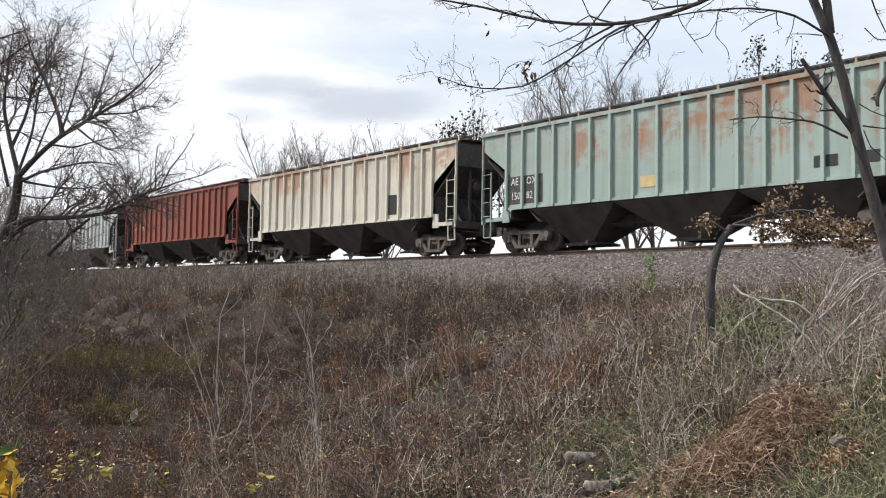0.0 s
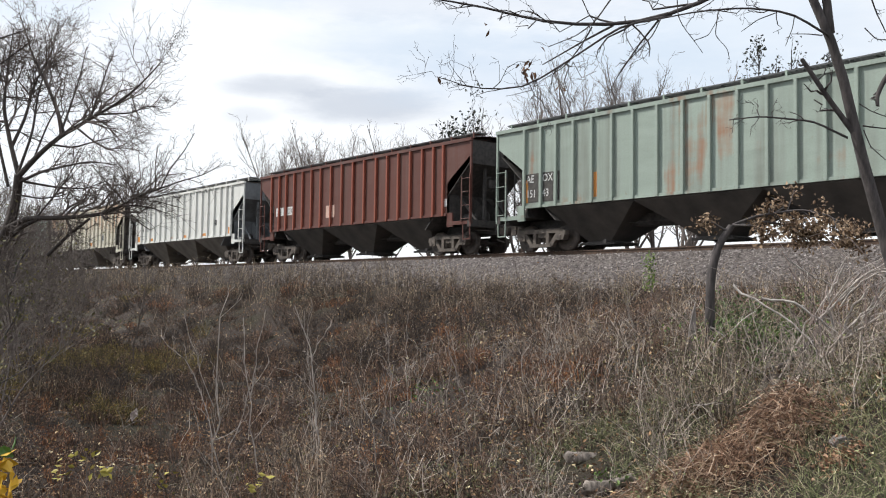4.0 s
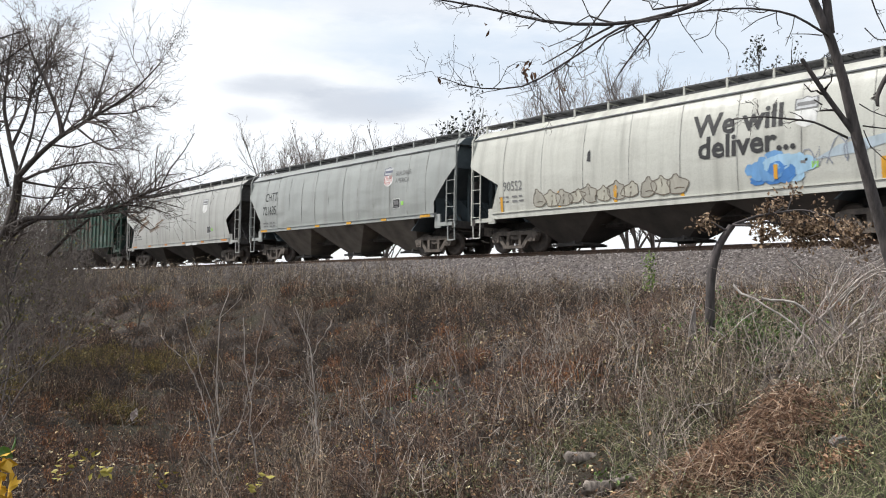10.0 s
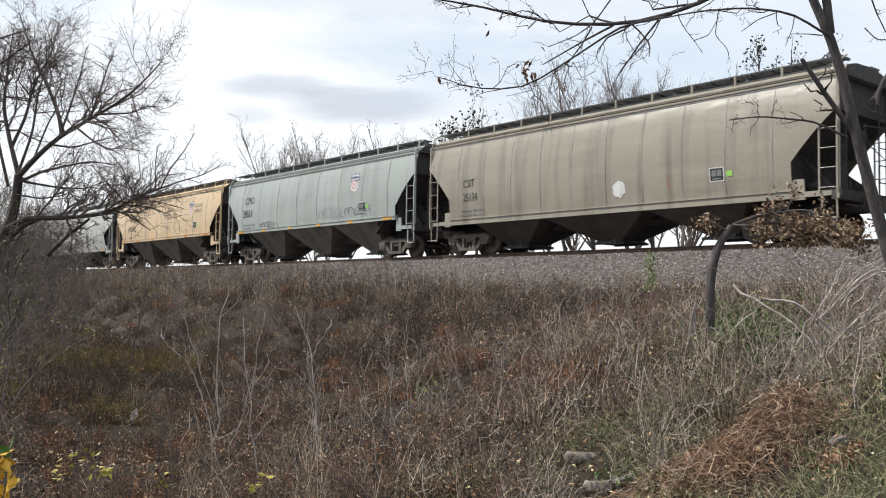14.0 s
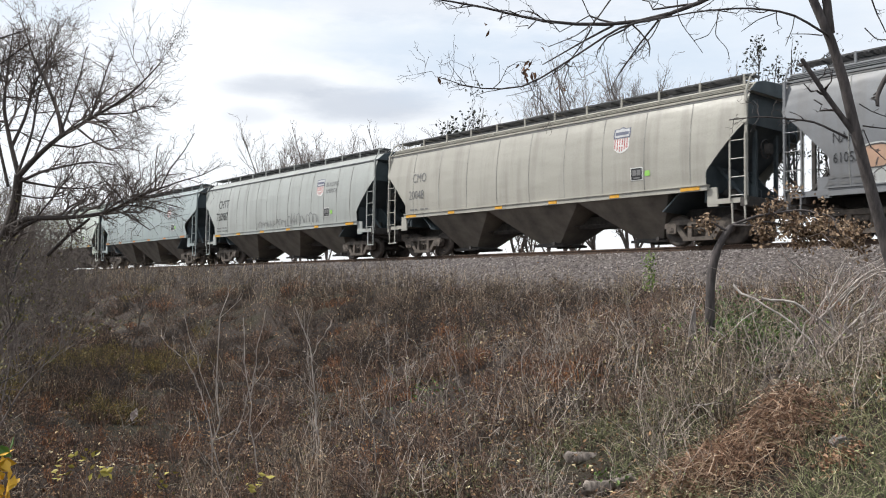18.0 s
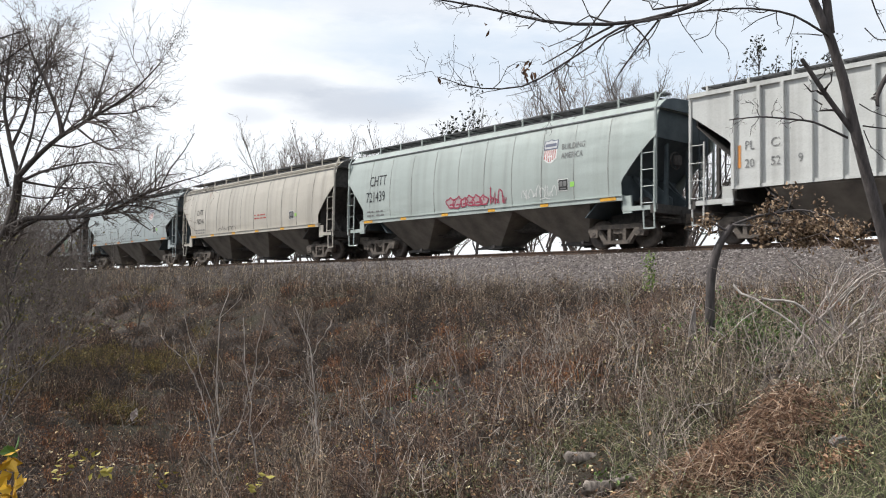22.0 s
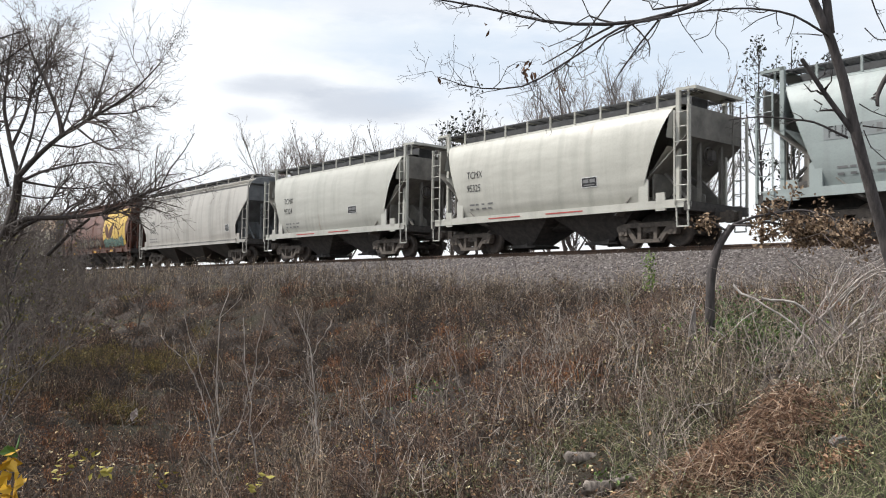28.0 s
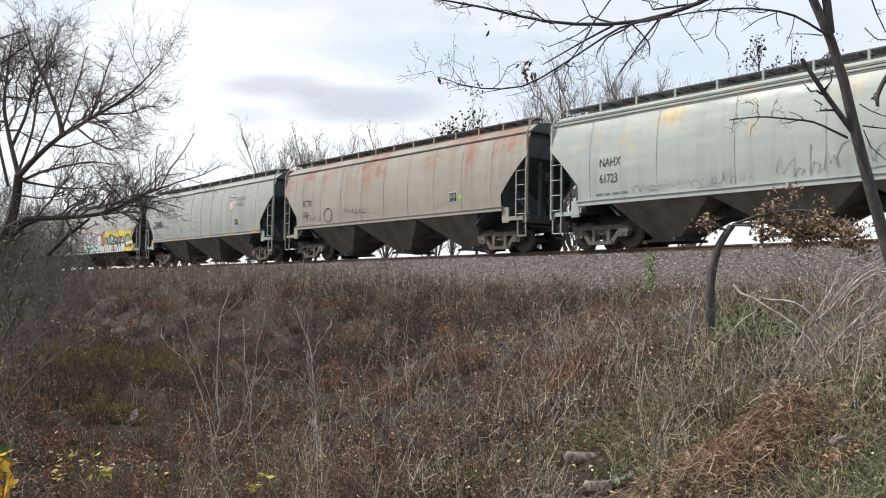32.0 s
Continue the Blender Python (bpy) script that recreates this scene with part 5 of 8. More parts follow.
def graffiti_grey(car, hl):
    T = SMOOTH_P
    og, gr = plain("orange_spray", (0.36, 0.175, 0.095)), plain("green_spray", (0.155, 0.225, 0.17))
    sk, wt, cr = plain("sky_spray", (0.34, 0.42, 0.47)), plain("white_spray", (0.55, 0.56, 0.54)), plain("salmon_spray", (0.52, 0.33, 0.23))
    am, br = plain("amber_spray", (0.38, 0.24, 0.10)), plain("brick_spray", (0.31, 0.15, 0.10))
    line = plain("dark_spray_line", (0.07, 0.06, 0.06))
    for k in range(6):   # pale blue lower halves, then the peach letters over them
        patch(car, T, [(2.25 + 0.58 * k, 1.32), (2.7 + 0.58 * k, 1.28), (2.78 + 0.58 * k, 1.8), (2.2 + 0.58 * k, 1.8)], sk if k % 2 else wt, hl, 0.012, "spray_shape")
    bubble(car, T, 2.15, 5.75, 1.62, 2.34, (cr, wt, cr), line, hl, 3, 6, 0.015, 0.03, 0.0, wt)
    scrawl(car, T, 2.3, 5.7, 1.32, 1.7, line, hl, 44, 9, 0.04)
    strokes(car, T, [[(2.1, 1.3), (3.4, 1.27), (4.6, 1.28), (5.85, 1.3), (5.85, 1.7)]], 0.04, wt, hl, 0.02, "spray_outline")
    bubble(car, T, 6.15, 9.5, 1.42, 2.05, (og, br, og, am), og, hl, 5, 7, 0.013, 0.04, 0.25)
    patch(car, T, [(6.2, 1.3), (9.4, 1.29), (9.2, 1.5), (6.4, 1.56)], am, hl, 0.012, "spray_shape")
    for x in (6.95, 7.35, 8.95):
        blob(car, T, x, 1.72, 0.1, 0.17, wt, hl, int(x * 10), 0.024)
    patch(car, T, [(10.44, 2.36), (10.5, 2.44), (12.58, 2.34), (12.6, 1.34), (11.1, 1.34)], gr, hl, 0.012, "spray_shape")
    patch(car, T, [(10.9, 2.1), (11.2, 2.2), (11.5, 1.95), (11.45, 1.6), (11.65, 1.36), (10.7, 1.34)], og, hl, 0.015, "spray_shape")
    blob(car, T, 11.25, 1.55, 0.2, 0.2, br, hl, 8, 0.018)
    wye = [(9.54, 2.14), (9.82, 2.31), (10.32, 1.9), (10.85, 2.24), (11.06, 2.0), (10.66, 1.7), (10.66, 1.3), (10.12, 1.3), (10.15, 1.72)]
    patch(car, T, wye, sk, hl, 0.02, "spray_shape")
    head = [(12.22, 1.81), (13.25, 2.34), (13.42, 2.2), (13.38, 1.95), (12.98, 1.82), (13.48, 1.62), (13.46, 1.44), (13.26, 1.3)]
    patch(car, T, head, wt, hl, 0.02, "spray_shape")
    patch(car, T, [(12.75, 1.86), (13.1, 1.98), (13.62, 1.86), (13.6, 1.74), (12.95, 1.72)], plain("grey_spray_wedge", (0.30, 0.29, 0.27)), hl, 0.026, "spray_shape")
    strokes(car, T, [wye + wye[:1], head + head[:1]], 0.03, br, hl, 0.03, "spray_outline")
    blob(car, T, 13.4, 1.52, 0.12, 0.09, plain("lime_spray", (0.25, 0.62, 0.12)), hl, 6, 0.034)


def graffiti_bright(car, hl):
    """Two pieces side by side that run down over the sill."""
    T = SMOOTH_P
    wt, og = plain("bright_white_spray", (0.74, 0.76, 0.76), 0.5, 0.12), plain("bright_orange_spray", (0.58, 0.13, 0.04))
    ye, te = plain("bright_yellow_spray", (0.74, 0.56, 0.06)), plain("teal_spray", (0.05, 0.29, 0.27))
    rd, gy = plain("dark_red_spray", (0.24, 0.075, 0.045)), plain("silver_spray", (0.50, 0.51, 0.53))
    low = [(1.56, 1.0), (1.56, 1.28), (1.56, 1.6)]
    r = random.Random(5)
    glow = [(4.56, 1.5), (4.5, 1.9)] + [(4.75 + 0.42 * k, 2.36 + 0.2 * math.sin(0.6 + k * 0.31) + r.uniform(-0.08, 0.1)) for k in range(11)] + [(9.2, 2.3), (9.3, 1.7), (9.2, 1.5)]
    patch(car, T, glow, rd, hl, 0.010, "spray_shape")
    patch(car, T, [(4.5, 1.4), (4.55, 1.95), (4.85, 2.3), (5.15, 2.1), (5.1, 1.4)], og, hl, 0.012, "spray_shape")
    patch(car, T, [(8.35, 1.6), (8.5, 2.4), (8.95, 2.5), (9.2, 2.15), (9.15, 1.6)], og, hl, 0.012, "spray_shape")
    bubble(car, T, 4.85, 8.7, 1.55, 2.56, (gy, wt, gy), BLACK, hl, 11, 5, 0.016, 0.05, 0.0, wt)
    patch(car, T, [(4.75, 1.28), (9.1, 1.28), (9.2, 1.5), (8.2, 1.66), (6.4, 1.6), (5.0, 1.7)], wt, hl, 0.027, "spray_shape")
    patch(car, low, rect(4.72, 9.2, 1.07, 1.3), wt, hl, 0.05, "spray_shape")
    for k in range(46):
        x, z = r.uniform(4.85, 8.5), r.uniform(1.12, 1.55)
        q = [(x + 0.14 * math.cos(a * 0.9 + k) * r.uniform(0.6, 1.2), z + 0.075 * math.sin(a * 0.9 + k)) for a in range(7)]
        patch(car, low if z < 1.29 else T, q, te, hl, 0.056 if z < 1.29 else 0.034, "spray_spot")
    blob(car, low, 8.8, 1.2, 0.25, 0.08, ye, hl, 12, 0.058)
    # the second piece: pointed black and silver letters on yellow flames
    flame = [(9.2, 1.3), (9.25, 2.2)]
    for k in range(13):
        flame += [(9.4 + 0.4 * k, 2.16 + r.uniform(-0.06, 0.08)), (9.6 + 0.4 * k, 2.4 + r.uniform(-0.08, 0.14))]
    patch(car, T, flame + [(14.55, 2.0), (14.5, 1.5), (14.8, 1.28)], ye, hl, 0.011, "spray_shape")
    patch(car, low, rect(9.25, 14.75, 1.07, 1.3), ye, hl, 0.05, "spray_shape")
    bubble(car, T, 9.45, 13.1, 1.55, 2.2, (gy, gy, wt), BLACK, hl, 13, 6, 0.016, 0.1, 0.35)
    patch(car, T, [(9.3, 1.28), (13.2, 1.28), (13.1, 1.62), (11.4, 1.52), (9.5, 1.66)], wt, hl, 0.027, "spray_shape")
    patch(car, low, rect(9.3, 13.2, 1.07, 1.3), wt, hl, 0.053, "spray_shape")
    for k, tall in enumerate((1, 1, 0, 1, 0, 1, 1, 0)):
        x = 9.5 + 0.46 * k
        strokes(car, low, [[(x, 1.1), (x + 0.08, 1.3)]], 0.13, BLACK, hl, 0.06, "spray_bar")
        if tall:
            strokes(car, T, [[(x + 0.08, 1.3), (x + 0.16, 1.48), (x + 0.3, 1.56)]], 0.11, BLACK, hl, 0.034, "spray_bar")
    blob(car, low, 11.2, 1.2, 0.16, 0.07, og, hl, 15, 0.064)
    ring = [(13.87 + 0.56 * math.cos(a * 0.35), 1.7 + 0.46 * math.sin(a * 0.35)) for a in range(19)]
    patch(car, T, ring[:18], plain("sage_spray", (0.33, 0.42, 0.33)), hl, 0.018, "spray_shape")
    patch(car, T, [(13.5, 1.45), (14.7, 1.58), (14.7, 1.76), (13.5, 1.66)], wt, hl, 0.03, "spray_shape")
    patch(car, T, [(13.75, 1.4), (14.2, 1.4), (14.35, 1.55), (13.7, 1.52)], og, hl, 0.033, "spray_shape")
    blob(car, T, 14.05, 1.88, 0.16, 0.13, plain("leaf_green_spray", (0.20, 0.50, 0.10)), hl, 7, 0.024)
    strokes(car, T, [ring], 0.1, BLACK, hl, 0.028, "spray_outline")
    patch(car, low, rect(1.35, 2.15, 1.1, 1.25), YELLOW, hl, 0.06)


def wheat_car():
    c, hl = (142.4 + 157.0) / 2, 7.3
    # the pale dirt_col here paints the gloss highlights as upright streaks
    m = paint("paint", (0.15, 0.062, 0.041), 0.75, 0.75, 0.4, 31, (0.045, 0.020, 0.014), (0.22, 0.135, 0.10), top=True)
    T = TANK_P
    brn = rusty("brown_end_steel", (0.05, 0.023, 0.017), (0.11, 0.05, 0.034), scale=1.5)
    car = place(tank_car(c, hl, m, "glossy maroon rounded hopper car with yellow wheat emblem and graffiti", brn, m, 3, True, brn), c)
    letters(car, T, "NDYX", 0.6, 2.75, 0.36, WHITEL, hl, 0.8)
    letters(car, T, "814490", 0.55, 2.2, 0.36, WHITEL, hl, 0.8)
    yel = paint("wheat_yellow_paint", (0.70, 0.47, 0.10), 0.0, 0.2, 0.4, 40)
    brown = plain("wheat_brown", (0.12, 0.05, 0.03))
    patch(car, T, [(9.5, 2.0), (9.45, 2.8), (9.6, 3.5), (9.9, 3.95), (14.05, 4.0), (13.8, 3.4), (13.7, 2.6), (13.75, 1.5), (10.2, 1.5)], yel, hl, 0.026, "emblem_panel", "yellow emblem panel")

    def leaf(x, z, dx, dz, fat):
        """A pointed leaf from (x, z) to (x + dx, z + dz)."""
        L = math.hypot(dx, dz)
        nx, nz = -dz / L * fat, dx / L * fat
        up = [(x + dx * t + nx * math.sin(math.pi * t ** 0.8), z + dz * t + nz * math.sin(math.pi * t ** 0.8)) for t in (0, 0.15, 0.3, 0.45, 0.6, 0.75, 0.9, 1)]
        dn = [(x + dx * t - nx * math.sin(math.pi * t ** 0.8), z + dz * t - nz * math.sin(math.pi * t ** 0.8)) for t in (0.9, 0.75, 0.6, 0.45, 0.3, 0.15)]
        return up + dn

    for cx, solid in ((10.7, True), (12.55, False)):
        outl = [[(cx, 1.6), (cx, 3.0)]]
        for k in range(1 if solid else 2):
            z = (2.0 if solid else 1.85) + 0.72 * k
            for s in (-1, 1):
                q = leaf(cx + s * 0.03, z, s * 0.80, 1.12, 0.30)
                if solid:
                    patch(car, T, q, brown, hl, 0.034, "emblem_leaf")
                else:
                    outl.append(q + [q[0]])
        for k in range(4):
            x = cx - 0.55 + 0.36 * k
            outl.append([(x, 3.2 + 0.12 * abs(k - 1.5)), (x + 0.1, 3.55), (x + 0.22, 3.9)])
        strokes(car, T, outl, 0.055, brown, hl, 0.034, "emblem_line")
    tan, gm, tn2 = plain("tan_grey_spray", (0.24, 0.20, 0.15)), plain("sea_green_spray", (0.15, 0.25, 0.21)), plain("dusty_brown_spray", (0.17, 0.10, 0.065))
    bubble(car, T, 4.4, 9.3, 1.42, 2.2, (tan, tn2, tan), BLACK, hl, 21, 11, 0.03, 0.05, 0.3)
    bubble(car, T, 9.6, 13.3, 1.42, 2.12, (gm, plain("pale_sea_green_spray", (0.20, 0.31, 0.26))), plain("dark_green_spray", (0.09, 0.16, 0.13)), hl, 22, 9, 0.04, 0.035, 0.2)
    blob(car, T, 3.9, 1.65, 0.22, 0.26, tan, hl, 9, 0.03)
    low = [(1.54, 1.0), (1.54, 1.4)]
    for x in (3.0, 7.6, 10.9):
        patch(car, low, rect(x, x + 0.5, 1.1, 1.23), YELLOW, hl, 0.03)


build_train()


# ---- the ground: ballasted bank, hollow in front of it, rise towards the near side ----
FWD, RIGHT = Vector((-math.cos(YAW), math.sin(YAW), 0)), Vector((math.sin(YAW), math.cos(YAW), 0))


def ground_z(x, y):
    x, y = np.asarray(x, float), np.asarray(y, float)
    ay = np.abs(y)
    top = np.where(ay < 2.3, -0.27, np.where(ay < 4.1, -0.27 - (ay - 2.3) * 0.49, -1.15 - (ay - 4.1) * 0.5))
    near = -2.49 + 0.2 * (np.clip(x, -60, 8) + 3.7) + 0.35 * (np.clip(y, -45, 3) + 16.7)
    near = -1.95 - np.log1p(np.exp(-(near + 1.95) * 4)) / 4
    near = -3.75 + np.log1p(np.exp((near + 3.75) * 4)) / 4
    low = np.where(y < 0, near, -2.6)
    k = 5.0
    z = np.log(np.exp(k * np.clip(top, -8, 2)) + np.exp(k * low)) / k
    lump = 0.17 * np.sin(x * 1.1 + y * 0.7) * np.sin(y * 0.9 - x * 0.4) + 0.06 * np.sin(x * 2.9 - y * 2.1)
    return z + np.where(ay > 4.3, np.clip((ay - 4.3) / 2, 0, 1) * lump, 0)


def gz(x, y):
    return float(ground_z(x, y))


def spread(a, b, step):
    return list(np.arange(a, b, step))


def build_ground():
    xs = np.array([-3000, -1500, -700, -450, -300, -220, -170, -140] + spread(-120, 22, 0.45) + [25, 32, 45, 70, 110, 180, 300, 500, 900, 1800, 3000])
    ys = np.array([-3000, -1500, -700, -300, -140, -80, -55, -42, -35] + spread(-30, -2, 0.35) + spread(-2, 9, 0.6) + [11, 15, 22, 35, 60, 120, 300, 800, 1800, 3000])
    X, Y = np.meshgrid(xs, ys)
    Z = ground_z(X, Y)
    v = np.stack([X.ravel(), Y.ravel(), Z.ravel()], 1)
    nx, ny = len(xs), len(ys)
    i, j = np.meshgrid(np.arange(nx - 1), np.arange(ny - 1))
    a = (j * nx + i).ravel()
    f = np.stack([a, a + 1, a + nx + 1, a + nx], 1)
    me = mesh_of("ground", v, f, True)
    k = Nodes("leafy_brown_earth", 0.95)
    p = k.coords()
    big, mid, fine = k.noise(p, 0.45, 5, 0.6), k.noise(p, 5.0, 6, 0.7), k.noise(p, 38, 4, 0.65)
    earth = k.ramp(mid, [(0.3, (0.014, 0.009, 0.007)), (0.55, (0.035, 0.023, 0.017)), (0.75, (0.065, 0.043, 0.03))])
    litter = k.ramp(fine, [(0.35, (0.016, 0.010, 0.007)), (0.6, (0.05, 0.031, 0.02)), (0.75, (0.11, 0.078, 0.055))])
    col = k.mix(0.5, earth, litter)
    col = k.mix(k.ramp(big, [(0.52, 0.0), (0.7, 0.45)]), col, (0.05, 0.06, 0.02))
    k.bump(k.math("ADD", mid, k.math("MULTIPLY", fine, 0.4)), 0.12, 0.9)
    ob = hang("ground", me, k.done(col))
    tagged(ob, "brown weedy ground with leaf litter and low banks", "ground", kind="structure")


build_ground()


def stone_mat(name, stops, rough):
    k = Nodes(name, rough)
    c = k.ramp(k.n("NewGeometry").outputs["Random Per Island"], stops)
    return k.done(k.mix(darker_west(k), c, (0.05, 0.042, 0.036)))


def darker_west(k):
    """Mask that turns the ballast dark brown along the western stretch, ragged by noise."""
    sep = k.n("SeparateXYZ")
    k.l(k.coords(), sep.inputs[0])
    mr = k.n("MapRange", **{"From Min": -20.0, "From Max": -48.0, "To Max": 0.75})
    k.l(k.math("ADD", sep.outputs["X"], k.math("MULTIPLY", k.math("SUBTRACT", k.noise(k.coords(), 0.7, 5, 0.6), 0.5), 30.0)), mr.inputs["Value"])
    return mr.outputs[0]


def build_track():
    track = tagged(new("railway_track"), "single railway track with rusty rails on ballast", "railway track", kind="structure")
    head = [(-0.035, 0.0), (0.035, 0.0), (0.036, -0.035), (0.01, -0.05), (0.009, -0.14), (0.075, -0.165), (0.075, -0.18), (-0.075, -0.18), (-0.075, -0.165), (-0.009, -0.14), (-0.01, -0.05), (-0.036, -0.035)]
    for s in (-1, 1):
        n = len(head)
        v = [(x, s * 0.7525 + a, b) for x in (-900.0, 900.0) for a, b in head]
        f = [(i, (i + 1) % n, n + (i + 1) % n, n + i) for i in range(1, n)]
        me = mesh_of("rail", v, f + [tuple(range(n)), tuple(range(2 * n - 1, n - 1, -1))])
        r = hang("rail", me, RAIL, track, "rusty steel rail")
        hang("rail_head", mesh_of("rail_head", [(x, s * 0.7525 + a, 0.002) for x in (-900, 900) for a in (-0.034, 0.034)], [(0, 1, 3, 2)]), RAILTOP, r, "polished running surface")
    tie = Bits().box(-0.115, 0.115, -1.3, 1.3, -0.36, -0.185).mesh("tie")
    for i in range(280):
        hang("tie", tie, TIMBER, track, "", pose(-135 + i * 0.52, 0.02 * math.sin(i * 7.1), 0, 0, 0, 0.8 * math.sin(i * 3.3)))
    # ballast: a bed of broken stone and the loose stones on its shoulder
    rng = np.random.default_rng(4)
    n = 60000
    x = -6 - 85 * rng.random(n) ** 1.7
    y = np.where(rng.random(n) < 0.86, -0.95 - (3.25 + 0.7 * np.clip((x + 26) / 8, 0, 1)) * rng.random(n) ** 0.9, rng.uniform(0.9, 2.4, n))
    far = np.clip((-x - 10) / 60, 0, 1)
    size = rng.uniform(0.018, 0.044, n) * (1 + 0.9 * far)
    z = ground_z(x, y) + size * 0.35
    base = np.array([(1, 0, 0), (0, 1, 0), (-1, 0, 0), (0, -1, 0), (0, 0, 1), (0, 0, -1)], float)
    V = base[None] * rng.uniform(0.65, 1.35, (n, 6, 1)) + rng.uniform(-0.25, 0.25, (n, 6, 3))
    V = V * size[:, None, None] + np.stack([x, y, z], 1)[:, None]
    F = np.array([(0, 1, 4), (1, 2, 4), (2, 3, 4), (3, 0, 4), (1, 0, 5), (2, 1, 5), (3, 2, 5), (0, 3, 5)])
    FF = (F[None] + (np.arange(n) * 6)[:, None, None]).reshape(-1, 3)
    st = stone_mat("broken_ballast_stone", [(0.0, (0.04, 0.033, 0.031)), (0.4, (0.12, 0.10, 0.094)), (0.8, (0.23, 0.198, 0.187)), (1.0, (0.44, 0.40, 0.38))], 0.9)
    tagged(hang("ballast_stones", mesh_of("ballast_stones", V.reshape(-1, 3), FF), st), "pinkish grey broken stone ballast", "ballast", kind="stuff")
    # the bed under them
    xs = np.concatenate([[-900, -500, -250, -160], np.arange(-120, 12, 0.3), [20, 60, 200, 900]])
    ys = np.concatenate([np.arange(-5.2, 4.5, 0.16)])
    X, Y = np.meshgrid(xs, ys)
    edge = np.clip((3.95 + 0.7 * np.clip((X + 26) / 8, 0, 1) * (Y < 0) + 0.35 * np.sin(X * 1.7) * np.sin(X * 0.63 + 1) + 0.25 * np.sin(X * 4.1) - np.abs(Y)) / 0.4, -2.0, 1)
    Z = ground_z(X, Y) + 0.035 * edge + 0.022 * (rng.random(X.shape) - 0.5)
    nx, ny = len(xs), len(ys)
    i, j = np.meshgrid(np.arange(nx - 1), np.arange(ny - 1))
    a = (j * nx + i).ravel()
    k = Nodes("ballast_bed_stone", 0.95)
    vo = k.n("TexVoronoi", Scale=17.0)
    k.l(k.coords(), vo.inputs["Vector"])
    col = k.ramp(vo.outputs["Color"], [(0.1, (0.035, 0.029, 0.027)), (0.5, (0.10, 0.084, 0.079)), (0.9, (0.22, 0.193, 0.184))])
    k.bump(vo.outputs["Distance"], 0.06, 1.0)
    col = k.mix(darker_west(k), col, (0.040, 0.033, 0.028))
    col = k.mix(k.math("MULTIPLY", k.ramp(k.noise(k.coords(), 0.5, 4), [(0.4, 0.0), (0.7, 1.0)]), 0.5), col, (0.10, 0.08, 0.065))
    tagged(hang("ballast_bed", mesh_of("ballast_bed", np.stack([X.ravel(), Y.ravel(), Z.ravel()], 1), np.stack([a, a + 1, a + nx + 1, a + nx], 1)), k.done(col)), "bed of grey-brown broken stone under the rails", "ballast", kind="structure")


build_track()


# ---- plants: stems, leaves and trees as real geometry ----
def tubes(P, R, sides=3):
    """Tapered tubes along many polylines at once: P (n, k, 3), R (n, k)."""
    n, k, _ = P.shape
    T = P[:, -1] - P[:, 0]
    T /= np.linalg.norm(T, axis=1, keepdims=True) + 1e-9
    ref = np.where(np.abs(T[:, 2:3]) > 0.8, np.array([[1.0, 0, 0]]), np.array([[0, 0, 1.0]]))
    A = np.cross(T, ref)
    A /= np.linalg.norm(A, axis=1, keepdims=True)
    B = np.cross(T, A)
    ang = np.arange(sides) * 2 * np.pi / sides
    ring = A[:, None] * np.cos(ang)[None, :, None] + B[:, None] * np.sin(ang)[None, :, None]
    V = P[:, :, None] + ring[:, None] * R[:, :, None, None]
    i, s = np.meshgrid(np.arange(k - 1), np.arange(sides), indexing="ij")
    a, b = i * sides + s, i * sides + (s + 1) % sides
    F = np.stack([a, b, b + sides, a + sides], -1).reshape(-1, 4)
    FF = (F[None] + (np.arange(n) * k * sides)[:, None, None]).reshape(-1, 4)
    return V.reshape(-1, 3), FF


def join(parts):
    vs, fs, o = [], [], 0
    for v, f in parts:
        vs.append(v), fs.append(f + o)
        o += len(v)
    return np.concatenate(vs), np.concatenate(fs)


def leaf_quads(C, size, rng, flat=0.0, ratio=0.55):
    """Small folded leaves at C, turned at random."""
    n = len(C)
    d = rng.normal(size=(n, 3))
    d[:, 2] *= 1 - flat
    d /= np.linalg.norm(d, axis=1, keepdims=True)
    e = np.cross(d, rng.normal(size=(n, 3)) * [1, 1, 1] + [0, 0, 2 * flat])
    e /= np.linalg.norm(e, axis=1, keepdims=True) + 1e-9
    up = np.cross(d, e)
    s = size[:, None]
    V = np.stack([C - d * s, C + e * s * ratio + up * s * 0.2, C + d * s, C - e * s * ratio + up * s * 0.2], 1)
    return V.reshape(-1, 3), (np.arange(n)[:, None] * 4 + np.array([[0, 1, 2, 3]]))


def view_spots(n, near, far, lo, hi, rng, limit=-3.7):
    """Places on the open ground before the line, denser towards the near side."""
    w = near * (far / near) ** rng.random(n)
    u = w * rng.uniform(lo, hi, n)
    x = EYE.x + w * FWD.x + u * RIGHT.x
    y = EYE.y + w * FWD.y + u * RIGHT.y
    keep = y < limit
    return x[keep], y[keep], w[keep], (u / w)[keep]


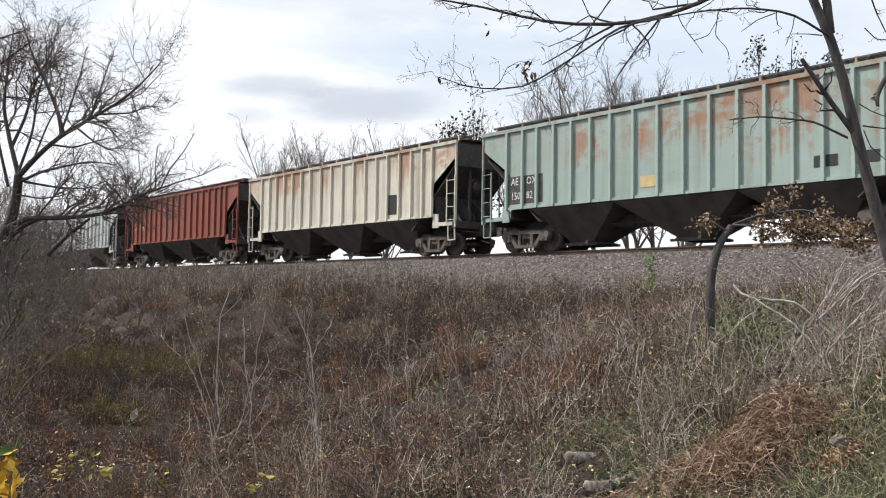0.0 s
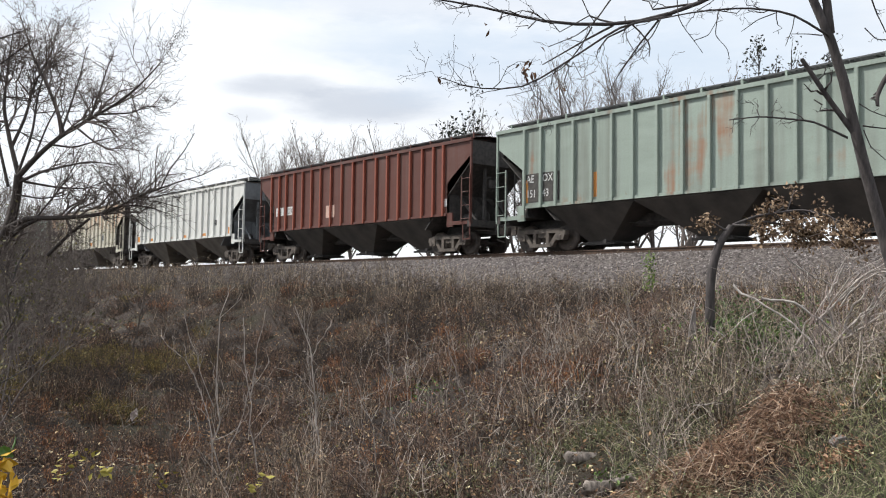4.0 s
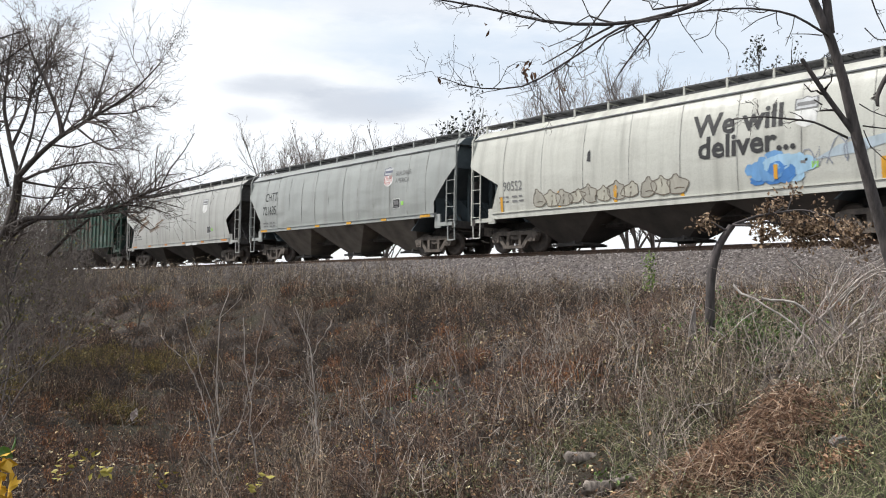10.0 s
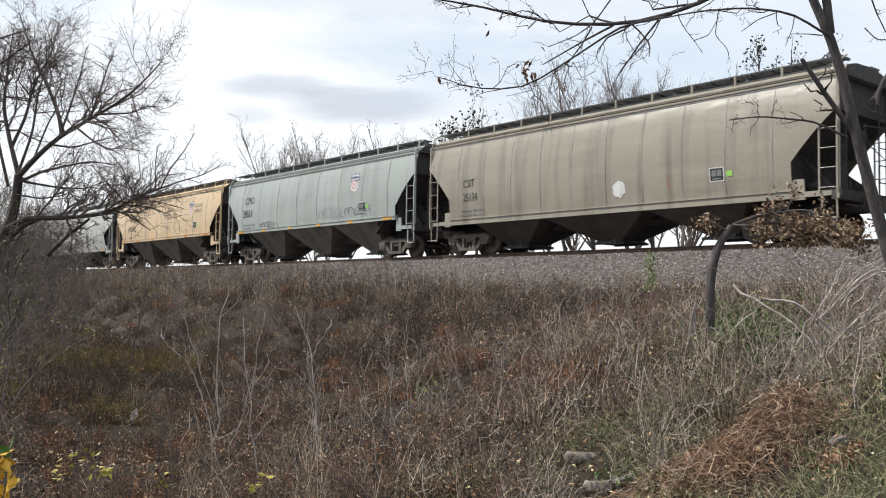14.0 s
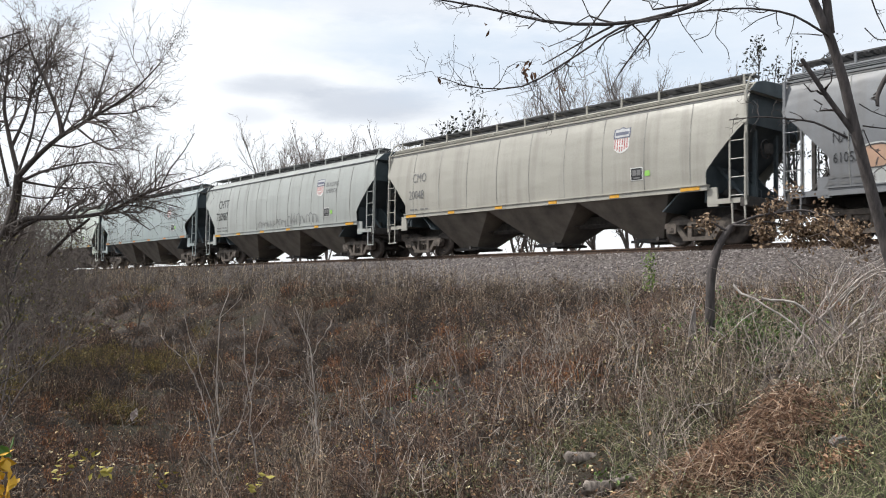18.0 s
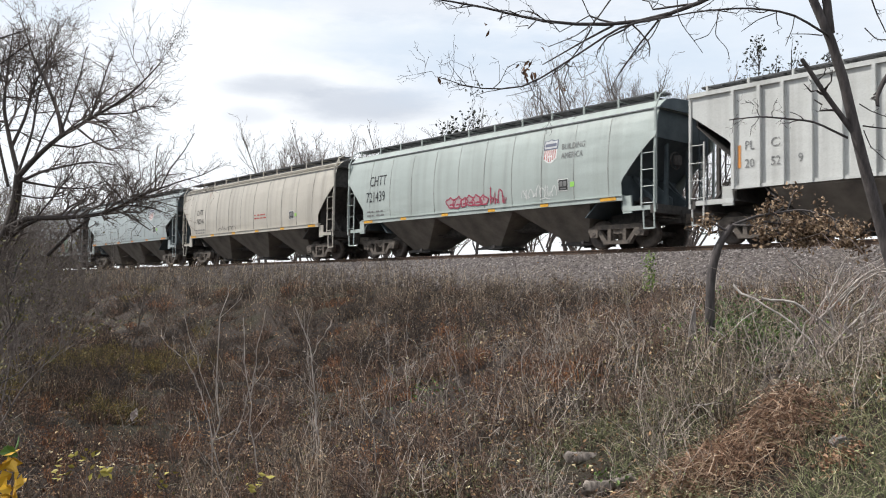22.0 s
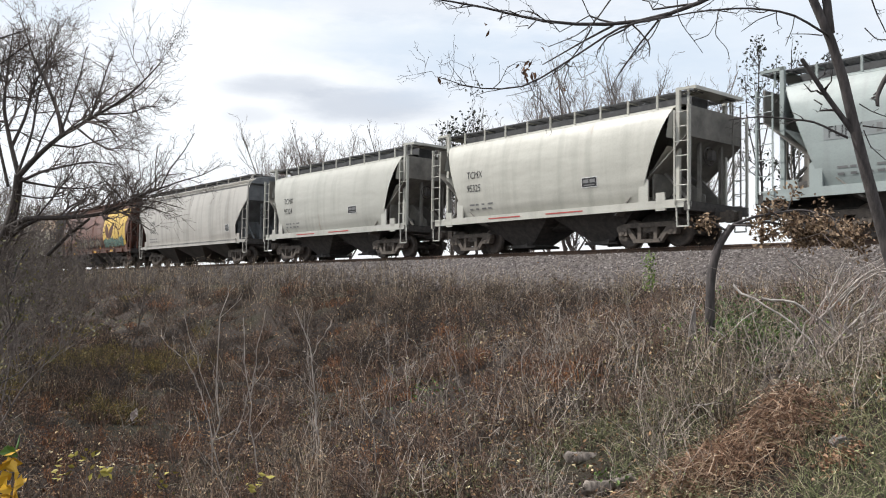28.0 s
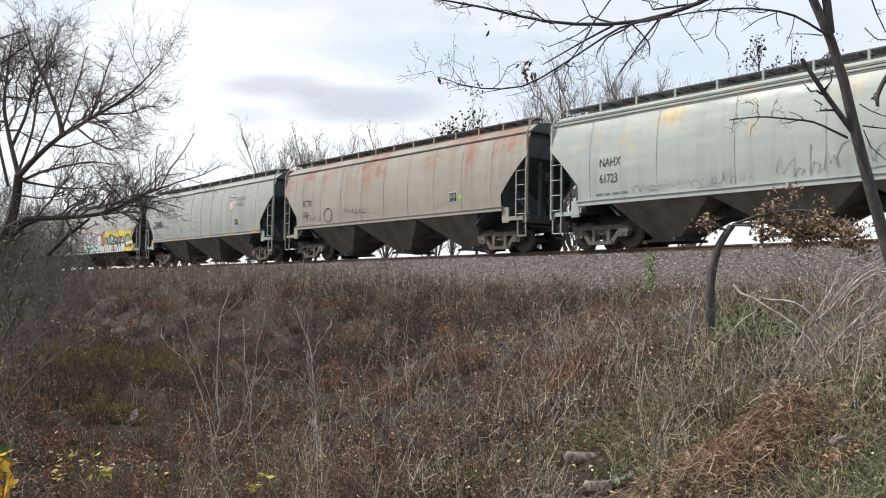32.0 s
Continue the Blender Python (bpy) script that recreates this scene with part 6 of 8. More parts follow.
def weeds(name, label, n, near, far, lo, hi, height, rad, twigs, stops, seed, limit=-4.5, bow=0.25, droop=0.0, pick=None, grow_far=0.35):
    rng = np.random.default_rng(seed)
    x, y, w, a = view_spots(n, near, far, lo, hi, rng, limit)
    if pick is not None:
        k = pick(x, y, w, a, rng)
        x, y, w, a = x[k], y[k], w[k], a[k]
    m = len(x)
    h = rng.uniform(*height, m)
    base = np.stack([x, y, ground_z(x, y) - 0.03], 1)
    lean = rng.normal(size=(m, 2)) * bow
    t = np.linspace(0, 1, 4)
    P = base[:, None] + np.zeros((m, 4, 3))
    P[:, :, :2] += (lean * h[:, None])[:, None] * (t ** 1.6)[None, :, None] + rng.normal(size=(m, 4, 2)) * 0.06 * h[:, None, None] * (t > 0)[None, :, None]
    P[:, :, 2] += h[:, None] * (t - droop * t ** 3)[None]
    thick = rng.uniform(*rad, m) * (1 + grow_far * np.clip(w / 12 - 0.6, 0, 4))
    parts = [tubes(P, thick[:, None] * np.linspace(1, 0.35, 4)[None])]
    for q in range(twigs):
        f = rng.uniform(0.3, 0.95, m)
        i = np.minimum((f * 3).astype(int), 2)
        g = (f * 3 - i)[:, None]
        s = P[np.arange(m), i] * (1 - g) + P[np.arange(m), i + 1] * g
        d = rng.normal(size=(m, 3)) * [1, 1, 0.35] + [0, 0, 0.75]
        d /= np.linalg.norm(d, axis=1, keepdims=True)
        L = h * rng.uniform(0.12, 0.4, m)
        Q = np.stack([s, s + d * L[:, None] * 0.5, s + d * L[:, None] + rng.normal(size=(m, 3)) * 0.12 * L[:, None]], 1)
        parts.append(tubes(Q, (thick * 0.62)[:, None] * np.array([[1, 0.75, 0.35]])))
    v, f = join(parts)
    ob = hang(name, mesh_of(name, v, f), island(name, stops))
    return tagged(ob, label, "weeds", kind="stuff")


def litter(name, label, n, near, far, lo, hi, size, lift, stops, seed, limit=-4.6, pick=None, flat=0.5):
    rng = np.random.default_rng(seed)
    x, y, w, a = view_spots(n, near, far, lo, hi, rng, limit)
    if pick is not None:
        k = pick(x, y, w, a, rng)
        x, y, w, a = x[k], y[k], w[k], a[k]
    C = np.stack([x, y, ground_z(x, y) + rng.random(len(x)) ** 2 * lift + 0.01], 1)
    s = rng.uniform(*size, len(x)) * (1 + 0.4 * np.clip(w / 12 - 0.6, 0, 4))
    v, f = leaf_quads(C, s, rng, flat)
    return tagged(hang(name, mesh_of(name, v, f), island(name, stops)), label, "leaves", kind="stuff")


def patchy(scale, cut, seed):
    return lambda x, y, w, a, rng: np.array([noise.noise((p * scale + seed, q * scale, 0.0)) for p, q in zip(x, y)]) > cut


def brush(name, label, clumps, per, near, far, lo, hi, radius, height, rad, stops, seed, pick=None, limit=-4.6, leafy=0, leaf_stops=None, leaf_size=(0.008, 0.02)):
    """Low bushy clumps: twigs that fan out of common roots, domed."""
    rng = np.random.default_rng(seed)
    x, y, w, a = view_spots(clumps, near, far, lo, hi, rng, limit)
    if pick is not None:
        k = pick(x, y, w, a, rng)
        x, y, w = x[k], y[k], w[k]
    m = len(x)
    grow = 1 + 0.35 * np.clip(w / 12 - 0.6, 0, 4)
    R, H = rng.uniform(*radius, m) * grow, rng.uniform(*height, m) * grow ** 0.5
    ang = rng.uniform(0, 2 * np.pi, (m, per))
    rr = np.sqrt(rng.random((m, per)))
    hx = rr * np.cos(ang) * R[:, None]
    hy = rr * np.sin(ang) * R[:, None]
    hz = np.sqrt(np.clip(1.05 - rr ** 2, 0, 1)) * H[:, None] * rng.uniform(0.45, 1.1, (m, per))
    root = np.stack([x[:, None] + hx * 0.45, y[:, None] + hy * 0.45, np.zeros((m, per))], -1).reshape(-1, 3)
    root[:, 2] = ground_z(root[:, 0], root[:, 1]) - 0.03
    tip = np.stack([x[:, None] + hx, y[:, None] + hy, ground_z(x, y)[:, None] + hz], -1).reshape(-1, 3)
    n = len(root)
    L = np.linalg.norm(tip - root, axis=1, keepdims=True)
    mid = root * 0.45 + tip * 0.55 + rng.normal(size=(n, 3)) * 0.07 * L + [0, 0, 0.05]
    r = np.repeat(rng.uniform(*rad, m) * grow, per)[:, None]
    parts = [tubes(np.stack([root, mid, tip], 1), r * np.array([[1, 0.75, 0.35]]))]
    for _ in range(2):
        d = rng.normal(size=(n, 3)) + [0, 0, 0.5]
        d /= np.linalg.norm(d, axis=1, keepdims=True)
        s = mid * 0.6 + tip * 0.4
        parts.append(tubes(np.stack([s, s + d * L * 0.16, s + d * L * rng.uniform(0.2, 0.45, (n, 1))], 1), r * np.array([[0.7, 0.5, 0.3]])))
    v, f = join(parts)
    tagged(hang(name, mesh_of(name, v, f), island(name, stops)), label, "brush", kind="stuff")
    if leafy:
        q = rng.integers(0, n, int(n * leafy))
        C = mid[q] * rng.random((len(q), 1)) + tip[q] * rng.random((len(q), 1))
        t = rng.random((len(q), 1))
        C = mid[q] * (1 - t) + tip[q] * t + rng.normal(size=(len(q), 3)) * 0.02
        v, f = leaf_quads(C, rng.uniform(*leaf_size, len(q)) * np.repeat(grow, per)[q], rng)
        tagged(hang(name + "_leaves", mesh_of(name + "_leaves", v, f), island(name + "_leaf", leaf_stops or stops)), label + " leaves", "leaves", kind="stuff")


def rim_weeds(x, y, rng, dull, grey):
    """A ragged fringe of dead stems where the ballast meets the bank."""
    n = len(x)
    h = rng.uniform(0.2, 0.85, n)
    b = np.stack([x, y, ground_z(x, y) - 0.04], 1)
    lean = rng.normal(size=(n, 3)) * 0.16 * h[:, None] * [1, 1, 0]
    up = np.zeros((n, 3))
    up[:, 2] = h
    th = rng.uniform(0.003, 0.0055, n)[:, None] * (1 + 0.5 * np.clip((-x - 12) / 25, 0, 2))[:, None]
    parts = [tubes(np.stack([b, b + up * 0.5 + lean * 0.3, b + up + lean], 1), th * np.array([[1, 0.8, 0.4]]))]
    for _ in range(4):
        t = rng.uniform(0.3, 0.95, n)[:, None]
        s = b + up * t + lean * t * t
        d = (rng.normal(size=(n, 3)) * [0.8, 0.8, 0.3] + [0, 0, 0.6]) * h[:, None] * 0.25
        parts.append(tubes(np.stack([s, s + d * 0.6, s + d], 1), th * np.array([[0.6, 0.5, 0.3]])))
    v, f = join(parts)
    tagged(hang("rim_weeds", mesh_of("rim_weeds", v, f), island("rim_weed_stem", dull)), "ragged dead weeds fringing the ballast", "weeds", kind="stuff")
    q = rng.integers(0, n, 16000)
    C = b[q] + up[q] * rng.random((16000, 1)) * 0.9 + rng.normal(size=(16000, 3)) * 0.06
    v, f = leaf_quads(C, rng.uniform(0.012, 0.03, 16000), rng)
    tagged(hang("rim_leaves", mesh_of("rim_leaves", v, f), island("rim_leaf", [(0.0, (0.03, 0.022, 0.013)), (0.6, (0.11, 0.08, 0.045)), (1.0, (0.26, 0.20, 0.11))])), "dry brown and olive leaves fringing the ballast", "leaves", kind="stuff")


def build_weeds():
    grey = [(0.0, (0.055, 0.043, 0.037)), (0.35, (0.17, 0.136, 0.114)), (0.75, (0.38, 0.318, 0.27)), (1.0, (0.64, 0.55, 0.47))]
    brown = [(0.0, (0.0288, 0.0174, 0.0126)), (0.5, (0.1020, 0.0600, 0.0420)), (0.85, (0.2400, 0.1500, 0.1056)), (1.0, (0.4560, 0.3120, 0.2280))]
    dull = [(0.0, (0.0325, 0.0240, 0.0171)), (0.55, (0.1388, 0.1020, 0.0735)), (0.85, (0.3413, 0.2625, 0.1900)), (1.0, (0.6825, 0.5400, 0.3937))]
    olive = [(0.0, (0.0350, 0.0294, 0.0112)), (0.6, (0.1400, 0.1050, 0.0308)), (1.0, (0.3780, 0.2800, 0.0840))]
    rust = [(0.0, (0.0374, 0.0152, 0.0076)), (0.5, (0.1644, 0.0621, 0.0253)), (0.9, (0.3588, 0.1518, 0.0569)), (1.0, (0.6578, 0.3312, 0.1391))]
    mixed = [(0.0, (0.0200, 0.0117, 0.0063)), (0.4, (0.0918, 0.0485, 0.0253)), (0.72, (0.2173, 0.1207, 0.0633)), (0.93, (0.4508, 0.2794, 0.1460)), (1.0, (0.8500, 0.7510, 0.4680))]
    green = [(0.0, (0.034, 0.042, 0.016)), (0.5, (0.12, 0.14, 0.055)), (0.8, (0.28, 0.29, 0.14)), (1.0, (0.56, 0.53, 0.32))]
    straw = [(0.0, (0.12, 0.09, 0.06)), (0.6, (0.34, 0.27, 0.18)), (1.0, (0.66, 0.57, 0.41))]
    c = bank_spot(0.335, 6.1)
    keep = [(0.161, 7.5, 0.032, 1.0), (0.197, 6.85, 0.036, 0.9), (0.085, 8.8, 0.014, 1.3), (-0.352, 14.0, 0.012, 2.0)]   # room before the log, the rotten branch and the plastic

    def clear(x, y):
        w = (x - EYE.x) * FWD.x + (y - EYE.y) * FWD.y
        a = ((x - EYE.x) * RIGHT.x + (y - EYE.y) * RIGHT.y) / w
        ok = (x - c.x) ** 2 + (y - c.y) ** 2 > 0.14
        for a0, w0, da, dw in keep:
            ok &= ~((np.abs(a - a0) < da) & (w < w0 + 0.1) & (w > w0 - dw))
        return ok

    left = lambda x, y, w, a, r: ((a < np.where(w < 8.0, 0.02, 0.20) + 0.12 * r.random(len(a))) | (w > 9.5 + r.random(len(a)))) & clear(x, y)
    both = lambda f: (lambda x, y, w, a, r: left(x, y, w, a, r) & f(x, y, w, a, r))
    mid = lambda x, y, w, a, r: clear(x, y) & (r.random(len(a)) < np.clip((a + 0.38) / 0.45, 0.12, 1.0)) & (patchy(0.9, -0.12, 1.0)(x, y, w, a, r) | (r.random(len(a)) < 0.3))
    west = lambda x, y, w, a, r: (a < -0.17 + 0.1 * r.random(len(a))) & (w > 12)
    # dark tangle below, then patches of leafy brush, then the standing stems
    brush("brown_brush", "dark reddish brown tangled brush on the bank", 1300, 44, 6.6, 70, -0.6, 0.5, (0.15, 0.42), (0.12, 0.42), (0.0024, 0.0045), brown, 12, left, leafy=1.3, leaf_stops=mixed)
    # far_brush has its own darker stops: the tree's shade is in the colour
    brush("far_brush", "brown brush on the far part of the bank, coloured dark for tree shade", 800, 34, 17, 60, -0.58, 0.3, (0.25, 0.6), (0.2, 0.6), (0.0026, 0.0045), [(0.0, (0.012, 0.008, 0.006)), (0.6, (0.036, 0.022, 0.016)), (1.0, (0.12, 0.08, 0.055))], 52, leafy=2.0, leaf_stops=[(0.0, (0.012, 0.008, 0.005)), (0.5, (0.05, 0.028, 0.016)), (0.85, (0.11, 0.07, 0.035)), (1.0, (0.30, 0.21, 0.12))])
    brush("rust_brush", "rust-orange leaved brush in patches", 520, 34, 6.6, 45, -0.6, 0.5, (0.14, 0.36), (0.14, 0.4), (0.0024, 0.0042), rust, 26, both(lambda x, y, w, a, r: patchy(0.6, 0.05, 12.0)(x, y, w, a, r) | ((x + 12.2) ** 2 + (y + 18.4) ** 2 < 1.7)), leafy=2.0, leaf_stops=rust)
    brush("dull_brush", "dull grey-brown brush on the bank", 420, 40, 6.6, 75, -0.6, 0.56, (0.2, 0.45), (0.25, 0.7), (0.0024, 0.0045), dull, 22, both(patchy(0.5, -0.05, 5.0)), leafy=0.5, leaf_stops=mixed)
    brush("olive_brush", "olive yellow-leaved brush in the hollow", 1100, 40, 9, 60, -0.6, -0.2, (0.18, 0.45), (0.2, 0.6), (0.0026, 0.0045), olive, 23, lambda x, y, w, a, r: west(x, y, w, a, r) & ((((x + 26) / 5) ** 2 + ((y + 14) / 2.6) ** 2 < 0.4 + 0.8 * r.random(len(x))) | patchy(0.5, 0.42, 3.0)(x, y, w, a, r)), leafy=2.4, leaf_stops=[(0.0, (0.03, 0.026, 0.007)), (0.55, (0.12, 0.085, 0.018)), (0.85, (0.22, 0.16, 0.035)), (1.0, (0.40, 0.30, 0.07))])
    brush("green_brush", "green leaved weeds scattered in the brush", 130, 26, 7, 40, -0.5, 0.45, (0.1, 0.25), (0.15, 0.5), (0.0022, 0.004), dull, 29, both(patchy(0.7, 0.22, 21.0)), leafy=2.2, leaf_stops=[(0.0, (0.03, 0.035, 0.01)), (0.6, (0.12, 0.12, 0.03)), (1.0, (0.30, 0.27, 0.08))])
    brush("far_side_scrub", "bare brown scrub on the far side of the line", 260, 26, 24, 95, -0.5, 0.56, (0.3, 0.6), (1.1, 2.0), (0.004, 0.007), brown, 55, lambda x, y, w, a, r: y > 4.8, limit=8.5, leafy=0.5, leaf_stops=mixed)
    weeds("dry_weed_stems", "grey dead weed stems standing on the bank", 4200, 6.4, 48, -0.56, 0.5, (0.22, 0.68), (0.0027, 0.0050), 4, grey, 11, pick=mid, bow=0.28)
    weeds("pale_weed_stems", "tall pale bleached stalks above the brush", 110, 7, 30, -0.4, 0.45, (0.5, 1.15), (0.003, 0.005), 5, [(0.0, (0.22, 0.19, 0.165)), (1.0, (0.46, 0.41, 0.36))], 31, pick=mid, limit=-6, bow=0.2)
    weeds("dark_weed_stems", "dark brown dead stalks in the brush", 1700, 6.6, 40, -0.56, 0.5, (0.25, 0.7), (0.003, 0.0055), 4, [(0.0, (0.012, 0.009, 0.008)), (1.0, (0.06, 0.04, 0.032))], 41, pick=left, bow=0.3)
    rng = np.random.default_rng(91)
    n = 5200
    x = -6 - 80 * rng.random(n) ** 1.5
    y = -3.8 - 0.75 * np.clip((x + 26) / 8, 0, 1) - 2.3 * rng.random(n) ** 1.4 + 1.6 * np.clip((-x - 18) / 30, 0, 1) * rng.random(n)
    rim_weeds(x, y, rng, dull, grey)
    edge = lambda x, y, w, a, r: (y > -7.5) & ((y < -3.7 - 0.75 * np.clip((x + 26) / 8, 0, 1)) | ((x < -26) & (y < -3.7 + 2.0 * np.clip((-x - 26) / 22, 0, 1))) | (r.random(len(x)) < 0.05))
    weeds("shoulder_weeds", "thin grey weeds along the ballast edge", 8000, 14, 90, -0.56, 0.56, (0.2, 0.75), (0.003, 0.0055), 4, dull, 13, -2.0, pick=edge)
    litter("shoulder_litter", "dead leaves and dirt along the ballast edge", 26000, 14, 90, -0.56, 0.56, (0.014, 0.034), 0.4, mixed, 33, -2.0, pick=lambda x, y, w, a, r: edge(x, y + 0.25, w, a, r))
    litter("fallen_leaves", "brown fallen leaves under the weeds", 60000, 5.6, 70, -0.58, 0.58, (0.012, 0.03), 0.14, mixed, 14)
    litter("pale_leaf_litter", "pale dry leaves and bits of straw on the near bank", 2800, 5.2, 11, 0.0, 0.58, (0.008, 0.018), 0.2, straw, 34, flat=0.5)
    litter("clinging_leaves", "small dry brown leaves clinging to the weeds", 46000, 6.2, 45, -0.58, 0.56, (0.007, 0.019), 0.5, mixed, 71, pick=left)
    litter("rusty_leaves", "small rust-red leaves clinging to the weeds", 22000, 6.2, 40, -0.58, 0.4, (0.007, 0.018), 0.42, rust, 72, pick=both(patchy(0.55, 0.08, 12.0)))
    litter("olive_leaves", "small olive and yellow leaves in the weeds", 16000, 6.2, 40, -0.58, 0.5, (0.007, 0.018), 0.5, [(0.0, (0.03, 0.032, 0.009)), (0.6, (0.13, 0.12, 0.03)), (1.0, (0.36, 0.31, 0.09))], 73, pick=both(patchy(0.6, 0.12, 21.0)))
    right = lambda x, y, w, a, r: ((a > 0.15 + 0.2 * r.random(len(a))) | ((w < 8.2) & (a > 0.09 + 0.10 * r.random(len(a))))) & (w < 12.5) & clear(x, y)
    grass = lambda x, y, w, a, r: right(x, y, w, a, r) & (patchy(1.1, -0.25, 6.0)(x, y, w, a, r))
    weeds("grass", "green grass mixed with straw on the rise", 15000, 4.4, 13, 0.02, 0.6, (0.08, 0.28), (0.0018, 0.0032), 0, green, 16, bow=0.55, droop=0.3, pick=grass)
    litter("green_weed_leaves", "small green leaves among the grass", 15000, 4.6, 13, 0.04, 0.6, (0.006, 0.016), 0.26, green, 17, pick=lambda x, y, w, a, r: grass(x, y, w, a, r) & patchy(0.9, -0.05, 9.0)(x, y, w, a, r))
    weeds("straw_grass", "pale dry straw between the green", 3000, 4.6, 12, 0.08, 0.6, (0.08, 0.30), (0.0014, 0.0026), 2, straw, 18, bow=0.6, droop=0.35, pick=lambda x, y, w, a, r: clear(x, y) & (a > 0.1 + 0.15 * r.random(len(a))))
    hollow = lambda x, y, w, a, r: clear(x, y) & (a < 0.2 + 0.1 * r.random(len(a))) & (patchy(1.3, -0.12, 14.0)(x, y, w, a, r) | (r.random(len(a)) < 0.25))
    weeds("hollow_grass", "short olive grass at the foot of the brush", 7000, 5.0, 8.2, -0.06, 0.3, (0.07, 0.26), (0.0016, 0.003), 0, green, 19, bow=0.6, droop=0.3, pick=hollow)
    litter("hollow_leaves", "small olive and green leaves at the foot of the brush", 11000, 5.0, 8.4, -0.08, 0.3, (0.006, 0.016), 0.24, green, 20, pick=hollow)
    weeds("hollow_straw", "short tan dead grass at the foot of the brush", 4200, 5.2, 8.6, -0.14, 0.26, (0.06, 0.24), (0.0016, 0.003), 2, [(0.0, (0.09, 0.07, 0.05)), (0.6, (0.26, 0.205, 0.145)), (1.0, (0.52, 0.44, 0.33))], 24, bow=0.5, droop=0.3, pick=lambda x, y, w, a, r: clear(x, y))
    weeds("rise_stems", "grey twiggy stems standing in the grass", 1000, 5.6, 13, 0.06, 0.58, (0.2, 0.6), (0.0022, 0.0040), 4, grey, 46, bow=0.4, pick=lambda x, y, w, a, r: clear(x, y))
    brush("bank_scrub", "grey scrub with some green leaves on the rise", 70, 50, 6.6, 11, 0.24, 0.58, (0.18, 0.4), (0.2, 0.55), (0.0024, 0.0042), dull, 35, lambda x, y, w, a, r: (x - c.x) ** 2 + (y - c.y) ** 2 > 0.9, leafy=1.6, leaf_stops=green)
    brush("green_thicket", "green leaved thicket behind the leaning tree", 34, 46, 8.2, 12.5, 0.31, 0.42, (0.2, 0.45), (0.25, 0.62), (0.0024, 0.0042), dull, 37, leafy=4.0, leaf_stops=[(0.0, (0.025, 0.05, 0.014)), (0.6, (0.085, 0.145, 0.04)), (1.0, (0.23, 0.30, 0.10))], leaf_size=(0.014, 0.03))


def bank_spot(a, w):
    """A place w metres ahead and a * w to the side of the standpoint, on the ground."""
    p = EYE + FWD * w + RIGHT * (a * w)
    return Vector((p.x, p.y, gz(p.x, p.y)))


build_weeds()


# ---- trees ----
def smooth_line(pts, n):
    p = np.array(pts, float)
    d = np.concatenate([[0], np.cumsum(np.linalg.norm(np.diff(p, axis=0), axis=1))])
    t = np.linspace(0, d[-1], n)
    q = np.stack([np.interp(t, d, p[:, i]) for i in range(3)], 1)
    q[1:-1] = q[1:-1] * 0.6 + 0.2 * (q[:-2] + q[2:])
    return q, d[-1]


def sprout(lines, rng, per_m, ratio, up, spread_, wob, kmin=1, rmin=0.0022, start=0.25):
    """Side shoots along lines [(points, r0, r1)]; returns the new lines."""
    made = []
    for p, r0, r1 in lines:
        p = np.asarray(p, float)
        L = np.linalg.norm(np.diff(p, axis=0), axis=1).sum()
        for _ in range(max(kmin, rng.poisson(L * per_m))):
            f = rng.uniform(start, 1.0)
            i = min(int(f * (len(p) - 1)), len(p) - 2)
            s = p[i] + (p[i + 1] - p[i]) * (f * (len(p) - 1) - i)
            t = p[i + 1] - p[i]
            t = t / (np.linalg.norm(t) + 1e-9)
            d = t + rng.normal(size=3) * spread_ + [0, 0, up]
            d /= np.linalg.norm(d)
            l = L * ratio * rng.uniform(0.45, 1.2) * (1.15 - 0.55 * f)
            k = np.linspace(0, 1, 5)[:, None]
            q = s + d * l * k + rng.normal(size=(5, 3)) * wob * l * k + np.array([0, 0, up * 0.25 * l]) * k ** 2
            a = max((r0 + (r1 - r0) * f) * 0.62, rmin)
            made.append((q, a, max(a * 0.35, rmin * 0.7)))
    return made


def wood(lines, sides, k=5):
    P = np.stack([smooth_line(p, k)[0] if len(p) != k else p for p, _, _ in lines])
    R = np.stack([np.linspace(a, b, k) for _, a, b in lines])
    return tubes(P, R, sides)


def tree(name, label, trunks, specs, seed, mat, leaves=None, category="tree", where=None, bare=0, rmin=0.0022, apart=45, twigmat=None):
    """A tree: trunk and main limbs from trunks [(points, r0, r1)]; specs: shoots of each order. The first bare limbs carry none."""
    rng = np.random.default_rng(seed)
    root = tagged(new(name), label, category)
    if where is not None:
        root.matrix_basis = where
    for i, t in enumerate(trunks):
        v, f = wood([t], 9, 14)
        hang("trunk" if i == 0 else "limb", mesh_of("limb", v, f, True), mat, root)
    lines = trunks[bare:]
    for j, (per_m, ratio, up, sp, wob) in enumerate(specs):
        lines = sprout(lines, rng, per_m, ratio, up, sp, wob, start=0.3 if j == 0 else 0.15, rmin=rmin)
        if not lines:
            break
        if len(lines) <= apart:
            for ln in lines:
                v, f = wood([ln], 5)
                hang("branch", mesh_of("branch", v, f), mat, root)
        else:
            v, f = wood(lines, 4 if j == 0 else 3)
            hang("twig_mass", mesh_of("twig_mass", v, f), twigmat or mat, root)["kind"] = "stuff"
    if leaves:
        n, size, lmat, lname = leaves
        tips = np.array([p[rng.integers(2, len(p))] for p, _, _ in lines])
        C = tips[rng.integers(0, len(tips), n)] + rng.normal(size=(n, 3)) * size * 1.7
        v, f = leaf_quads(C, rng.uniform(0.6, 1.2, n) * size, rng)
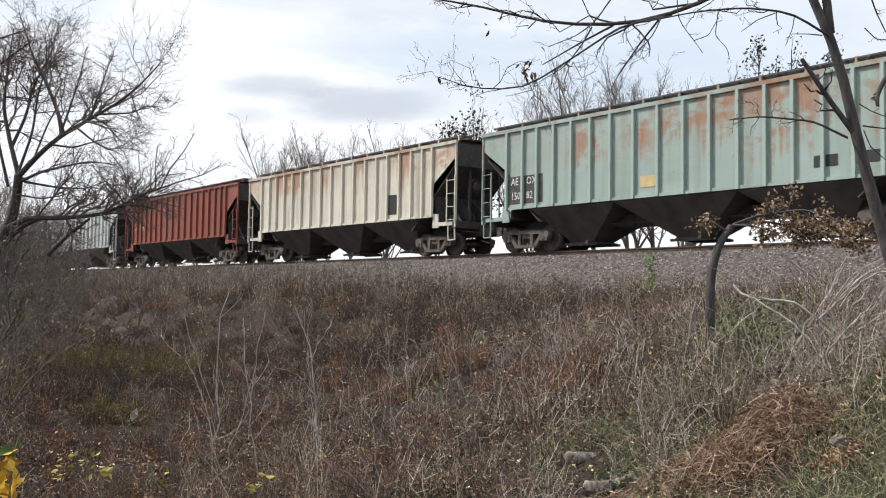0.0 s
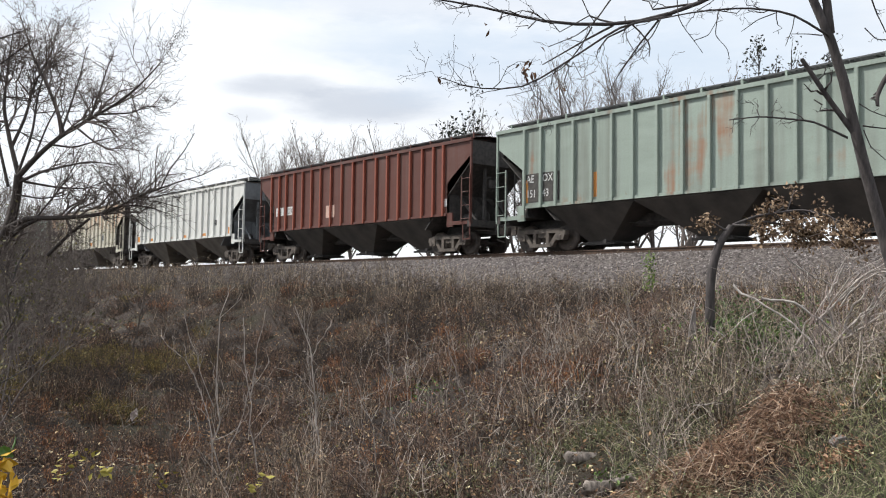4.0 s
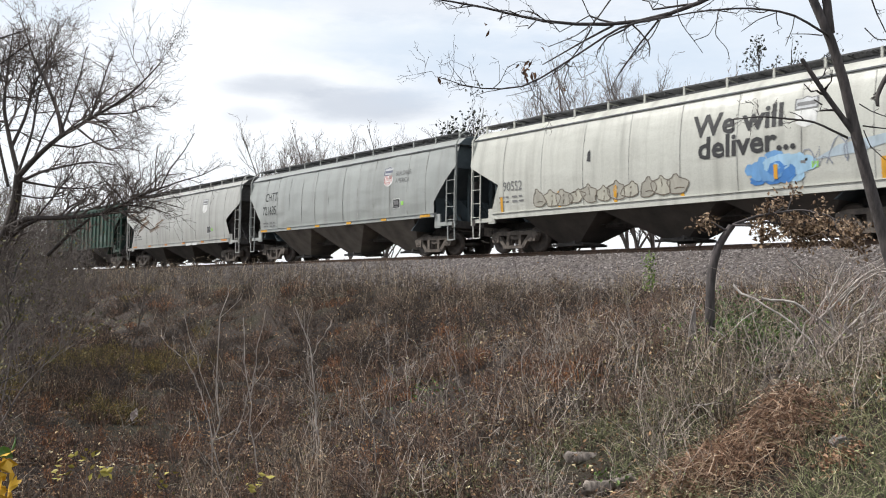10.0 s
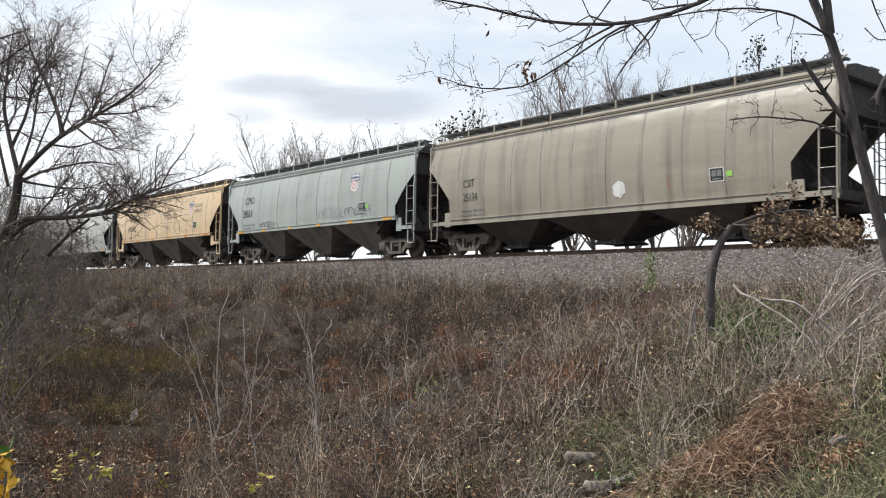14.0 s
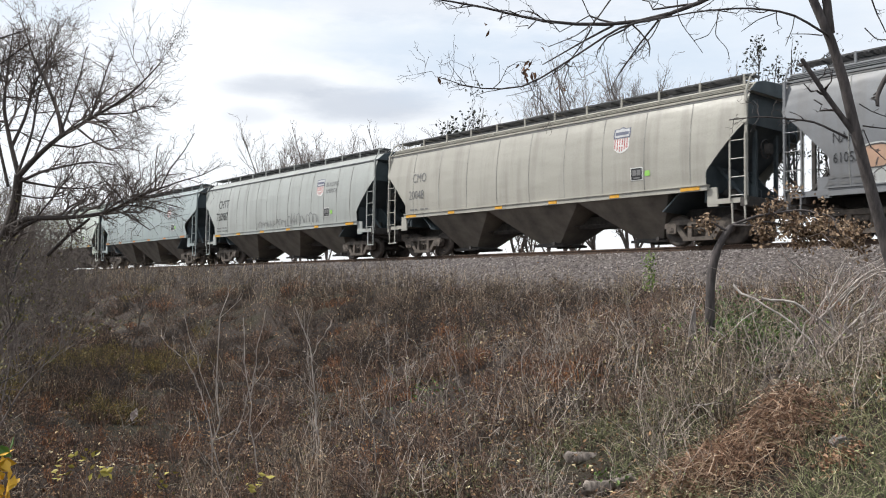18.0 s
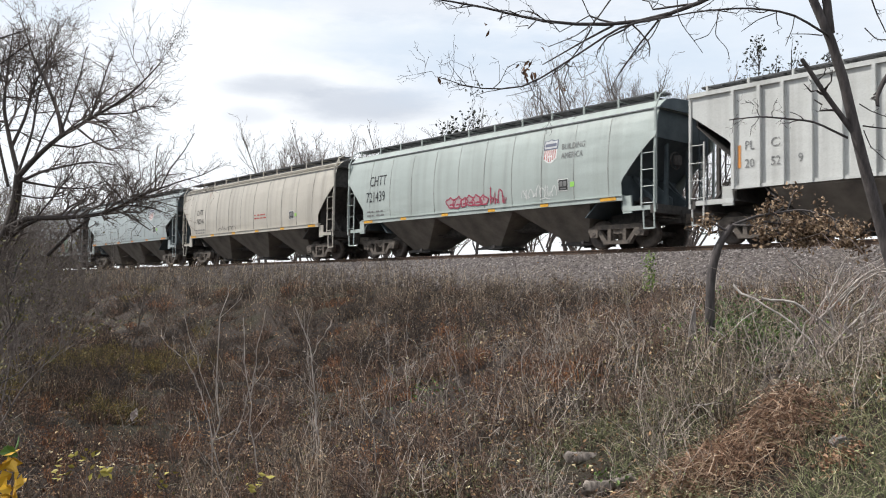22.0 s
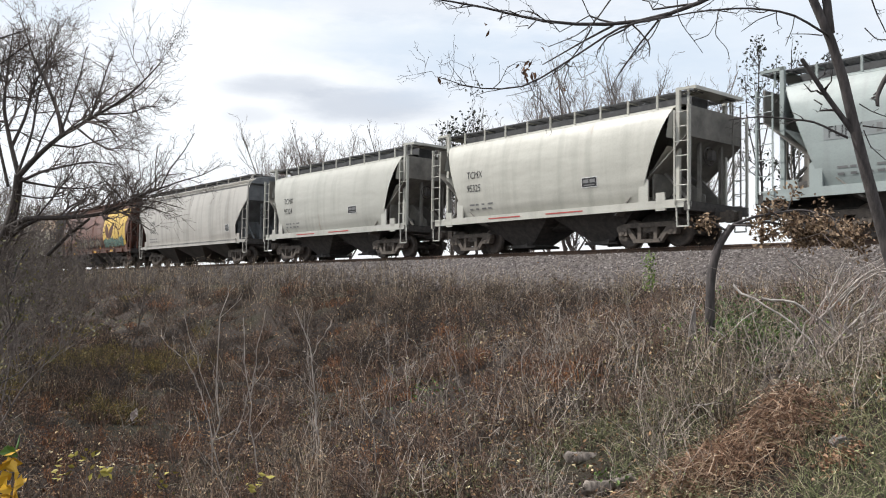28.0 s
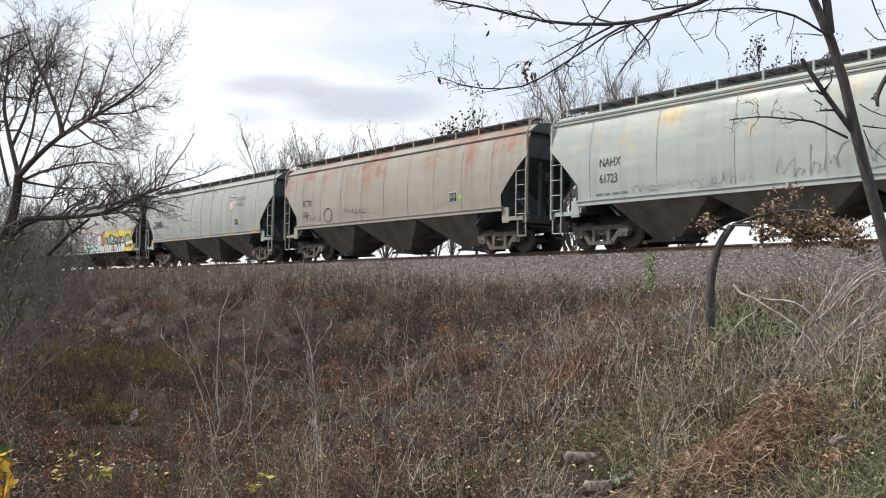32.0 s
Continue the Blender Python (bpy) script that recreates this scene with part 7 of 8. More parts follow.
        hang("leaf_mass", mesh_of("leaf_mass", v, f), lmat, root, lname)["kind"] = "stuff"
    return root


BARK_D = bark("dark_grey_bark", (0.035, 0.03, 0.03), (0.10, 0.086, 0.082))
BARK_B = bark("brown_bark", (0.045, 0.036, 0.031), (0.14, 0.113, 0.098))
BARK_K = bark("dark_brown_bark", (0.026, 0.021, 0.018), (0.085, 0.067, 0.058))
TWIG_K = bark("dark_brown_twig_bark", (0.075, 0.06, 0.053), (0.18, 0.147, 0.13))
# cane grey brightened in its colour for the sun on it
CANEWOOD = bark("sunlit_grey_cane", (0.24, 0.21, 0.19), (0.54, 0.48, 0.43))
BARK_L = bark("pale_grey_bark", (0.14, 0.12, 0.11), (0.33, 0.29, 0.265))
SAPWOOD = bark("pale_sapling_bark", (0.20, 0.172, 0.155), (0.50, 0.44, 0.39))
PALEWOOD = bark("bleached_grey_wood", (0.26, 0.23, 0.21), (0.58, 0.53, 0.48))
TWIG_G = bark("greyish_twig_bark", (0.12, 0.10, 0.09), (0.24, 0.20, 0.18))
DEADLEAF = island("curled_brown_leaf", [(0.0, (0.07, 0.035, 0.022)), (0.6, (0.17, 0.085, 0.045)), (1.0, (0.30, 0.17, 0.09))], 0.7)
TWIG_B = bark("brown_twig_bark", (0.10, 0.082, 0.072), (0.24, 0.20, 0.175))
TANLEAF = island("dry_tan_leaf", [(0.0, (0.08, 0.046, 0.027)), (0.5, (0.22, 0.14, 0.083)), (1.0, (0.46, 0.33, 0.21))], 0.75)
OLIVELEAF = island("olive_leaf", [(0.0, (0.05, 0.055, 0.018)), (0.7, (0.14, 0.12, 0.035)), (1.0, (0.26, 0.21, 0.06))], 0.7)
DARKLEAF = island("dark_evergreen_leaf", [(0.0, (0.012, 0.016, 0.010)), (1.0, (0.045, 0.05, 0.03))], 0.7)


def build_near_trees():
    # the tree whose limbs hang over the near side
    T = [(-2.64, -15.58, -2.6), (-2.79, -15.85, -1.62), (-2.89, -16.02, -0.95), (-2.99, -16.2, -0.28), (-3.04, -16.3, 0.22), (-3.09, -16.37, 0.47), (-3.2, -16.53, 0.82), (-3.3, -16.6, 1.3)]
    over = [(-3.15, -16.5, 1.1), (-3.53, -16.94, 0.82), (-3.67, -17.09, 0.7), (-3.94, -17.41, 0.54), (-4.21, -17.73, 0.5), (-4.48, -18.05, 0.53), (-4.75, -18.38, 0.64), (-5.03, -18.72, 0.7)]
    sub1 = [(-3.84, -17.28, 0.59), (-4.02, -17.64, 0.48), (-4.2, -17.99, 0.2), (-4.41, -18.23, -0.01), (-4.59, -18.45, -0.03), (-4.71, -18.59, 0.0), (-4.79, -18.69, 0.05)]
    sub2 = [(-3.07, -16.36, 0.43), (-3.22, -16.7, 0.59), (-3.38, -17.04, 0.59), (-3.55, -17.41, 0.52), (-3.73, -17.76, 0.41)]
    limbs = [(T, 0.057, 0.027)]
    limb = lambda r0, r1, *pts: limbs.append((list(pts), r0, r1))
    limb(0.034, 0.028, (-3.09, -16.37, 0.47), (-3.1, -16.41, 0.76), (-3.15, -16.5, 1.1))
    limbs += [(over, 0.022, 0.006), (sub1, 0.010, 0.004), (sub2, 0.010, 0.004)]
    limb(0.009, 0.004, (-4.12, -17.61, 0.51), (-4.27, -17.79, 0.38), (-4.47, -18.0, 0.21))
    limb(0.008, 0.004, (-3.9, -17.36, 0.55), (-4.0, -17.46, 0.37), (-4.12, -17.58, 0.11))
    limb(0.022, 0.016, (-2.99, -16.2, -0.28), (-3.11, -16.37, -0.01), (-3.23, -16.53, 0.28))
    limb(0.010, 0.004, (-3.03, -16.24, -0.3), (-3.19, -16.44, -0.18), (-3.44, -16.75, -0.15), (-3.59, -16.92, -0.18))
    limb(0.022, 0.015, (-2.74, -15.95, 0.35), (-2.85, -16.06, 0.11), (-2.88, -16.09, 0.01), (-2.88, -16.08, -0.06))
    limb(0.0042, 0.0023, (-3.78, -17.30, 0.71), (-3.78, -17.29, 0.57), (-3.76, -17.25, 0.49), (-3.71, -17.19, 0.39), (-3.67, -17.14, 0.30))
    limb(0.0042, 0.0023, (-3.59, -17.06, 0.61), (-3.60, -17.07, 0.51), (-3.61, -17.07, 0.43), (-3.55, -17.00, 0.33), (-3.55, -16.98, 0.26))
    limb(0.0042, 0.0023, (-3.32, -16.74, 0.60), (-3.40, -16.84, 0.55), (-3.48, -16.93, 0.46))
    limb(0.0035, 0.0023, (-3.23, -16.63, 0.58), (-3.24, -16.64, 0.49), (-3.28, -16.67, 0.36))
    limb(0.0049, 0.0023, (-3.86, -17.38, 0.56), (-3.90, -17.42, 0.43), (-3.97, -17.50, 0.31), (-4.04, -17.58, 0.21), (-4.12, -17.65, 0.01))
    limb(0.0035, 0.0023, (-4.03, -17.59, 0.56), (-4.03, -17.57, 0.40), (-4.00, -17.53, 0.32), (-3.98, -17.51, 0.28))
    limb(0.0063, 0.0023, (-4.19, -17.77, 0.48), (-4.24, -17.82, 0.35), (-4.32, -17.91, 0.19), (-4.45, -18.05, 0.07))
    limb(0.0063, 0.0030, (-4.09, -17.68, 0.68), (-4.18, -17.76, 0.51), (-4.27, -17.86, 0.41), (-4.40, -18.01, 0.33))
    limb(0.0042, 0.0030, (-4.23, -17.84, 0.69), (-4.20, -17.80, 0.58), (-4.17, -17.76, 0.51))
    limb(0.0042, 0.0023, (-3.69, -17.18, 0.61), (-3.62, -17.11, 0.67), (-3.58, -17.06, 0.73))
    limb(0.0035, 0.0023, (-3.71, -17.19, 0.39), (-3.64, -17.11, 0.43), (-3.58, -17.06, 0.57))
    limb(0.0049, 0.0023, (-3.10, -16.47, 0.44), (-3.17, -16.55, 0.45), (-3.25, -16.64, 0.45))
    limb(0.0049, 0.0030, (-2.90, -16.23, 0.50), (-2.85, -16.16, 0.42), (-2.79, -16.10, 0.41))
    limb(0.0056, 0.0037, (-2.86, -16.21, 0.72), (-2.84, -16.17, 0.61), (-2.80, -16.11, 0.47))
    limb(0.0049, 0.0030, (-2.94, -16.24, -0.06), (-2.89, -16.17, -0.11), (-2.82, -16.08, -0.15))
    limb(0.0063, 0.0037, (-2.93, -16.21, -0.22), (-2.88, -16.15, -0.23), (-2.81, -16.07, -0.24))
    limb(0.0042, 0.0030, (-2.93, -16.20, -0.25), (-2.90, -16.16, -0.37), (-2.83, -16.07, -0.47))
    big = tree("overhanging_tree", "slender dark bare tree with long overhanging limbs, a few dry leaves", limbs, [(6.0, 0.22, -0.08, 0.8, 0.17), (8.0, 0.55, 0.0, 0.7, 0.17), (8, 0.45, 0.0, 0.7, 0.15)], 3, BARK_D, None, bare=2, rmin=0.0016)
    rng = np.random.default_rng(77)
    for (x, y, z), n in (((-4.8, -18.7, 0.0), 2), ((-4.72, -18.34, 0.48), 2), ((-4.42, -18.24, 0.12), 9), ((-4.38, -18.2, 0.08), 7), ((-4.25, -18.03, 0.0), 2), ((-4.41, -18.07, 0.3), 1)):
        for _ in range(n):
            C = np.array([[x, y, z]]) + rng.normal(size=(1, 3)) * 0.02
            v, f = leaf_quads(C, np.array([0.034]), rng, 0.0, 0.4)
            hang("leaf", mesh_of("leaf", v, f), DEADLEAF, big, "curled brown leaf")
    # leaning dead tree with a clump of dry leaves
    tree("leaning_dead_tree", "small leaning dead tree with a clump of dry brown leaves", [
        ([(-5.17, -14.76, -2.45), (-5.16, -14.77, -1.69), (-5.14, -14.79, -1.28), (-5.08, -14.75, -0.96), (-4.98, -14.64, -0.75)], 0.058, 0.04),
        ([(-4.98, -14.64, -0.75), (-4.81, -14.45, -0.65), (-4.51, -14.1, -0.58), (-4.23, -14.07, -0.66), (-4.1, -14.05, -0.8)], 0.018, 0.006),
        ([(-5.02, -14.69, -0.81), (-5.11, -14.79, -0.73), (-5.17, -14.87, -0.72)], 0.014, 0.006),
        ([(-4.98, -14.64, -0.75), (-4.75, -14.67, -0.77), (-4.51, -14.54, -0.85)], 0.014, 0.005),
        ([(-4.98, -14.64, -0.75), (-4.74, -14.36, -0.71), (-4.58, -13.85, -0.78)], 0.016, 0.006),
    ], [(11, 0.4, -0.25, 0.6, 0.14), (9, 0.42, -0.2, 0.6, 0.14)], 5, BARK_D, (2500, 0.027, TANLEAF, "clump of dry brown leaves"), bare=1, twigmat=BARK_B)
    # the spreading tree on the other side
    limbs = []
    limb = lambda r0, r1, *pts: limbs.append((list(pts), r0, r1))
    limb(0.13, 0.075, (-17.95, -19.5, -3.9), (-17.54, -19.26, -2.01), (-16.87, -18.85, -0.96), (-16.40, -18.66, -0.22), (-16.12, -18.69, 0.42))
    limb(0.05, 0.008, (-16.12, -18.69, 0.42), (-15.80, -18.47, 0.78), (-15.47, -18.24, 1.07), (-15.25, -18.12, 1.18), (-14.86, -17.81, 1.42), (-14.55, -17.58, 1.61), (-14.20, -17.32, 1.92), (-13.92, -17.15, 2.23))
    limb(0.036, 0.007, (-15.50, -18.17, 1.14), (-15.69, -18.24, 1.61), (-15.93, -18.38, 2.10), (-16.18, -18.53, 2.54), (-16.36, -18.59, 2.93), (-16.56, -18.68, 3.38))
    limb(0.018, 0.006, (-14.81, -17.83, 1.41), (-14.26, -17.48, 1.40), (-13.88, -17.35, 1.48), (-13.53, -17.24, 1.42))
    limb(0.022, 0.006, (-15.65, -18.19, 1.10), (-15.81, -18.00, 1.60), (-15.95, -17.80, 2.22), (-16.12, -17.64, 2.86))
    limb(0.02, 0.006, (-14.99, -17.89, 1.38), (-15.01, -17.74, 1.87), (-15.05, -17.62, 2.28), (-15.11, -17.50, 2.59))
    limb(0.045, 0.009, (-16.12, -18.69, 0.42), (-16.38, -18.79, 1.04), (-16.63, -18.86, 1.66), (-16.75, -18.78, 2.40), (-16.85, -18.69, 3.15))
    limb(0.03, 0.007, (-16.40, -18.76, 0.93), (-16.44, -18.53, 1.52), (-16.54, -18.40, 2.13), (-16.53, -18.12, 2.73), (-16.63, -17.98, 3.36))
    limb(0.03, 0.007, (-16.10, -18.67, 0.32), (-15.66, -18.46, 0.47), (-15.22, -18.25, 0.53), (-14.72, -17.97, 0.60), (-14.24, -17.70, 0.52))
    limb(0.05, 0.017, (-16.51, -18.77, -0.47), (-16.14, -18.55, -0.29), (-15.73, -18.25, -0.30), (-15.24, -17.88, -0.28), (-14.88, -17.65, -0.24), (-14.53, -17.44, -0.09), (-14.24, -17.30, 0.06), (-13.89, -17.09, 0.16))
    limb(0.014, 0.005, (-13.89, -17.09, 0.16), (-13.72, -17.02, 0.46), (-13.49, -16.88, 0.75), (-13.32, -16.79, 1.03))
    limb(0.014, 0.005, (-13.89, -17.09, 0.16), (-13.53, -16.89, 0.27), (-13.19, -16.69, 0.35), (-12.89, -16.55, 0.48))
    limb(0.012, 0.005, (-13.94, -17.15, 0.13), (-14.03, -17.14, 0.53), (-14.08, -17.08, 0.91))
    limb(0.014, 0.005, (-14.47, -17.46, -0.10), (-14.16, -17.24, -0.13), (-13.95, -17.14, -0.18), (-13.73, -17.03, -0.26))
    limb(0.03, 0.022, (-15.84, -18.25, -0.93), (-15.45, -18.04, -0.59), (-15.06, -17.83, -0.32))
    limb(0.06, 0.03, (-16.83, -18.95, -1.11), (-16.53, -18.78, -0.74), (-16.25, -18.62, -0.47), (-15.93, -18.40, -0.31))
    limb(0.02, 0.006, (-15.98, -18.46, -0.35), (-15.91, -18.20, 0.05), (-15.87, -17.98, 0.40), (-15.79, -17.72, 0.98))
    limb(0.016, 0.006, (-14.47, -19.67, 2.17), (-13.99, -19.41, 2.25), (-13.57, -19.23, 2.30))
    limb(0.016, 0.006, (-14.48, -19.65, 1.71), (-14.16, -19.43, 1.89), (-13.87, -19.26, 2.07), (-13.67, -19.18, 2.16))
    limb(0.026, 0.006, (-16.12, -18.70, 0.48), (-16.10, -18.50, 1.19), (-16.19, -18.42, 1.86), (-16.22, -18.27, 2.47), (-16.38, -18.28, 3.03))
    limb(0.03, 0.006, (-16.46, -18.77, 0.26), (-16.78, -18.91, 1.18), (-16.94, -18.87, 2.12), (-17.06, -18.76, 2.90))
    limb(0.022, 0.006, (-16.05, -18.61, 0.32), (-15.50, -18.25, 0.21), (-14.99, -17.94, 0.17), (-14.51, -17.69, 0.31))
    limb(0.018, 0.005, (-16.15, -18.70, 0.10), (-15.75, -18.42, 0.02), (-15.36, -18.17, 0.07), (-15.05, -18.02, 0.21))
    limb(0.02, 0.006, (-15.66, -18.34, 0.95), (-15.54, -17.98, 0.92), (-15.42, -17.65, 1.06), (-15.27, -17.27, 1.19))
    limb(0.018, 0.005, (-16.05, -18.48, 0.73), (-16.06, -18.28, 1.34), (-16.04, -18.04, 1.88), (-16.16, -17.96, 2.43))
    tree("spreading_bare_tree", "broad bare tree with a dense crown of fine twigs", limbs, [(7.0, 0.40, 0.10, 0.72, 0.12), (7.5, 0.55, 0.10, 0.75, 0.14), (8.0, 0.55, 0.08, 0.8, 0.16)], 8, BARK_K, rmin=0.0027, bare=1, twigmat=TWIG_K)
    limbs = []
    limb(0.02, 0.008, (-14.34, -19.44, -2.59), (-14.19, -19.29, -2.24), (-14.06, -19.16, -1.92), (-13.98, -19.09, -1.66))
    limb(0.012, 0.004, (-13.80, -19.55, -2.95), (-13.59, -19.31, -2.77), (-13.39, -19.09, -2.61), (-13.22, -18.89, -2.47))
    limb(0.025, 0.01, (-15.36, -19.16, -1.95), (-15.18, -18.97, -1.59), (-15.11, -18.92, -1.14), (-14.98, -18.79, -0.86))
    tree("dark_bare_shrub", "dark bare shrub with leaning limbs in the shade", limbs, [(5.0, 0.45, 0.2, 0.6, 0.14), (6.0, 0.5, 0.2, 0.7, 0.14)], 81, BARK_D, (260, 0.026, OLIVELEAF, "sparse olive leaves"), "shrub", rmin=0.0032)
    # undergrowth round its foot
    for i, (a, w, h) in enumerate(((-0.53, 15.5, 3.2), (-0.505, 17.0, 3.4), (-0.47, 18.0, 2.8), (-0.515, 21.0, 4.0), (-0.485, 24.0, 3.8), (-0.44, 25.0, 2.8), (-0.50, 13.5, 2.2), (-0.52, 11.0, 1.5), (-0.47, 29.0, 4.2), (-0.43, 31.0, 3.6), (-0.505, 27.0, 4.6))):
        b = np.array(bank_spot(a, w)) - [0, 0, 0.1]
        rng = np.random.default_rng(200 + i)
        stems = [([tuple(b + rng.normal(size=3) * [0.2, 0.2, 0]), tuple(b + rng.normal(size=3) * [0.35, 0.35, 0.1] + [0, 0, h * 0.55]), tuple(b + rng.normal(size=3) * [0.6, 0.6, 0.2] + [0, 0, h])], 0.016, 0.005) for _ in range(6)]
        tree("thicket_shrub", "dense bare shrub with a few olive leaves", stems, [(3.2, 0.4, 0.3, 0.6, 0.12), (3.5, 0.5, 0.2, 0.7, 0.14), (3.5, 0.5, 0.2, 0.7, 0.14)], 210 + i, TWIG_K, (300, 0.03, OLIVELEAF, "sparse olive leaves"), "shrub", rmin=0.004, apart=0)["group"] = "shrubs in the thicket"


def far_tree(seed, h, mat, leaves=None, label="leafless grey tree beyond the line", r=0.12, dense=1.0):
    rng = np.random.default_rng(seed)
    trunk = [(0, 0, -0.6)]
    for i in range(1, 6):
        trunk.append((trunk[-1][0] + rng.normal() * 0.04 * h, trunk[-1][1] + rng.normal() * 0.04 * h, h * 0.72 * i / 5))
    limbs = [(trunk, r, r * 0.4)]
    for i in range(3):
        a = rng.uniform(0, 6.28)
        s = np.array(trunk[2 + i % 3])
        limbs.append(([tuple(s), tuple(s + [math.cos(a) * h * 0.10, math.sin(a) * h * 0.10, h * 0.16]), tuple(s + [math.cos(a) * h * 0.2, math.sin(a) * h * 0.2, h * 0.42])], r * 0.5, r * 0.16))
    return tree("far_tree", label, limbs, [(1.35 * dense, 0.42, 0.6, 0.5, 0.07), (2.3 * dense, 0.5, 0.4, 0.55, 0.09), (3.2 * dense, 0.5, 0.3, 0.6, 0.1)], seed, mat, leaves, rmin=0.0085)


def build_far_trees():
    kinds = [far_tree(31, 13.0, TWIG_G), far_tree(32, 12.0, TWIG_G), far_tree(33, 14.0, TWIG_G)]
    spots = [(-54.4, 7, 0.9), (-49.6, 6.5, 0.84), (-50.4, 9, 0.9), (-45.6, 8, 0.84), (-46.4, 11, 0.84), (-38.2, 8.5, 0.82), (-35.8, 7.5, 0.78), (-31.7, 9.5, 0.82), (-27.8, 7.5, 0.82), (-26.8, 9.2, 0.9), (-24.6, 8.2, 0.9), (-26.4, 12.5, 0.9), (-29.5, 10.5, 0.8), (-22.5, 9.8, 0.85),
             (-57.5, 8, 0.84), (-52.0, 7.5, 0.78), (-48.0, 7.2, 0.74), (-43.5, 9.5, 0.8), (-40.5, 10.5, 0.8), (-33.6, 11.0, 0.85), (-28.8, 8.6, 0.85), (-25.6, 10.4, 0.92), (-23.4, 11.6, 0.9), (-21.6, 8.4, 0.75),
             (-117, 9, 1.1), (-104, 9, 1.0), (-97, 11, 0.9), (-94, 13, 1.1), (-86, 15, 1.0), (-78, 14, 0.85), (-72, 12, 0.8), (-66, 12, 0.85), (-110, 16, 1.2)]
    for k in kinds:
        k["group"] = "bare trees beyond the line"
    for i, (x, y, s) in enumerate(spots):
        src = kinds[i % 3]
        if i < 3:
            src.scale = (s, s, s)
            src.matrix_basis = pose(x, y, gz(x, y), 0, 0, i * 77) @ Matrix.Diagonal((s, s, s, 1))
        else:
            ob = copy_thing(src, pose(x, y, gz(x, y), 0, 0, i * 77.0))
            ob.scale = (s, s, s)
    far_tree(41, 10.2, BARK_D, (900, 0.12, DARKLEAF, "dark leaves"), "dark leafy tree beyond the line", 0.09, 0.8).matrix_basis = pose(-31.5, 6.0, -1.9)
    for i, (x, y, h) in enumerate(((-19.3, 10.5, 10.9), (-18.4, 11.5, 11.0), (-17.4, 12.7, 11.0))):
        tree("far_tree", "dark thinly leaved tree beyond the line", [([(0, 0, -0.5), (0.15, 0, h * 0.4), (-0.1, 0.1, h * 0.75), (0, 0, h * 0.98)], 0.08, 0.02), ([(0, 0, h * 0.55), (0.35, 0.3, h * 0.75), (0.5, 0.5, h * 0.93)], 0.03, 0.012), ([(0, 0, h * 0.5), (-0.3, -0.4, h * 0.7), (-0.35, -0.5, h * 0.88)], 0.03, 0.012)], [(2.2, 0.12, 0.5, 0.6, 0.1), (4.0, 0.5, 0.4, 0.6, 0.12)], 42 + i, BARK_D, (430, 0.085, DARKLEAF, "dark leaves"), rmin=0.007, where=pose(x, y, -1.9))


build_near_trees()
build_far_trees()


# ---- single things on the near bank ----
def stalks(name, label, group, lines, mat, seed, per_m=7.0, ratio=0.3, up=0.35, category="sapling"):
    """Single stems with their own side twigs, each stem a thing."""
    rng = np.random.default_rng(seed)
    for pts, r0, r1 in lines:
        p = np.array(pts)
        g = gz(p[0][0], p[0][1])
        if category == "sapling" and 0 < p[0][2] - g < 0.9:
            p = np.concatenate([[[p[0][0], p[0][1], g - 0.04]], p])
        q = smooth_line(p, 9)[0]
        q[1:] += rng.normal(size=(8, 3)) * np.linalg.norm(q[-1] - q[0]) * 0.014
        ln = (q, r0, r1)
        side = sprout([ln], rng, per_m, ratio, up, 0.5, 0.1, rmin=0.0026)
        more = sprout(side, rng, 5.0, 0.5, up, 0.5, 0.1, kmin=0, rmin=0.0022)
        root = tagged(new(name), label, category, group)
        v, f = wood([ln], 7, 9)
        hang("stem", mesh_of("stem", v, f, True), mat, root)
        v, f = wood(side + more, 4)
        hang("twig_mass", mesh_of("twig_mass", v, f), mat, root)["kind"] = "stuff"


PALE_SAPLINGS = []
pale = lambda r0, r1, *pts: PALE_SAPLINGS.append((list(pts), r0, r1))
pale(0.0095, 0.0043, (-8.67, -18.35, -3.65), (-8.75, -18.50, -3.03), (-8.74, -18.53, -2.49), (-8.67, -18.49, -1.95), (-8.60, -18.44, -1.49))
pale(0.007, 0.0032, (-8.76, -18.51, -3.03), (-8.86, -18.67, -2.46), (-8.91, -18.75, -2.25), (-9.03, -18.91, -2.06))
pale(0.005, 0.0023, (-8.74, -18.51, -2.73), (-8.83, -18.66, -2.25), (-8.88, -18.74, -1.95), (-8.91, -18.80, -1.68))
pale(0.0095, 0.0043, (-8.30, -18.07, -3.60), (-8.40, -18.23, -3.06), (-8.40, -18.27, -2.53), (-8.40, -18.31, -2.08), (-8.43, -18.37, -1.73))
pale(0.006, 0.0027, (-8.40, -18.26, -2.59), (-8.38, -18.26, -2.45), (-8.31, -18.21, -2.00), (-8.27, -18.18, -1.70))
pale(0.006, 0.0027, (-8.55, -18.42, -3.04), (-8.41, -18.28, -2.59), (-8.26, -18.13, -2.26))
pale(0.011, 0.0049, (-8.17, -17.59, -3.65), (-8.14, -17.62, -2.96), (-8.13, -17.65, -2.47), (-8.15, -17.70, -2.05), (-8.21, -17.81, -1.62))
pale(0.007, 0.0032, (-8.14, -17.67, -2.24), (-8.12, -17.67, -2.11), (-8.04, -17.58, -1.94), (-7.99, -17.53, -1.80))
pale(0.005, 0.0023, (-8.15, -17.70, -2.05), (-8.22, -17.80, -1.82), (-8.25, -17.85, -1.70))
pale(0.004, 0.0018, (-8.14, -17.63, -2.85), (-8.21, -17.71, -2.76), (-8.24, -17.76, -2.74))
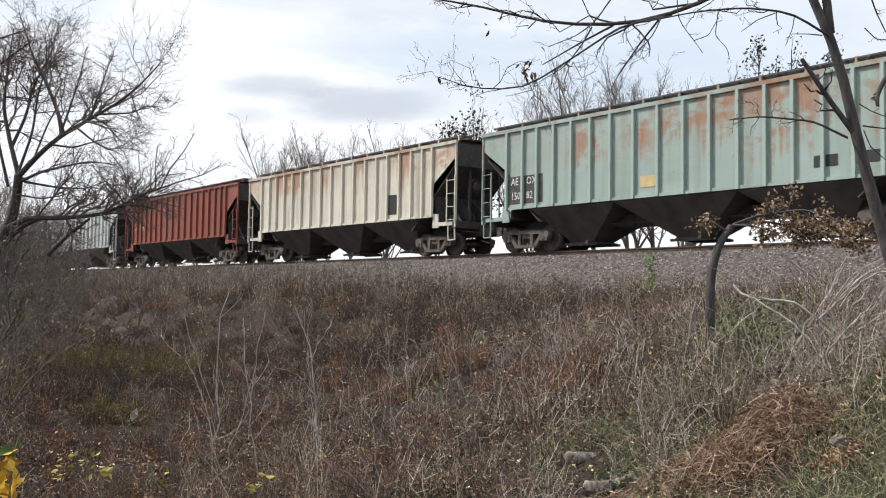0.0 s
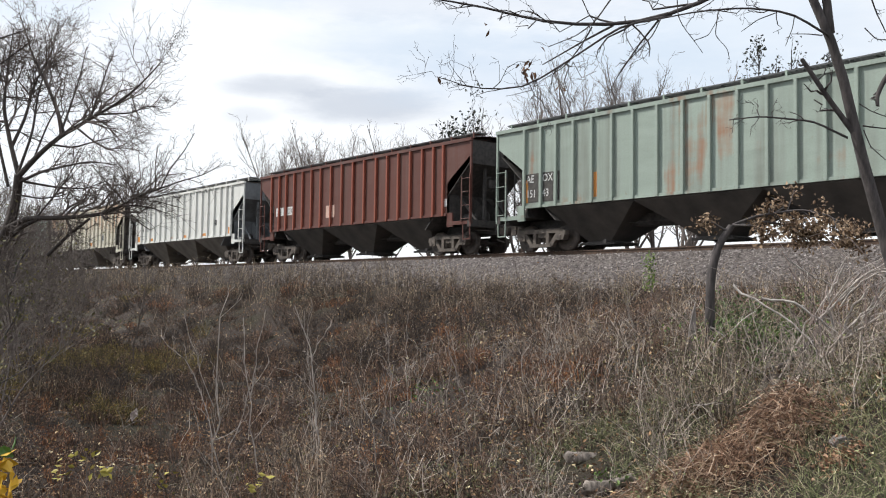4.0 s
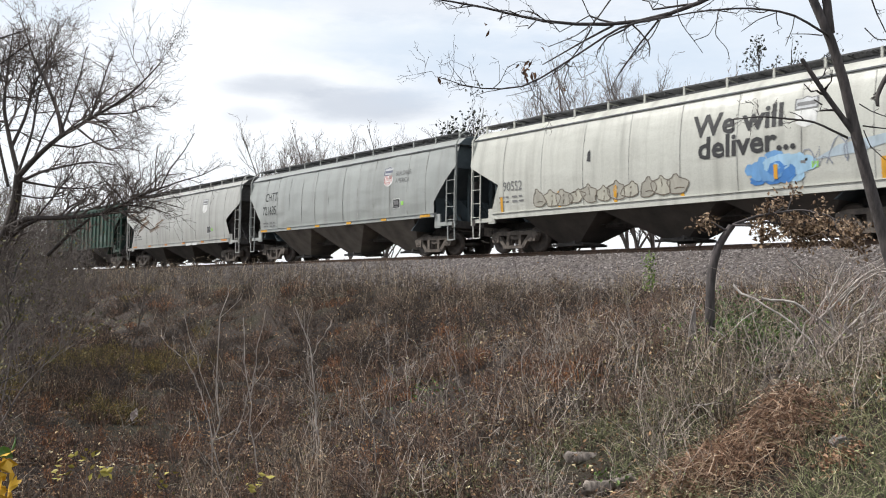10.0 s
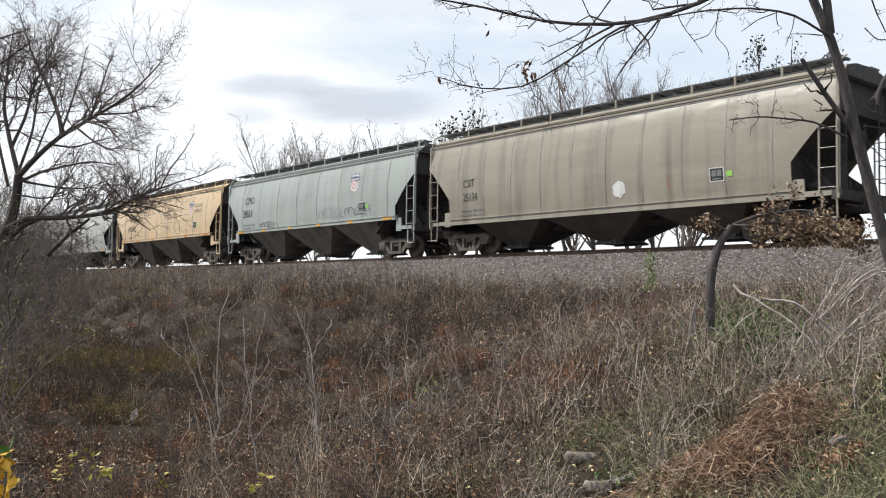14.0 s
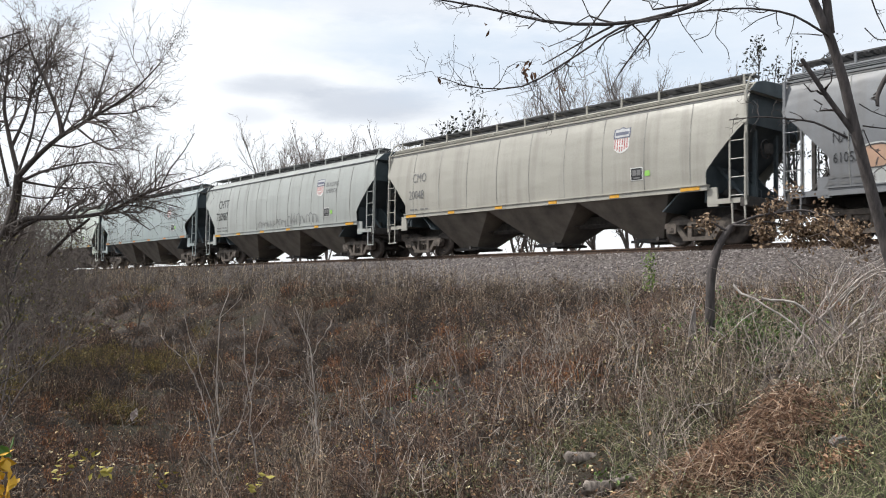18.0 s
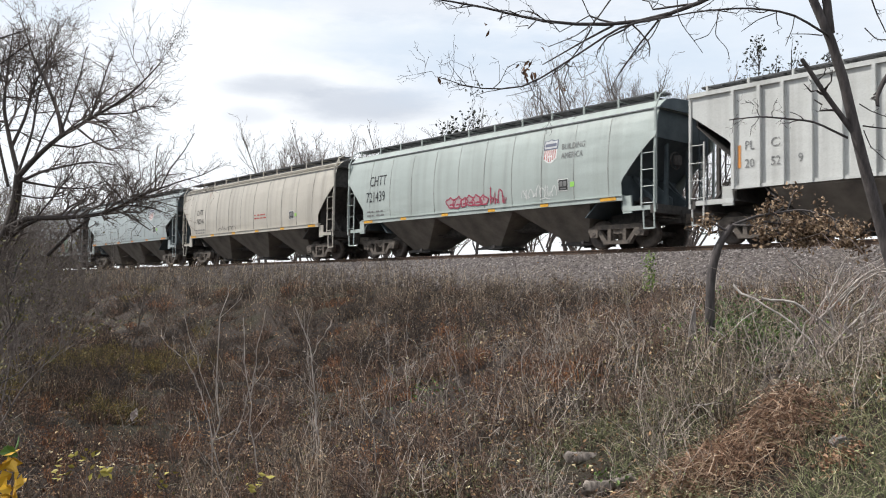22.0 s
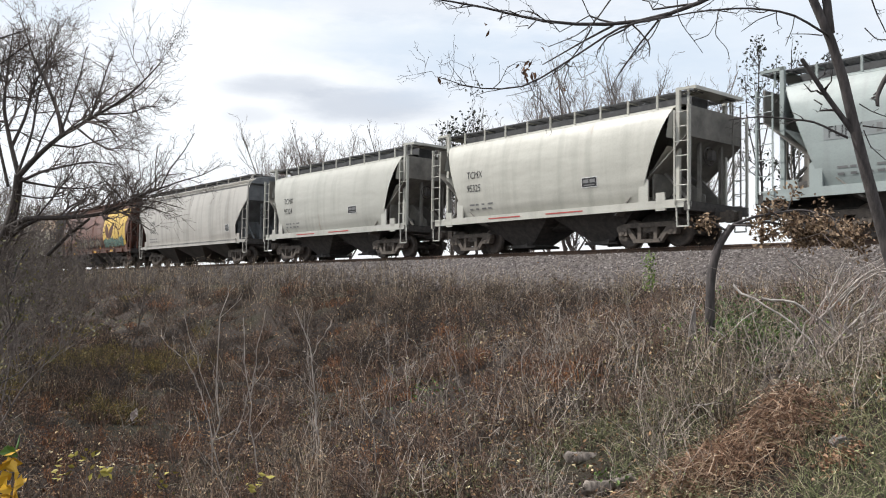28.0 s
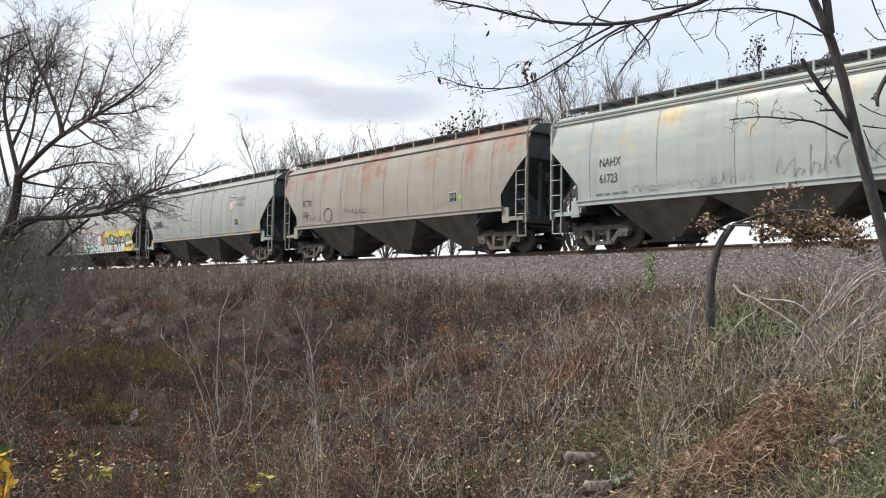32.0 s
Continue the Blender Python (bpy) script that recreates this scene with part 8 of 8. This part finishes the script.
pale(0.007, 0.0032, (-9.01, -16.13, -3.42), (-8.99, -16.12, -3.20), (-8.92, -16.08, -2.68), (-8.86, -16.03, -2.36))
pale(0.005, 0.0023, (-9.15, -16.31, -3.21), (-9.15, -16.34, -2.71), (-9.19, -16.41, -2.54))
pale(0.007, 0.0032, (-7.88, -15.58, -2.98), (-7.96, -15.71, -2.61), (-8.02, -15.81, -2.25))
pale(0.004, 0.0018, (-7.92, -15.65, -2.74), (-7.85, -15.59, -2.57), (-7.80, -15.55, -2.30))
pale(0.008, 0.0036, (-6.78, -15.66, -3.15), (-6.79, -15.70, -2.84), (-6.82, -15.76, -2.53), (-6.86, -15.82, -2.31), (-6.83, -15.80, -2.12), (-6.77, -15.74, -2.05))
pale(0.006, 0.0027, (-7.90, -14.09, -2.51), (-7.89, -14.10, -2.30), (-7.90, -14.15, -1.70))
pale(0.006, 0.0027, (-7.01, -16.09, -3.14), (-7.03, -16.14, -2.80), (-7.13, -16.28, -2.59))
pale(0.005, 0.0023, (-9.73, -15.45, -3.05), (-9.72, -15.49, -2.43), (-9.73, -15.55, -1.81))
pale(0.005, 0.0023, (-9.97, -14.97, -2.87), (-9.97, -15.03, -2.15), (-9.93, -15.01, -1.82))
pale(0.005, 0.0023, (-8.12, -13.57, -2.47), (-8.05, -13.55, -1.78), (-7.96, -13.46, -1.47))
pale(0.005, 0.0023, (-8.41, -16.98, -3.31), (-8.38, -16.98, -2.80), (-8.41, -17.03, -2.61))
pale(0.0045, 0.002, (-9.48, -15.15, -3.20), (-9.46, -15.16, -2.58), (-9.48, -15.22, -2.12))
pale(0.0045, 0.002, (-9.23, -14.86, -2.88), (-9.17, -14.82, -2.50), (-9.20, -14.90, -2.03))
DARK_SAPLINGS = []
dusky = lambda r0, r1, *pts: DARK_SAPLINGS.append((list(pts), r0, r1))
dusky(0.022, 0.0088, (-23.90, -13.61, -3.77), (-23.89, -13.63, -3.34), (-23.75, -13.59, -1.93), (-23.61, -13.46, -1.29), (-23.70, -13.62, -0.67))
dusky(0.014, 0.0056, (-23.69, -13.53, -1.68), (-23.58, -13.42, -1.37), (-23.42, -13.25, -1.09))
dusky(0.008, 0.0032, (-10.78, -18.23, -3.53), (-10.77, -18.25, -3.20), (-10.82, -18.34, -2.72), (-10.85, -18.40, -2.47))
dusky(0.008, 0.0032, (-8.67, -13.44, -2.60), (-8.78, -13.62, -1.97), (-8.90, -13.81, -1.43), (-8.93, -13.87, -1.00))
dusky(0.006, 0.0024, (-8.78, -13.62, -1.97), (-8.72, -13.57, -1.68), (-8.74, -13.61, -1.47))
dusky(0.008, 0.0032, (-8.36, -13.89, -2.09), (-8.48, -14.04, -2.06), (-8.62, -14.22, -1.87))
dusky(0.006, 0.0024, (-5.45, -15.82, -2.79), (-5.59, -16.01, -2.46), (-5.63, -16.08, -2.13))
dusky(0.006, 0.0024, (-8.27, -13.76, -2.40), (-8.21, -13.71, -2.09), (-8.15, -13.67, -1.63))
dusky(0.006, 0.0024, (-8.39, -19.12, -3.53), (-8.34, -19.09, -3.08), (-8.48, -19.29, -2.73))
dusky(0.004, 0.0016, (-8.34, -19.09, -3.08), (-8.30, -19.06, -2.92), (-8.25, -19.01, -2.83))
BLEACHED = []
bleached = lambda r0, r1, *pts: BLEACHED.append((list(pts), r0, r1))
bleached(0.011, 0.0066, (-4.44, -15.50, -1.38), (-4.35, -15.49, -1.46), (-4.24, -15.46, -1.49), (-4.10, -15.39, -1.59), (-3.95, -15.31, -1.73), (-3.85, -15.28, -1.86), (-3.77, -15.28, -1.98))
bleached(0.013, 0.0078, (-4.28, -15.30, -1.50), (-4.10, -15.19, -1.51), (-3.94, -15.09, -1.63), (-3.74, -14.95, -1.80))
bleached(0.01, 0.006, (-4.70, -15.47, -1.77), (-4.61, -15.36, -1.86))
bleached(0.007, 0.0042, (-4.76, -15.52, -2.11), (-4.72, -15.33, -1.92), (-4.53, -14.96, -1.63))
bleached(0.005, 0.003, (-4.12, -16.60, -2.36), (-4.00, -16.46, -2.34), (-3.93, -16.37, -2.36))
CANES = []
cane = lambda r0, r1, *pts: CANES.append((list(pts), r0, r1))
cane(0.01, 0.006, (-3.83, -14.89, -1.89), (-3.71, -14.84, -1.75), (-3.54, -14.72, -1.56), (-3.41, -14.67, -1.35))
cane(0.01, 0.006, (-3.92, -15.01, -1.70), (-3.80, -14.95, -1.56), (-3.62, -14.84, -1.33), (-3.41, -14.67, -1.15))
cane(0.01, 0.006, (-3.90, -14.99, -1.68), (-3.70, -14.85, -1.44), (-3.59, -14.80, -1.26), (-3.42, -14.68, -1.23))
cane(0.01, 0.006, (-3.82, -14.87, -1.91), (-3.62, -14.75, -1.88), (-3.43, -14.65, -1.81))
cane(0.01, 0.006, (-3.79, -14.84, -1.84), (-3.61, -14.76, -1.70), (-3.42, -14.66, -1.58))
cane(0.01, 0.006, (-3.88, -14.98, -1.56), (-3.76, -14.97, -1.38), (-3.66, -14.98, -1.19))
cane(0.01, 0.006, (-3.80, -14.85, -1.89), (-3.80, -14.99, -1.61), (-3.77, -15.08, -1.42))
cane(0.01, 0.006, (-3.74, -14.78, -1.84), (-3.59, -14.70, -1.60), (-3.50, -14.69, -1.42), (-3.41, -14.67, -1.28))
cane(0.01, 0.006, (-3.83, -14.89, -1.94), (-3.70, -14.82, -1.84), (-3.56, -14.73, -1.81), (-3.43, -14.64, -1.90))
cane(0.01, 0.006, (-3.80, -14.85, -1.91), (-3.69, -14.83, -1.61), (-3.55, -14.75, -1.37), (-3.41, -14.67, -1.30))
cane(0.009, 0.005, (-4.23, -14.96, -1.11), (-4.10, -14.79, -1.26), (-3.95, -14.60, -1.37))
cane(0.008, 0.006, (-3.55, -15.64, -1.96), (-3.31, -15.88, -2.20), (-3.11, -16.17, -2.38))
cane(0.011, 0.008, (-3.41, -15.79, -2.01), (-3.28, -16.01, -2.17), (-3.18, -16.26, -2.44))
cane(0.0095, 0.005, (-3.85, -14.91, -2.00), (-3.71, -14.90, -1.82), (-3.54, -14.87, -1.61), (-3.31, -14.78, -1.44))
cane(0.009, 0.004, (-3.94, -14.88, -1.74), (-3.79, -14.92, -1.48), (-3.58, -14.90, -1.25), (-3.30, -14.79, -1.06))
cane(0.008, 0.004, (-4.09, -15.04, -1.92), (-3.95, -14.95, -1.62), (-3.85, -14.90, -1.42), (-3.72, -14.81, -1.15))
cane(0.009, 0.005, (-3.87, -14.93, -1.93), (-3.68, -14.91, -1.88), (-3.49, -14.90, -1.85), (-3.28, -14.86, -1.78))
cane(0.01, 0.005, (-3.77, -14.97, -1.91), (-3.62, -15.02, -1.73), (-3.41, -14.99, -1.56), (-3.22, -14.99, -1.32))
cane(0.009, 0.005, (-3.72, -14.94, -1.56), (-3.56, -14.97, -1.36), (-3.41, -15.00, -1.28), (-3.22, -14.99, -1.24))
cane(0.01, 0.006, (-3.75, -14.95, -1.88), (-3.50, -15.05, -1.75), (-3.19, -15.08, -1.56))
cane(0.006, 0.004, (-3.44, -15.81, -2.05), (-3.34, -15.79, -2.19), (-3.23, -15.75, -2.36), (-3.17, -15.76, -2.45))
cane(0.006, 0.004, (-3.53, -15.59, -2.35), (-3.50, -15.55, -2.22), (-3.48, -15.55, -2.06), (-3.51, -15.60, -1.88))


def build_bank_things():
    stalks("pale_sapling", "thin pale grey bare sapling on the weedy bank", "pale saplings on the bank", [(p, a * 0.95, b * 0.95) for p, a, b in PALE_SAPLINGS], SAPWOOD, 60, 4.0, 0.2)
    stalks("dark_sapling", "thin dark brown bare sapling on the bank", "dark saplings on the bank", DARK_SAPLINGS, BARK_B, 61, 3.0, 0.26)
    stalks("fallen_branch", "bleached white fallen branch caught in the brush", "fallen branches", BLEACHED, PALEWOOD, 62, 2.0, 0.2, 0.0, "branch")
    stalks("leaning_cane", "long arching grey cane leaning on the brush", "leaning canes", CANES, CANEWOOD, 63, 5.0, 0.22, 0.1, "cane")
    # heap of rust-coloured dry stalks
    rng = np.random.default_rng(9)
    pile = np.concatenate([np.array(bank_spot(0.322, 5.9)) + rng.normal(size=(1000, 3)) * [0.25, 0.2, 0], np.array(bank_spot(0.392, 5.98)) + rng.normal(size=(1100, 3)) * [0.12, 0.10, 0], np.array(bank_spot(0.26, 6.1)) + rng.normal(size=(600, 3)) * [0.2, 0.16, 0]])
    n = len(pile)
    hx, hy = np.array(bank_spot(0.392, 5.98))[:2], np.array(bank_spot(0.322, 5.9))[:2]
    mound = 0.17 * np.exp(-((pile[:, :2] - hx) ** 2).sum(1) / 0.05) + 0.07 * np.exp(-((pile[:, :2] - hy) ** 2).sum(1) / 0.16)
    pile[:, 2] = ground_z(pile[:, 0], pile[:, 1]) + mound * np.sqrt(rng.random(n))
    d = rng.normal(size=(n, 3)) * [1, 1, 0.6]
    arch = rng.uniform(0.1, 2.6, (n, 1, 1)) * np.where(rng.random((n, 1, 1)) < 0.8, 1, -0.3)
    d /= np.linalg.norm(d, axis=1, keepdims=True)
    L = rng.uniform(0.1, 0.36, n)[:, None]
    bend = np.cross(d, [0, 0, 1]) * rng.normal(size=(n, 1)) * 1.8
    t = np.linspace(-0.5, 0.5, 6)
    P = pile[:, None] + d[:, None] * L[:, None] * t[None, :, None] + (bend * L)[:, None] * (t ** 2)[None, :, None] + np.array([0, 0, 1.0]) * arch * (0.2 - t ** 2)[None, :, None] * L[:, None] + rng.normal(size=(n, 6, 3)) * 0.02
    v, f = tubes(P, np.where(rng.random(n) < 0.03, 0.0048, rng.uniform(0.0011, 0.0030, n))[:, None] * np.array([[0.7, 1, 1, 0.9, 0.8, 0.5]]), 3)
    tagged(hang("dry_stalk_heap", mesh_of("dry_stalk_heap", v, f), island("rusty_dry_stalk", [(0.0, (0.045, 0.024, 0.015)), (0.45, (0.19, 0.10, 0.058)), (0.8, (0.40, 0.25, 0.16)), (1.0, (0.68, 0.54, 0.41))])), "heap of rust-coloured dry plant stalks on the grass", "plant debris", kind="stuff")
    C = np.array(bank_spot(0.452, 5.3)) + rng.normal(size=(420, 3)) * [0.09, 0.08, 0.0]
    C[:, 2] = ground_z(C[:, 0], C[:, 1]) + rng.random(420) * 0.09 + 0.015
    v, f = leaf_quads(C, rng.uniform(0.009, 0.019, 420), rng, 0.4)
    tagged(hang("orange_leaf_pile", mesh_of("orange_leaf_pile", v, f), island("orange_fallen_leaf", [(0.0, (0.07, 0.032, 0.018)), (0.6, (0.24, 0.115, 0.06)), (1.0, (0.48, 0.30, 0.19))])), "small drift of orange fallen leaves in the grass", "leaves", kind="stuff")
    p = bank_spot(0.452, 5.45)
    stone = Bits().prism([(-0.045, 0.0), (0.05, -0.01), (0.06, 0.03), (0.03, 0.065), (-0.025, 0.06), (-0.055, 0.03)], -0.035, 0.035)
    tagged(hang("stone", stone.mesh("stone"), plain("grey_field_stone", (0.24, 0.21, 0.20), 0.9, 0.4), None, "", pose(p.x, p.y, p.z + 0.02, 6, -8, 50)), "small grey stone in the grass", "stone")
    # log, splintered stump, scrap
    def rotten(p, along, r0, r1, seed):
        """A weathered length of wood with lumps, splits and a broken end."""
        axis = along.normalized()
        u = axis.cross(Vector((0, 0, 1))).normalized()
        q = axis.cross(u)
        k, n = 16, 14
        vs = []
        for i in range(k + 1):
            t = i / k
            for j in range(n):
                a = 2 * math.pi * j / n
                r = (r0 + (r1 - r0) * t) * (1 + 0.35 * noise.noise((t * 3 + seed, math.cos(a) * 1.3, math.sin(a) * 1.3)) + 0.16 * noise.noise((t * 9, a * 2.2, seed)))
                if i in (0, k):
                    r *= 0.55
                jut = 0.12 * noise.noise((j * 0.9, seed, i * 0.1)) if i in (0, 1, k - 1, k) else 0
                vs.append(tuple(p + along * (t - 0.5 + jut) + (u * math.cos(a) + q * math.sin(a)) * r + Vector((0, 0, 0.012 * math.sin(t * 5 + seed)))))
        fs = [(i * n + j, i * n + (j + 1) % n, (i + 1) * n + (j + 1) % n, (i + 1) * n + j) for i in range(k) for j in range(n)]
        return mesh_of("log", vs, fs + [tuple(range(n))[::-1], tuple(range(k * n, k * n + n))], True)

    logwood = bark("weathered_log_wood", (0.09, 0.075, 0.064), (0.34, 0.29, 0.25))
    tagged(hang("log", rotten(Vector((-4.97, -16.9, -2.87)), RIGHT * 0.36 - Vector((0, 0, 0.03)), 0.052, 0.04, 3.0), logwood), "short weathered grey log lying in the weeds", "log")
    tagged(hang("rotten_branch", rotten(Vector((-4.44, -17.24, -2.95)), RIGHT * 0.42 + FWD * 0.12 + Vector((0, 0, 0.09)), 0.05, 0.034, 8.0), logwood), "pale rotten branch half buried in grass", "branch")
    p = np.array(bank_spot(0.39, 8.0))
    line = np.array([p - np.array(RIGHT) * 0.28 + [0, 0, 0.0], p + [0, 0, 0.06], p + np.array(RIGHT) * 0.25 + [0, 0, 0.3]])
    v, f = wood([(line, 0.028, 0.02)], 8, 8)
    tagged(hang("dark_branch", mesh_of("dark_branch", v, f, True), BARK_D), "dark wet branch lying in the green weeds", "branch")
    b = Bits().prism([(-0.03, -0.2), (0.03, -0.2), (0.035, 0.3), (0.012, 0.62), (-0.01, 0.5), (-0.035, 0.34)], -0.025, 0.025)
    p = Vector((-5.30, -14.91, -2.16))
    tagged(hang("broken_stake", b.mesh("broken_stake"), BARK_L, None, "", pose(p.x, p.y, p.z, 4, 3, 40)), "pale splintered stake beside the leaning tree", "stake")
    p = Vector((-6.91, -15.84, -3.02))
    k = 7
    vs = [(0.09 * (i / k - 0.5) + 0.02 * math.sin(i * 2.1), 0.05 * math.sin(j * 1.1 + i * 0.5), 0.30 * j / k) for i in range(k + 1) for j in range(k + 1)]
    fs = [(i * (k + 1) + j, i * (k + 1) + j + 1, (i + 1) * (k + 1) + j + 1, (i + 1) * (k + 1) + j) for i in range(k) for j in range(k)]
    tagged(hang("torn_plastic", mesh_of("torn_plastic", vs, fs, True), plain("dirty_white_plastic", (0.55, 0.53, 0.49)), None, "", pose(p.x, p.y, p.z, 6, 12, 35)), "torn dirty white plastic caught in the weeds", "litter")
    p = bank_spot(-0.35, 14)
    tagged(hang("plastic_scrap", mesh_of("plastic_scrap", [(a * 0.8, b, c2 * 0.7) for a, b, c2 in vs], fs, True), plain("dirty_pink_white_plastic", (0.55, 0.47, 0.43)), None, "", pose(p.x, p.y, p.z + 0.25, 20, 40, 35)), "small pale plastic scrap hanging in the brush", "litter")
    # arching brambles
    n = 45
    q = [bank_spot(rng.uniform(0.40, 0.56), rng.uniform(6.8, 9.5)) for _ in range(n)]
    s = np.array(q)
    h = rng.uniform(0.5, 1.15, n)[:, None]
    side = -np.array(RIGHT) * rng.uniform(-0.3, 0.9, n)[:, None] + rng.normal(size=(n, 3)) * 0.15
    P = np.stack([s, s + side * 0.25 * h + [0, 0, 1] * h * 0.6, s + side * 0.7 * h + [0, 0, 1] * h * 0.95, s + side * 1.2 * h + [0, 0, 1] * h * 0.75], 1)
    v, f = tubes(P, np.array([[0.005, 0.0045, 0.0038, 0.002]]) * np.ones((n, 1)))
    tagged(hang("arching_brambles", mesh_of("arching_brambles", v, f), island("bramble_cane", [(0.0, (0.16, 0.11, 0.10)), (1.0, (0.36, 0.30, 0.27))])), "tangle of arching grey-brown canes", "brambles", kind="stuff")
    # yellow-leaved weeds in the near hollow
    yl = island("yellow_green_leaf", [(0.0, (0.20, 0.19, 0.03)), (0.6, (0.36, 0.30, 0.05)), (1.0, (0.55, 0.42, 0.10))], 0.6)
    for a, w, h in ((-0.383, 6.0, -2.72), (-0.428, 6.0, -2.74), (-0.312, 6.5, -2.86), (-0.203, 6.5, -2.9), (-0.40, 7.5, -2.9)):
        p = np.array(bank_spot(a, w))
        root = tagged(new("yellow_leaved_weed"), "thin weed with a few yellow-green leaves", "weed", "yellow-leaved weeds")
        q = np.array([p - [0, 0, 0.05], [p[0] + 0.03, p[1] + 0.02, (p[2] + h) / 2], [p[0], p[1], h + 0.03]])
        v, f = wood([(q, 0.004, 0.002)], 4, 6)
        hang("stem", mesh_of("stem", v, f), TWIG_G, root)
        for _ in range(9):
            C = np.array([[p[0], p[1], h]]) + rng.normal(size=(1, 3)) * [0.05, 0.05, 0.035]
            v, f = leaf_quads(C, np.array([rng.uniform(0.025, 0.04)]), rng, 0.3, 0.6)
            hang("leaf", mesh_of("leaf", v, f), yl, root)
    # a green-leaved plant standing before the ballast
    lo, hi = np.array((-9.55, -9.91, -1.36)), np.array((-9.53, -9.94, -0.72))
    root = tagged(new("green_leaved_plant"), "upright weed with fresh green leaves by the ballast", "weed")
    foot = np.array([lo[0], lo[1], gz(lo[0], lo[1]) - 0.03])
    v, f = wood([(np.array([foot, (foot + hi) / 2 + [0.03, 0.02, 0], hi]), 0.009, 0.004)], 5, 8)
    hang("stem", mesh_of("stem", v, f), TWIG_G, root)
    t = rng.random((260, 1))
    C = lo + (hi - lo) * t + rng.normal(size=(260, 3)) * [0.055, 0.055, 0.03]
    v, f = leaf_quads(C, rng.uniform(0.018, 0.034, 260), rng)
    hang("leaf_mass", mesh_of("leaf_mass", v, f), island("bright_green_leaf", [(0.0, (0.06, 0.11, 0.02)), (1.0, (0.24, 0.32, 0.07))], 0.6), root)["kind"] = "stuff"
    # green tufts
    gl = island("fresh_green_leaf", [(0.0, (0.05, 0.10, 0.02)), (1.0, (0.16, 0.24, 0.05))], 0.6)
    for a, w, h, r, n, sz in ((0.35, 8.6, 0.55, 0.28, 1000, 0.022), (-0.01, 12.0, 0.5, 0.22, 170, 0.024), (0.03, 7.0, 0.12, 0.12, 130, 0.016), (0.215, 6.9, 0.1, 0.16, 150, 0.02)):
        p = np.array(bank_spot(a, w))
        C = p + rng.normal(size=(n, 3)) * [r, r, 0] + np.stack([np.zeros(n), np.zeros(n), rng.random(n) * h], 1)
        v, f = leaf_quads(C, rng.uniform(0.6, 1.2, n) * sz, rng)
        S = C.copy()
        S[:, 2] = ground_z(S[:, 0], S[:, 1])
        keep = slice(0, n // 5)
        root = tagged(new("green_weed"), "low green weed among dead stems", "weed", "green weeds")
        hang("leaves", mesh_of("leaves", v, f), gl, root)
        tv, tf = tubes(np.stack([S[keep], (S[keep] + C[keep]) / 2, C[keep]], 1), np.full((n // 5, 3), 0.003))
        hang("stems", mesh_of("stems", tv, tf), TWIG_G, root)["kind"] = "stuff"


build_bank_things()


def yellow_plant():
    """Yellow-leaved twig close to the standpoint; it sways in the wind."""
    rng = np.random.default_rng(21)
    base = EYE + FWD * 2.5 + RIGHT * (-0.499 * 2.5)
    root = tagged(new("yellow_leaved_twig"), "twig with bright yellow autumn leaves, swaying", "twig")
    ye = island("yellow_autumn_leaf", [(0.0, (0.42, 0.20, 0.01)), (0.6, (0.66, 0.38, 0.02)), (1.0, (0.75, 0.55, 0.06))], 0.55)
    gr = island("fresh_leaf", [(0.0, (0.05, 0.13, 0.02)), (1.0, (0.10, 0.20, 0.03))], 0.5)
    g0 = gz(base.x, base.y) - base.z
    line = np.array([(0.0, 0.0, g0), (0.0, 0.01, -0.9), (0.01, 0.02, -0.6), (0.02, 0.03, -0.455)])
    v, f = wood([(line, 0.008, 0.003)], 6, 10)
    hang("stem", mesh_of("stem", v, f), TWIG_G, root)
    for i in range(26):
        t = rng.uniform(0, 1)
        C = np.array([[0.005 + 0.02 * t + rng.normal() * 0.014, 0.02 + rng.normal() * 0.014, (-0.63 + 0.15 * t if i < 22 else -0.465) + rng.normal() * 0.012]])
        lv, lf = leaf_quads(C, np.array([0.026]), rng, 0.2, 0.7)
        hang("leaf", mesh_of("leaf", lv, lf), ye if i < 22 else gr, root)
    root.matrix_basis = Matrix.Translation(base)
    return root, base


TWIG, TWIG_AT = yellow_plant()


# ---- motions: the train runs past, gathering a little speed ----
SPEED, GAIN = 17.7, 0.0138


def run(t):
    """How far the train has gone by t seconds, counted from 16 s."""
    u = t - 16.0
    return SPEED * u + GAIN * u * u


def motions():
    for car, c16 in CARS:
        walk(car, [(t, pose(c16 - run(t), 0, 0)) for t in range(0, 33, 2)])
    for w, c16, off in WHEELS:
        rest = w.matrix_basis.translation.copy()
        ts = [i / 30 for i in range(0, 961) if -95 < c16 + off - run(i / 30) < -4]
        rows = [(t, Matrix.Translation(rest) @ Matrix.Rotation(-(run(t) - run(ts[0])) / WR, 4, "Y")) for t in ts] if ts else [(0.0, Matrix.Translation(rest))]
        if rows[0][0] > 0:
            rows.insert(0, (0.0, rows[0][1]))
        if rows[-1][0] < 32:
            rows.append((32.0, rows[-1][1]))
        walk(w, rows)
    sway = random.Random(2)
    walk(TWIG, [(t, Matrix.Translation(TWIG_AT) @ pose(0, 0, 0, sway.uniform(-1.2, 1.2), sway.uniform(-1.5, 1.5), sway.uniform(-4, 4))) for t in range(0, 33)])


motions()
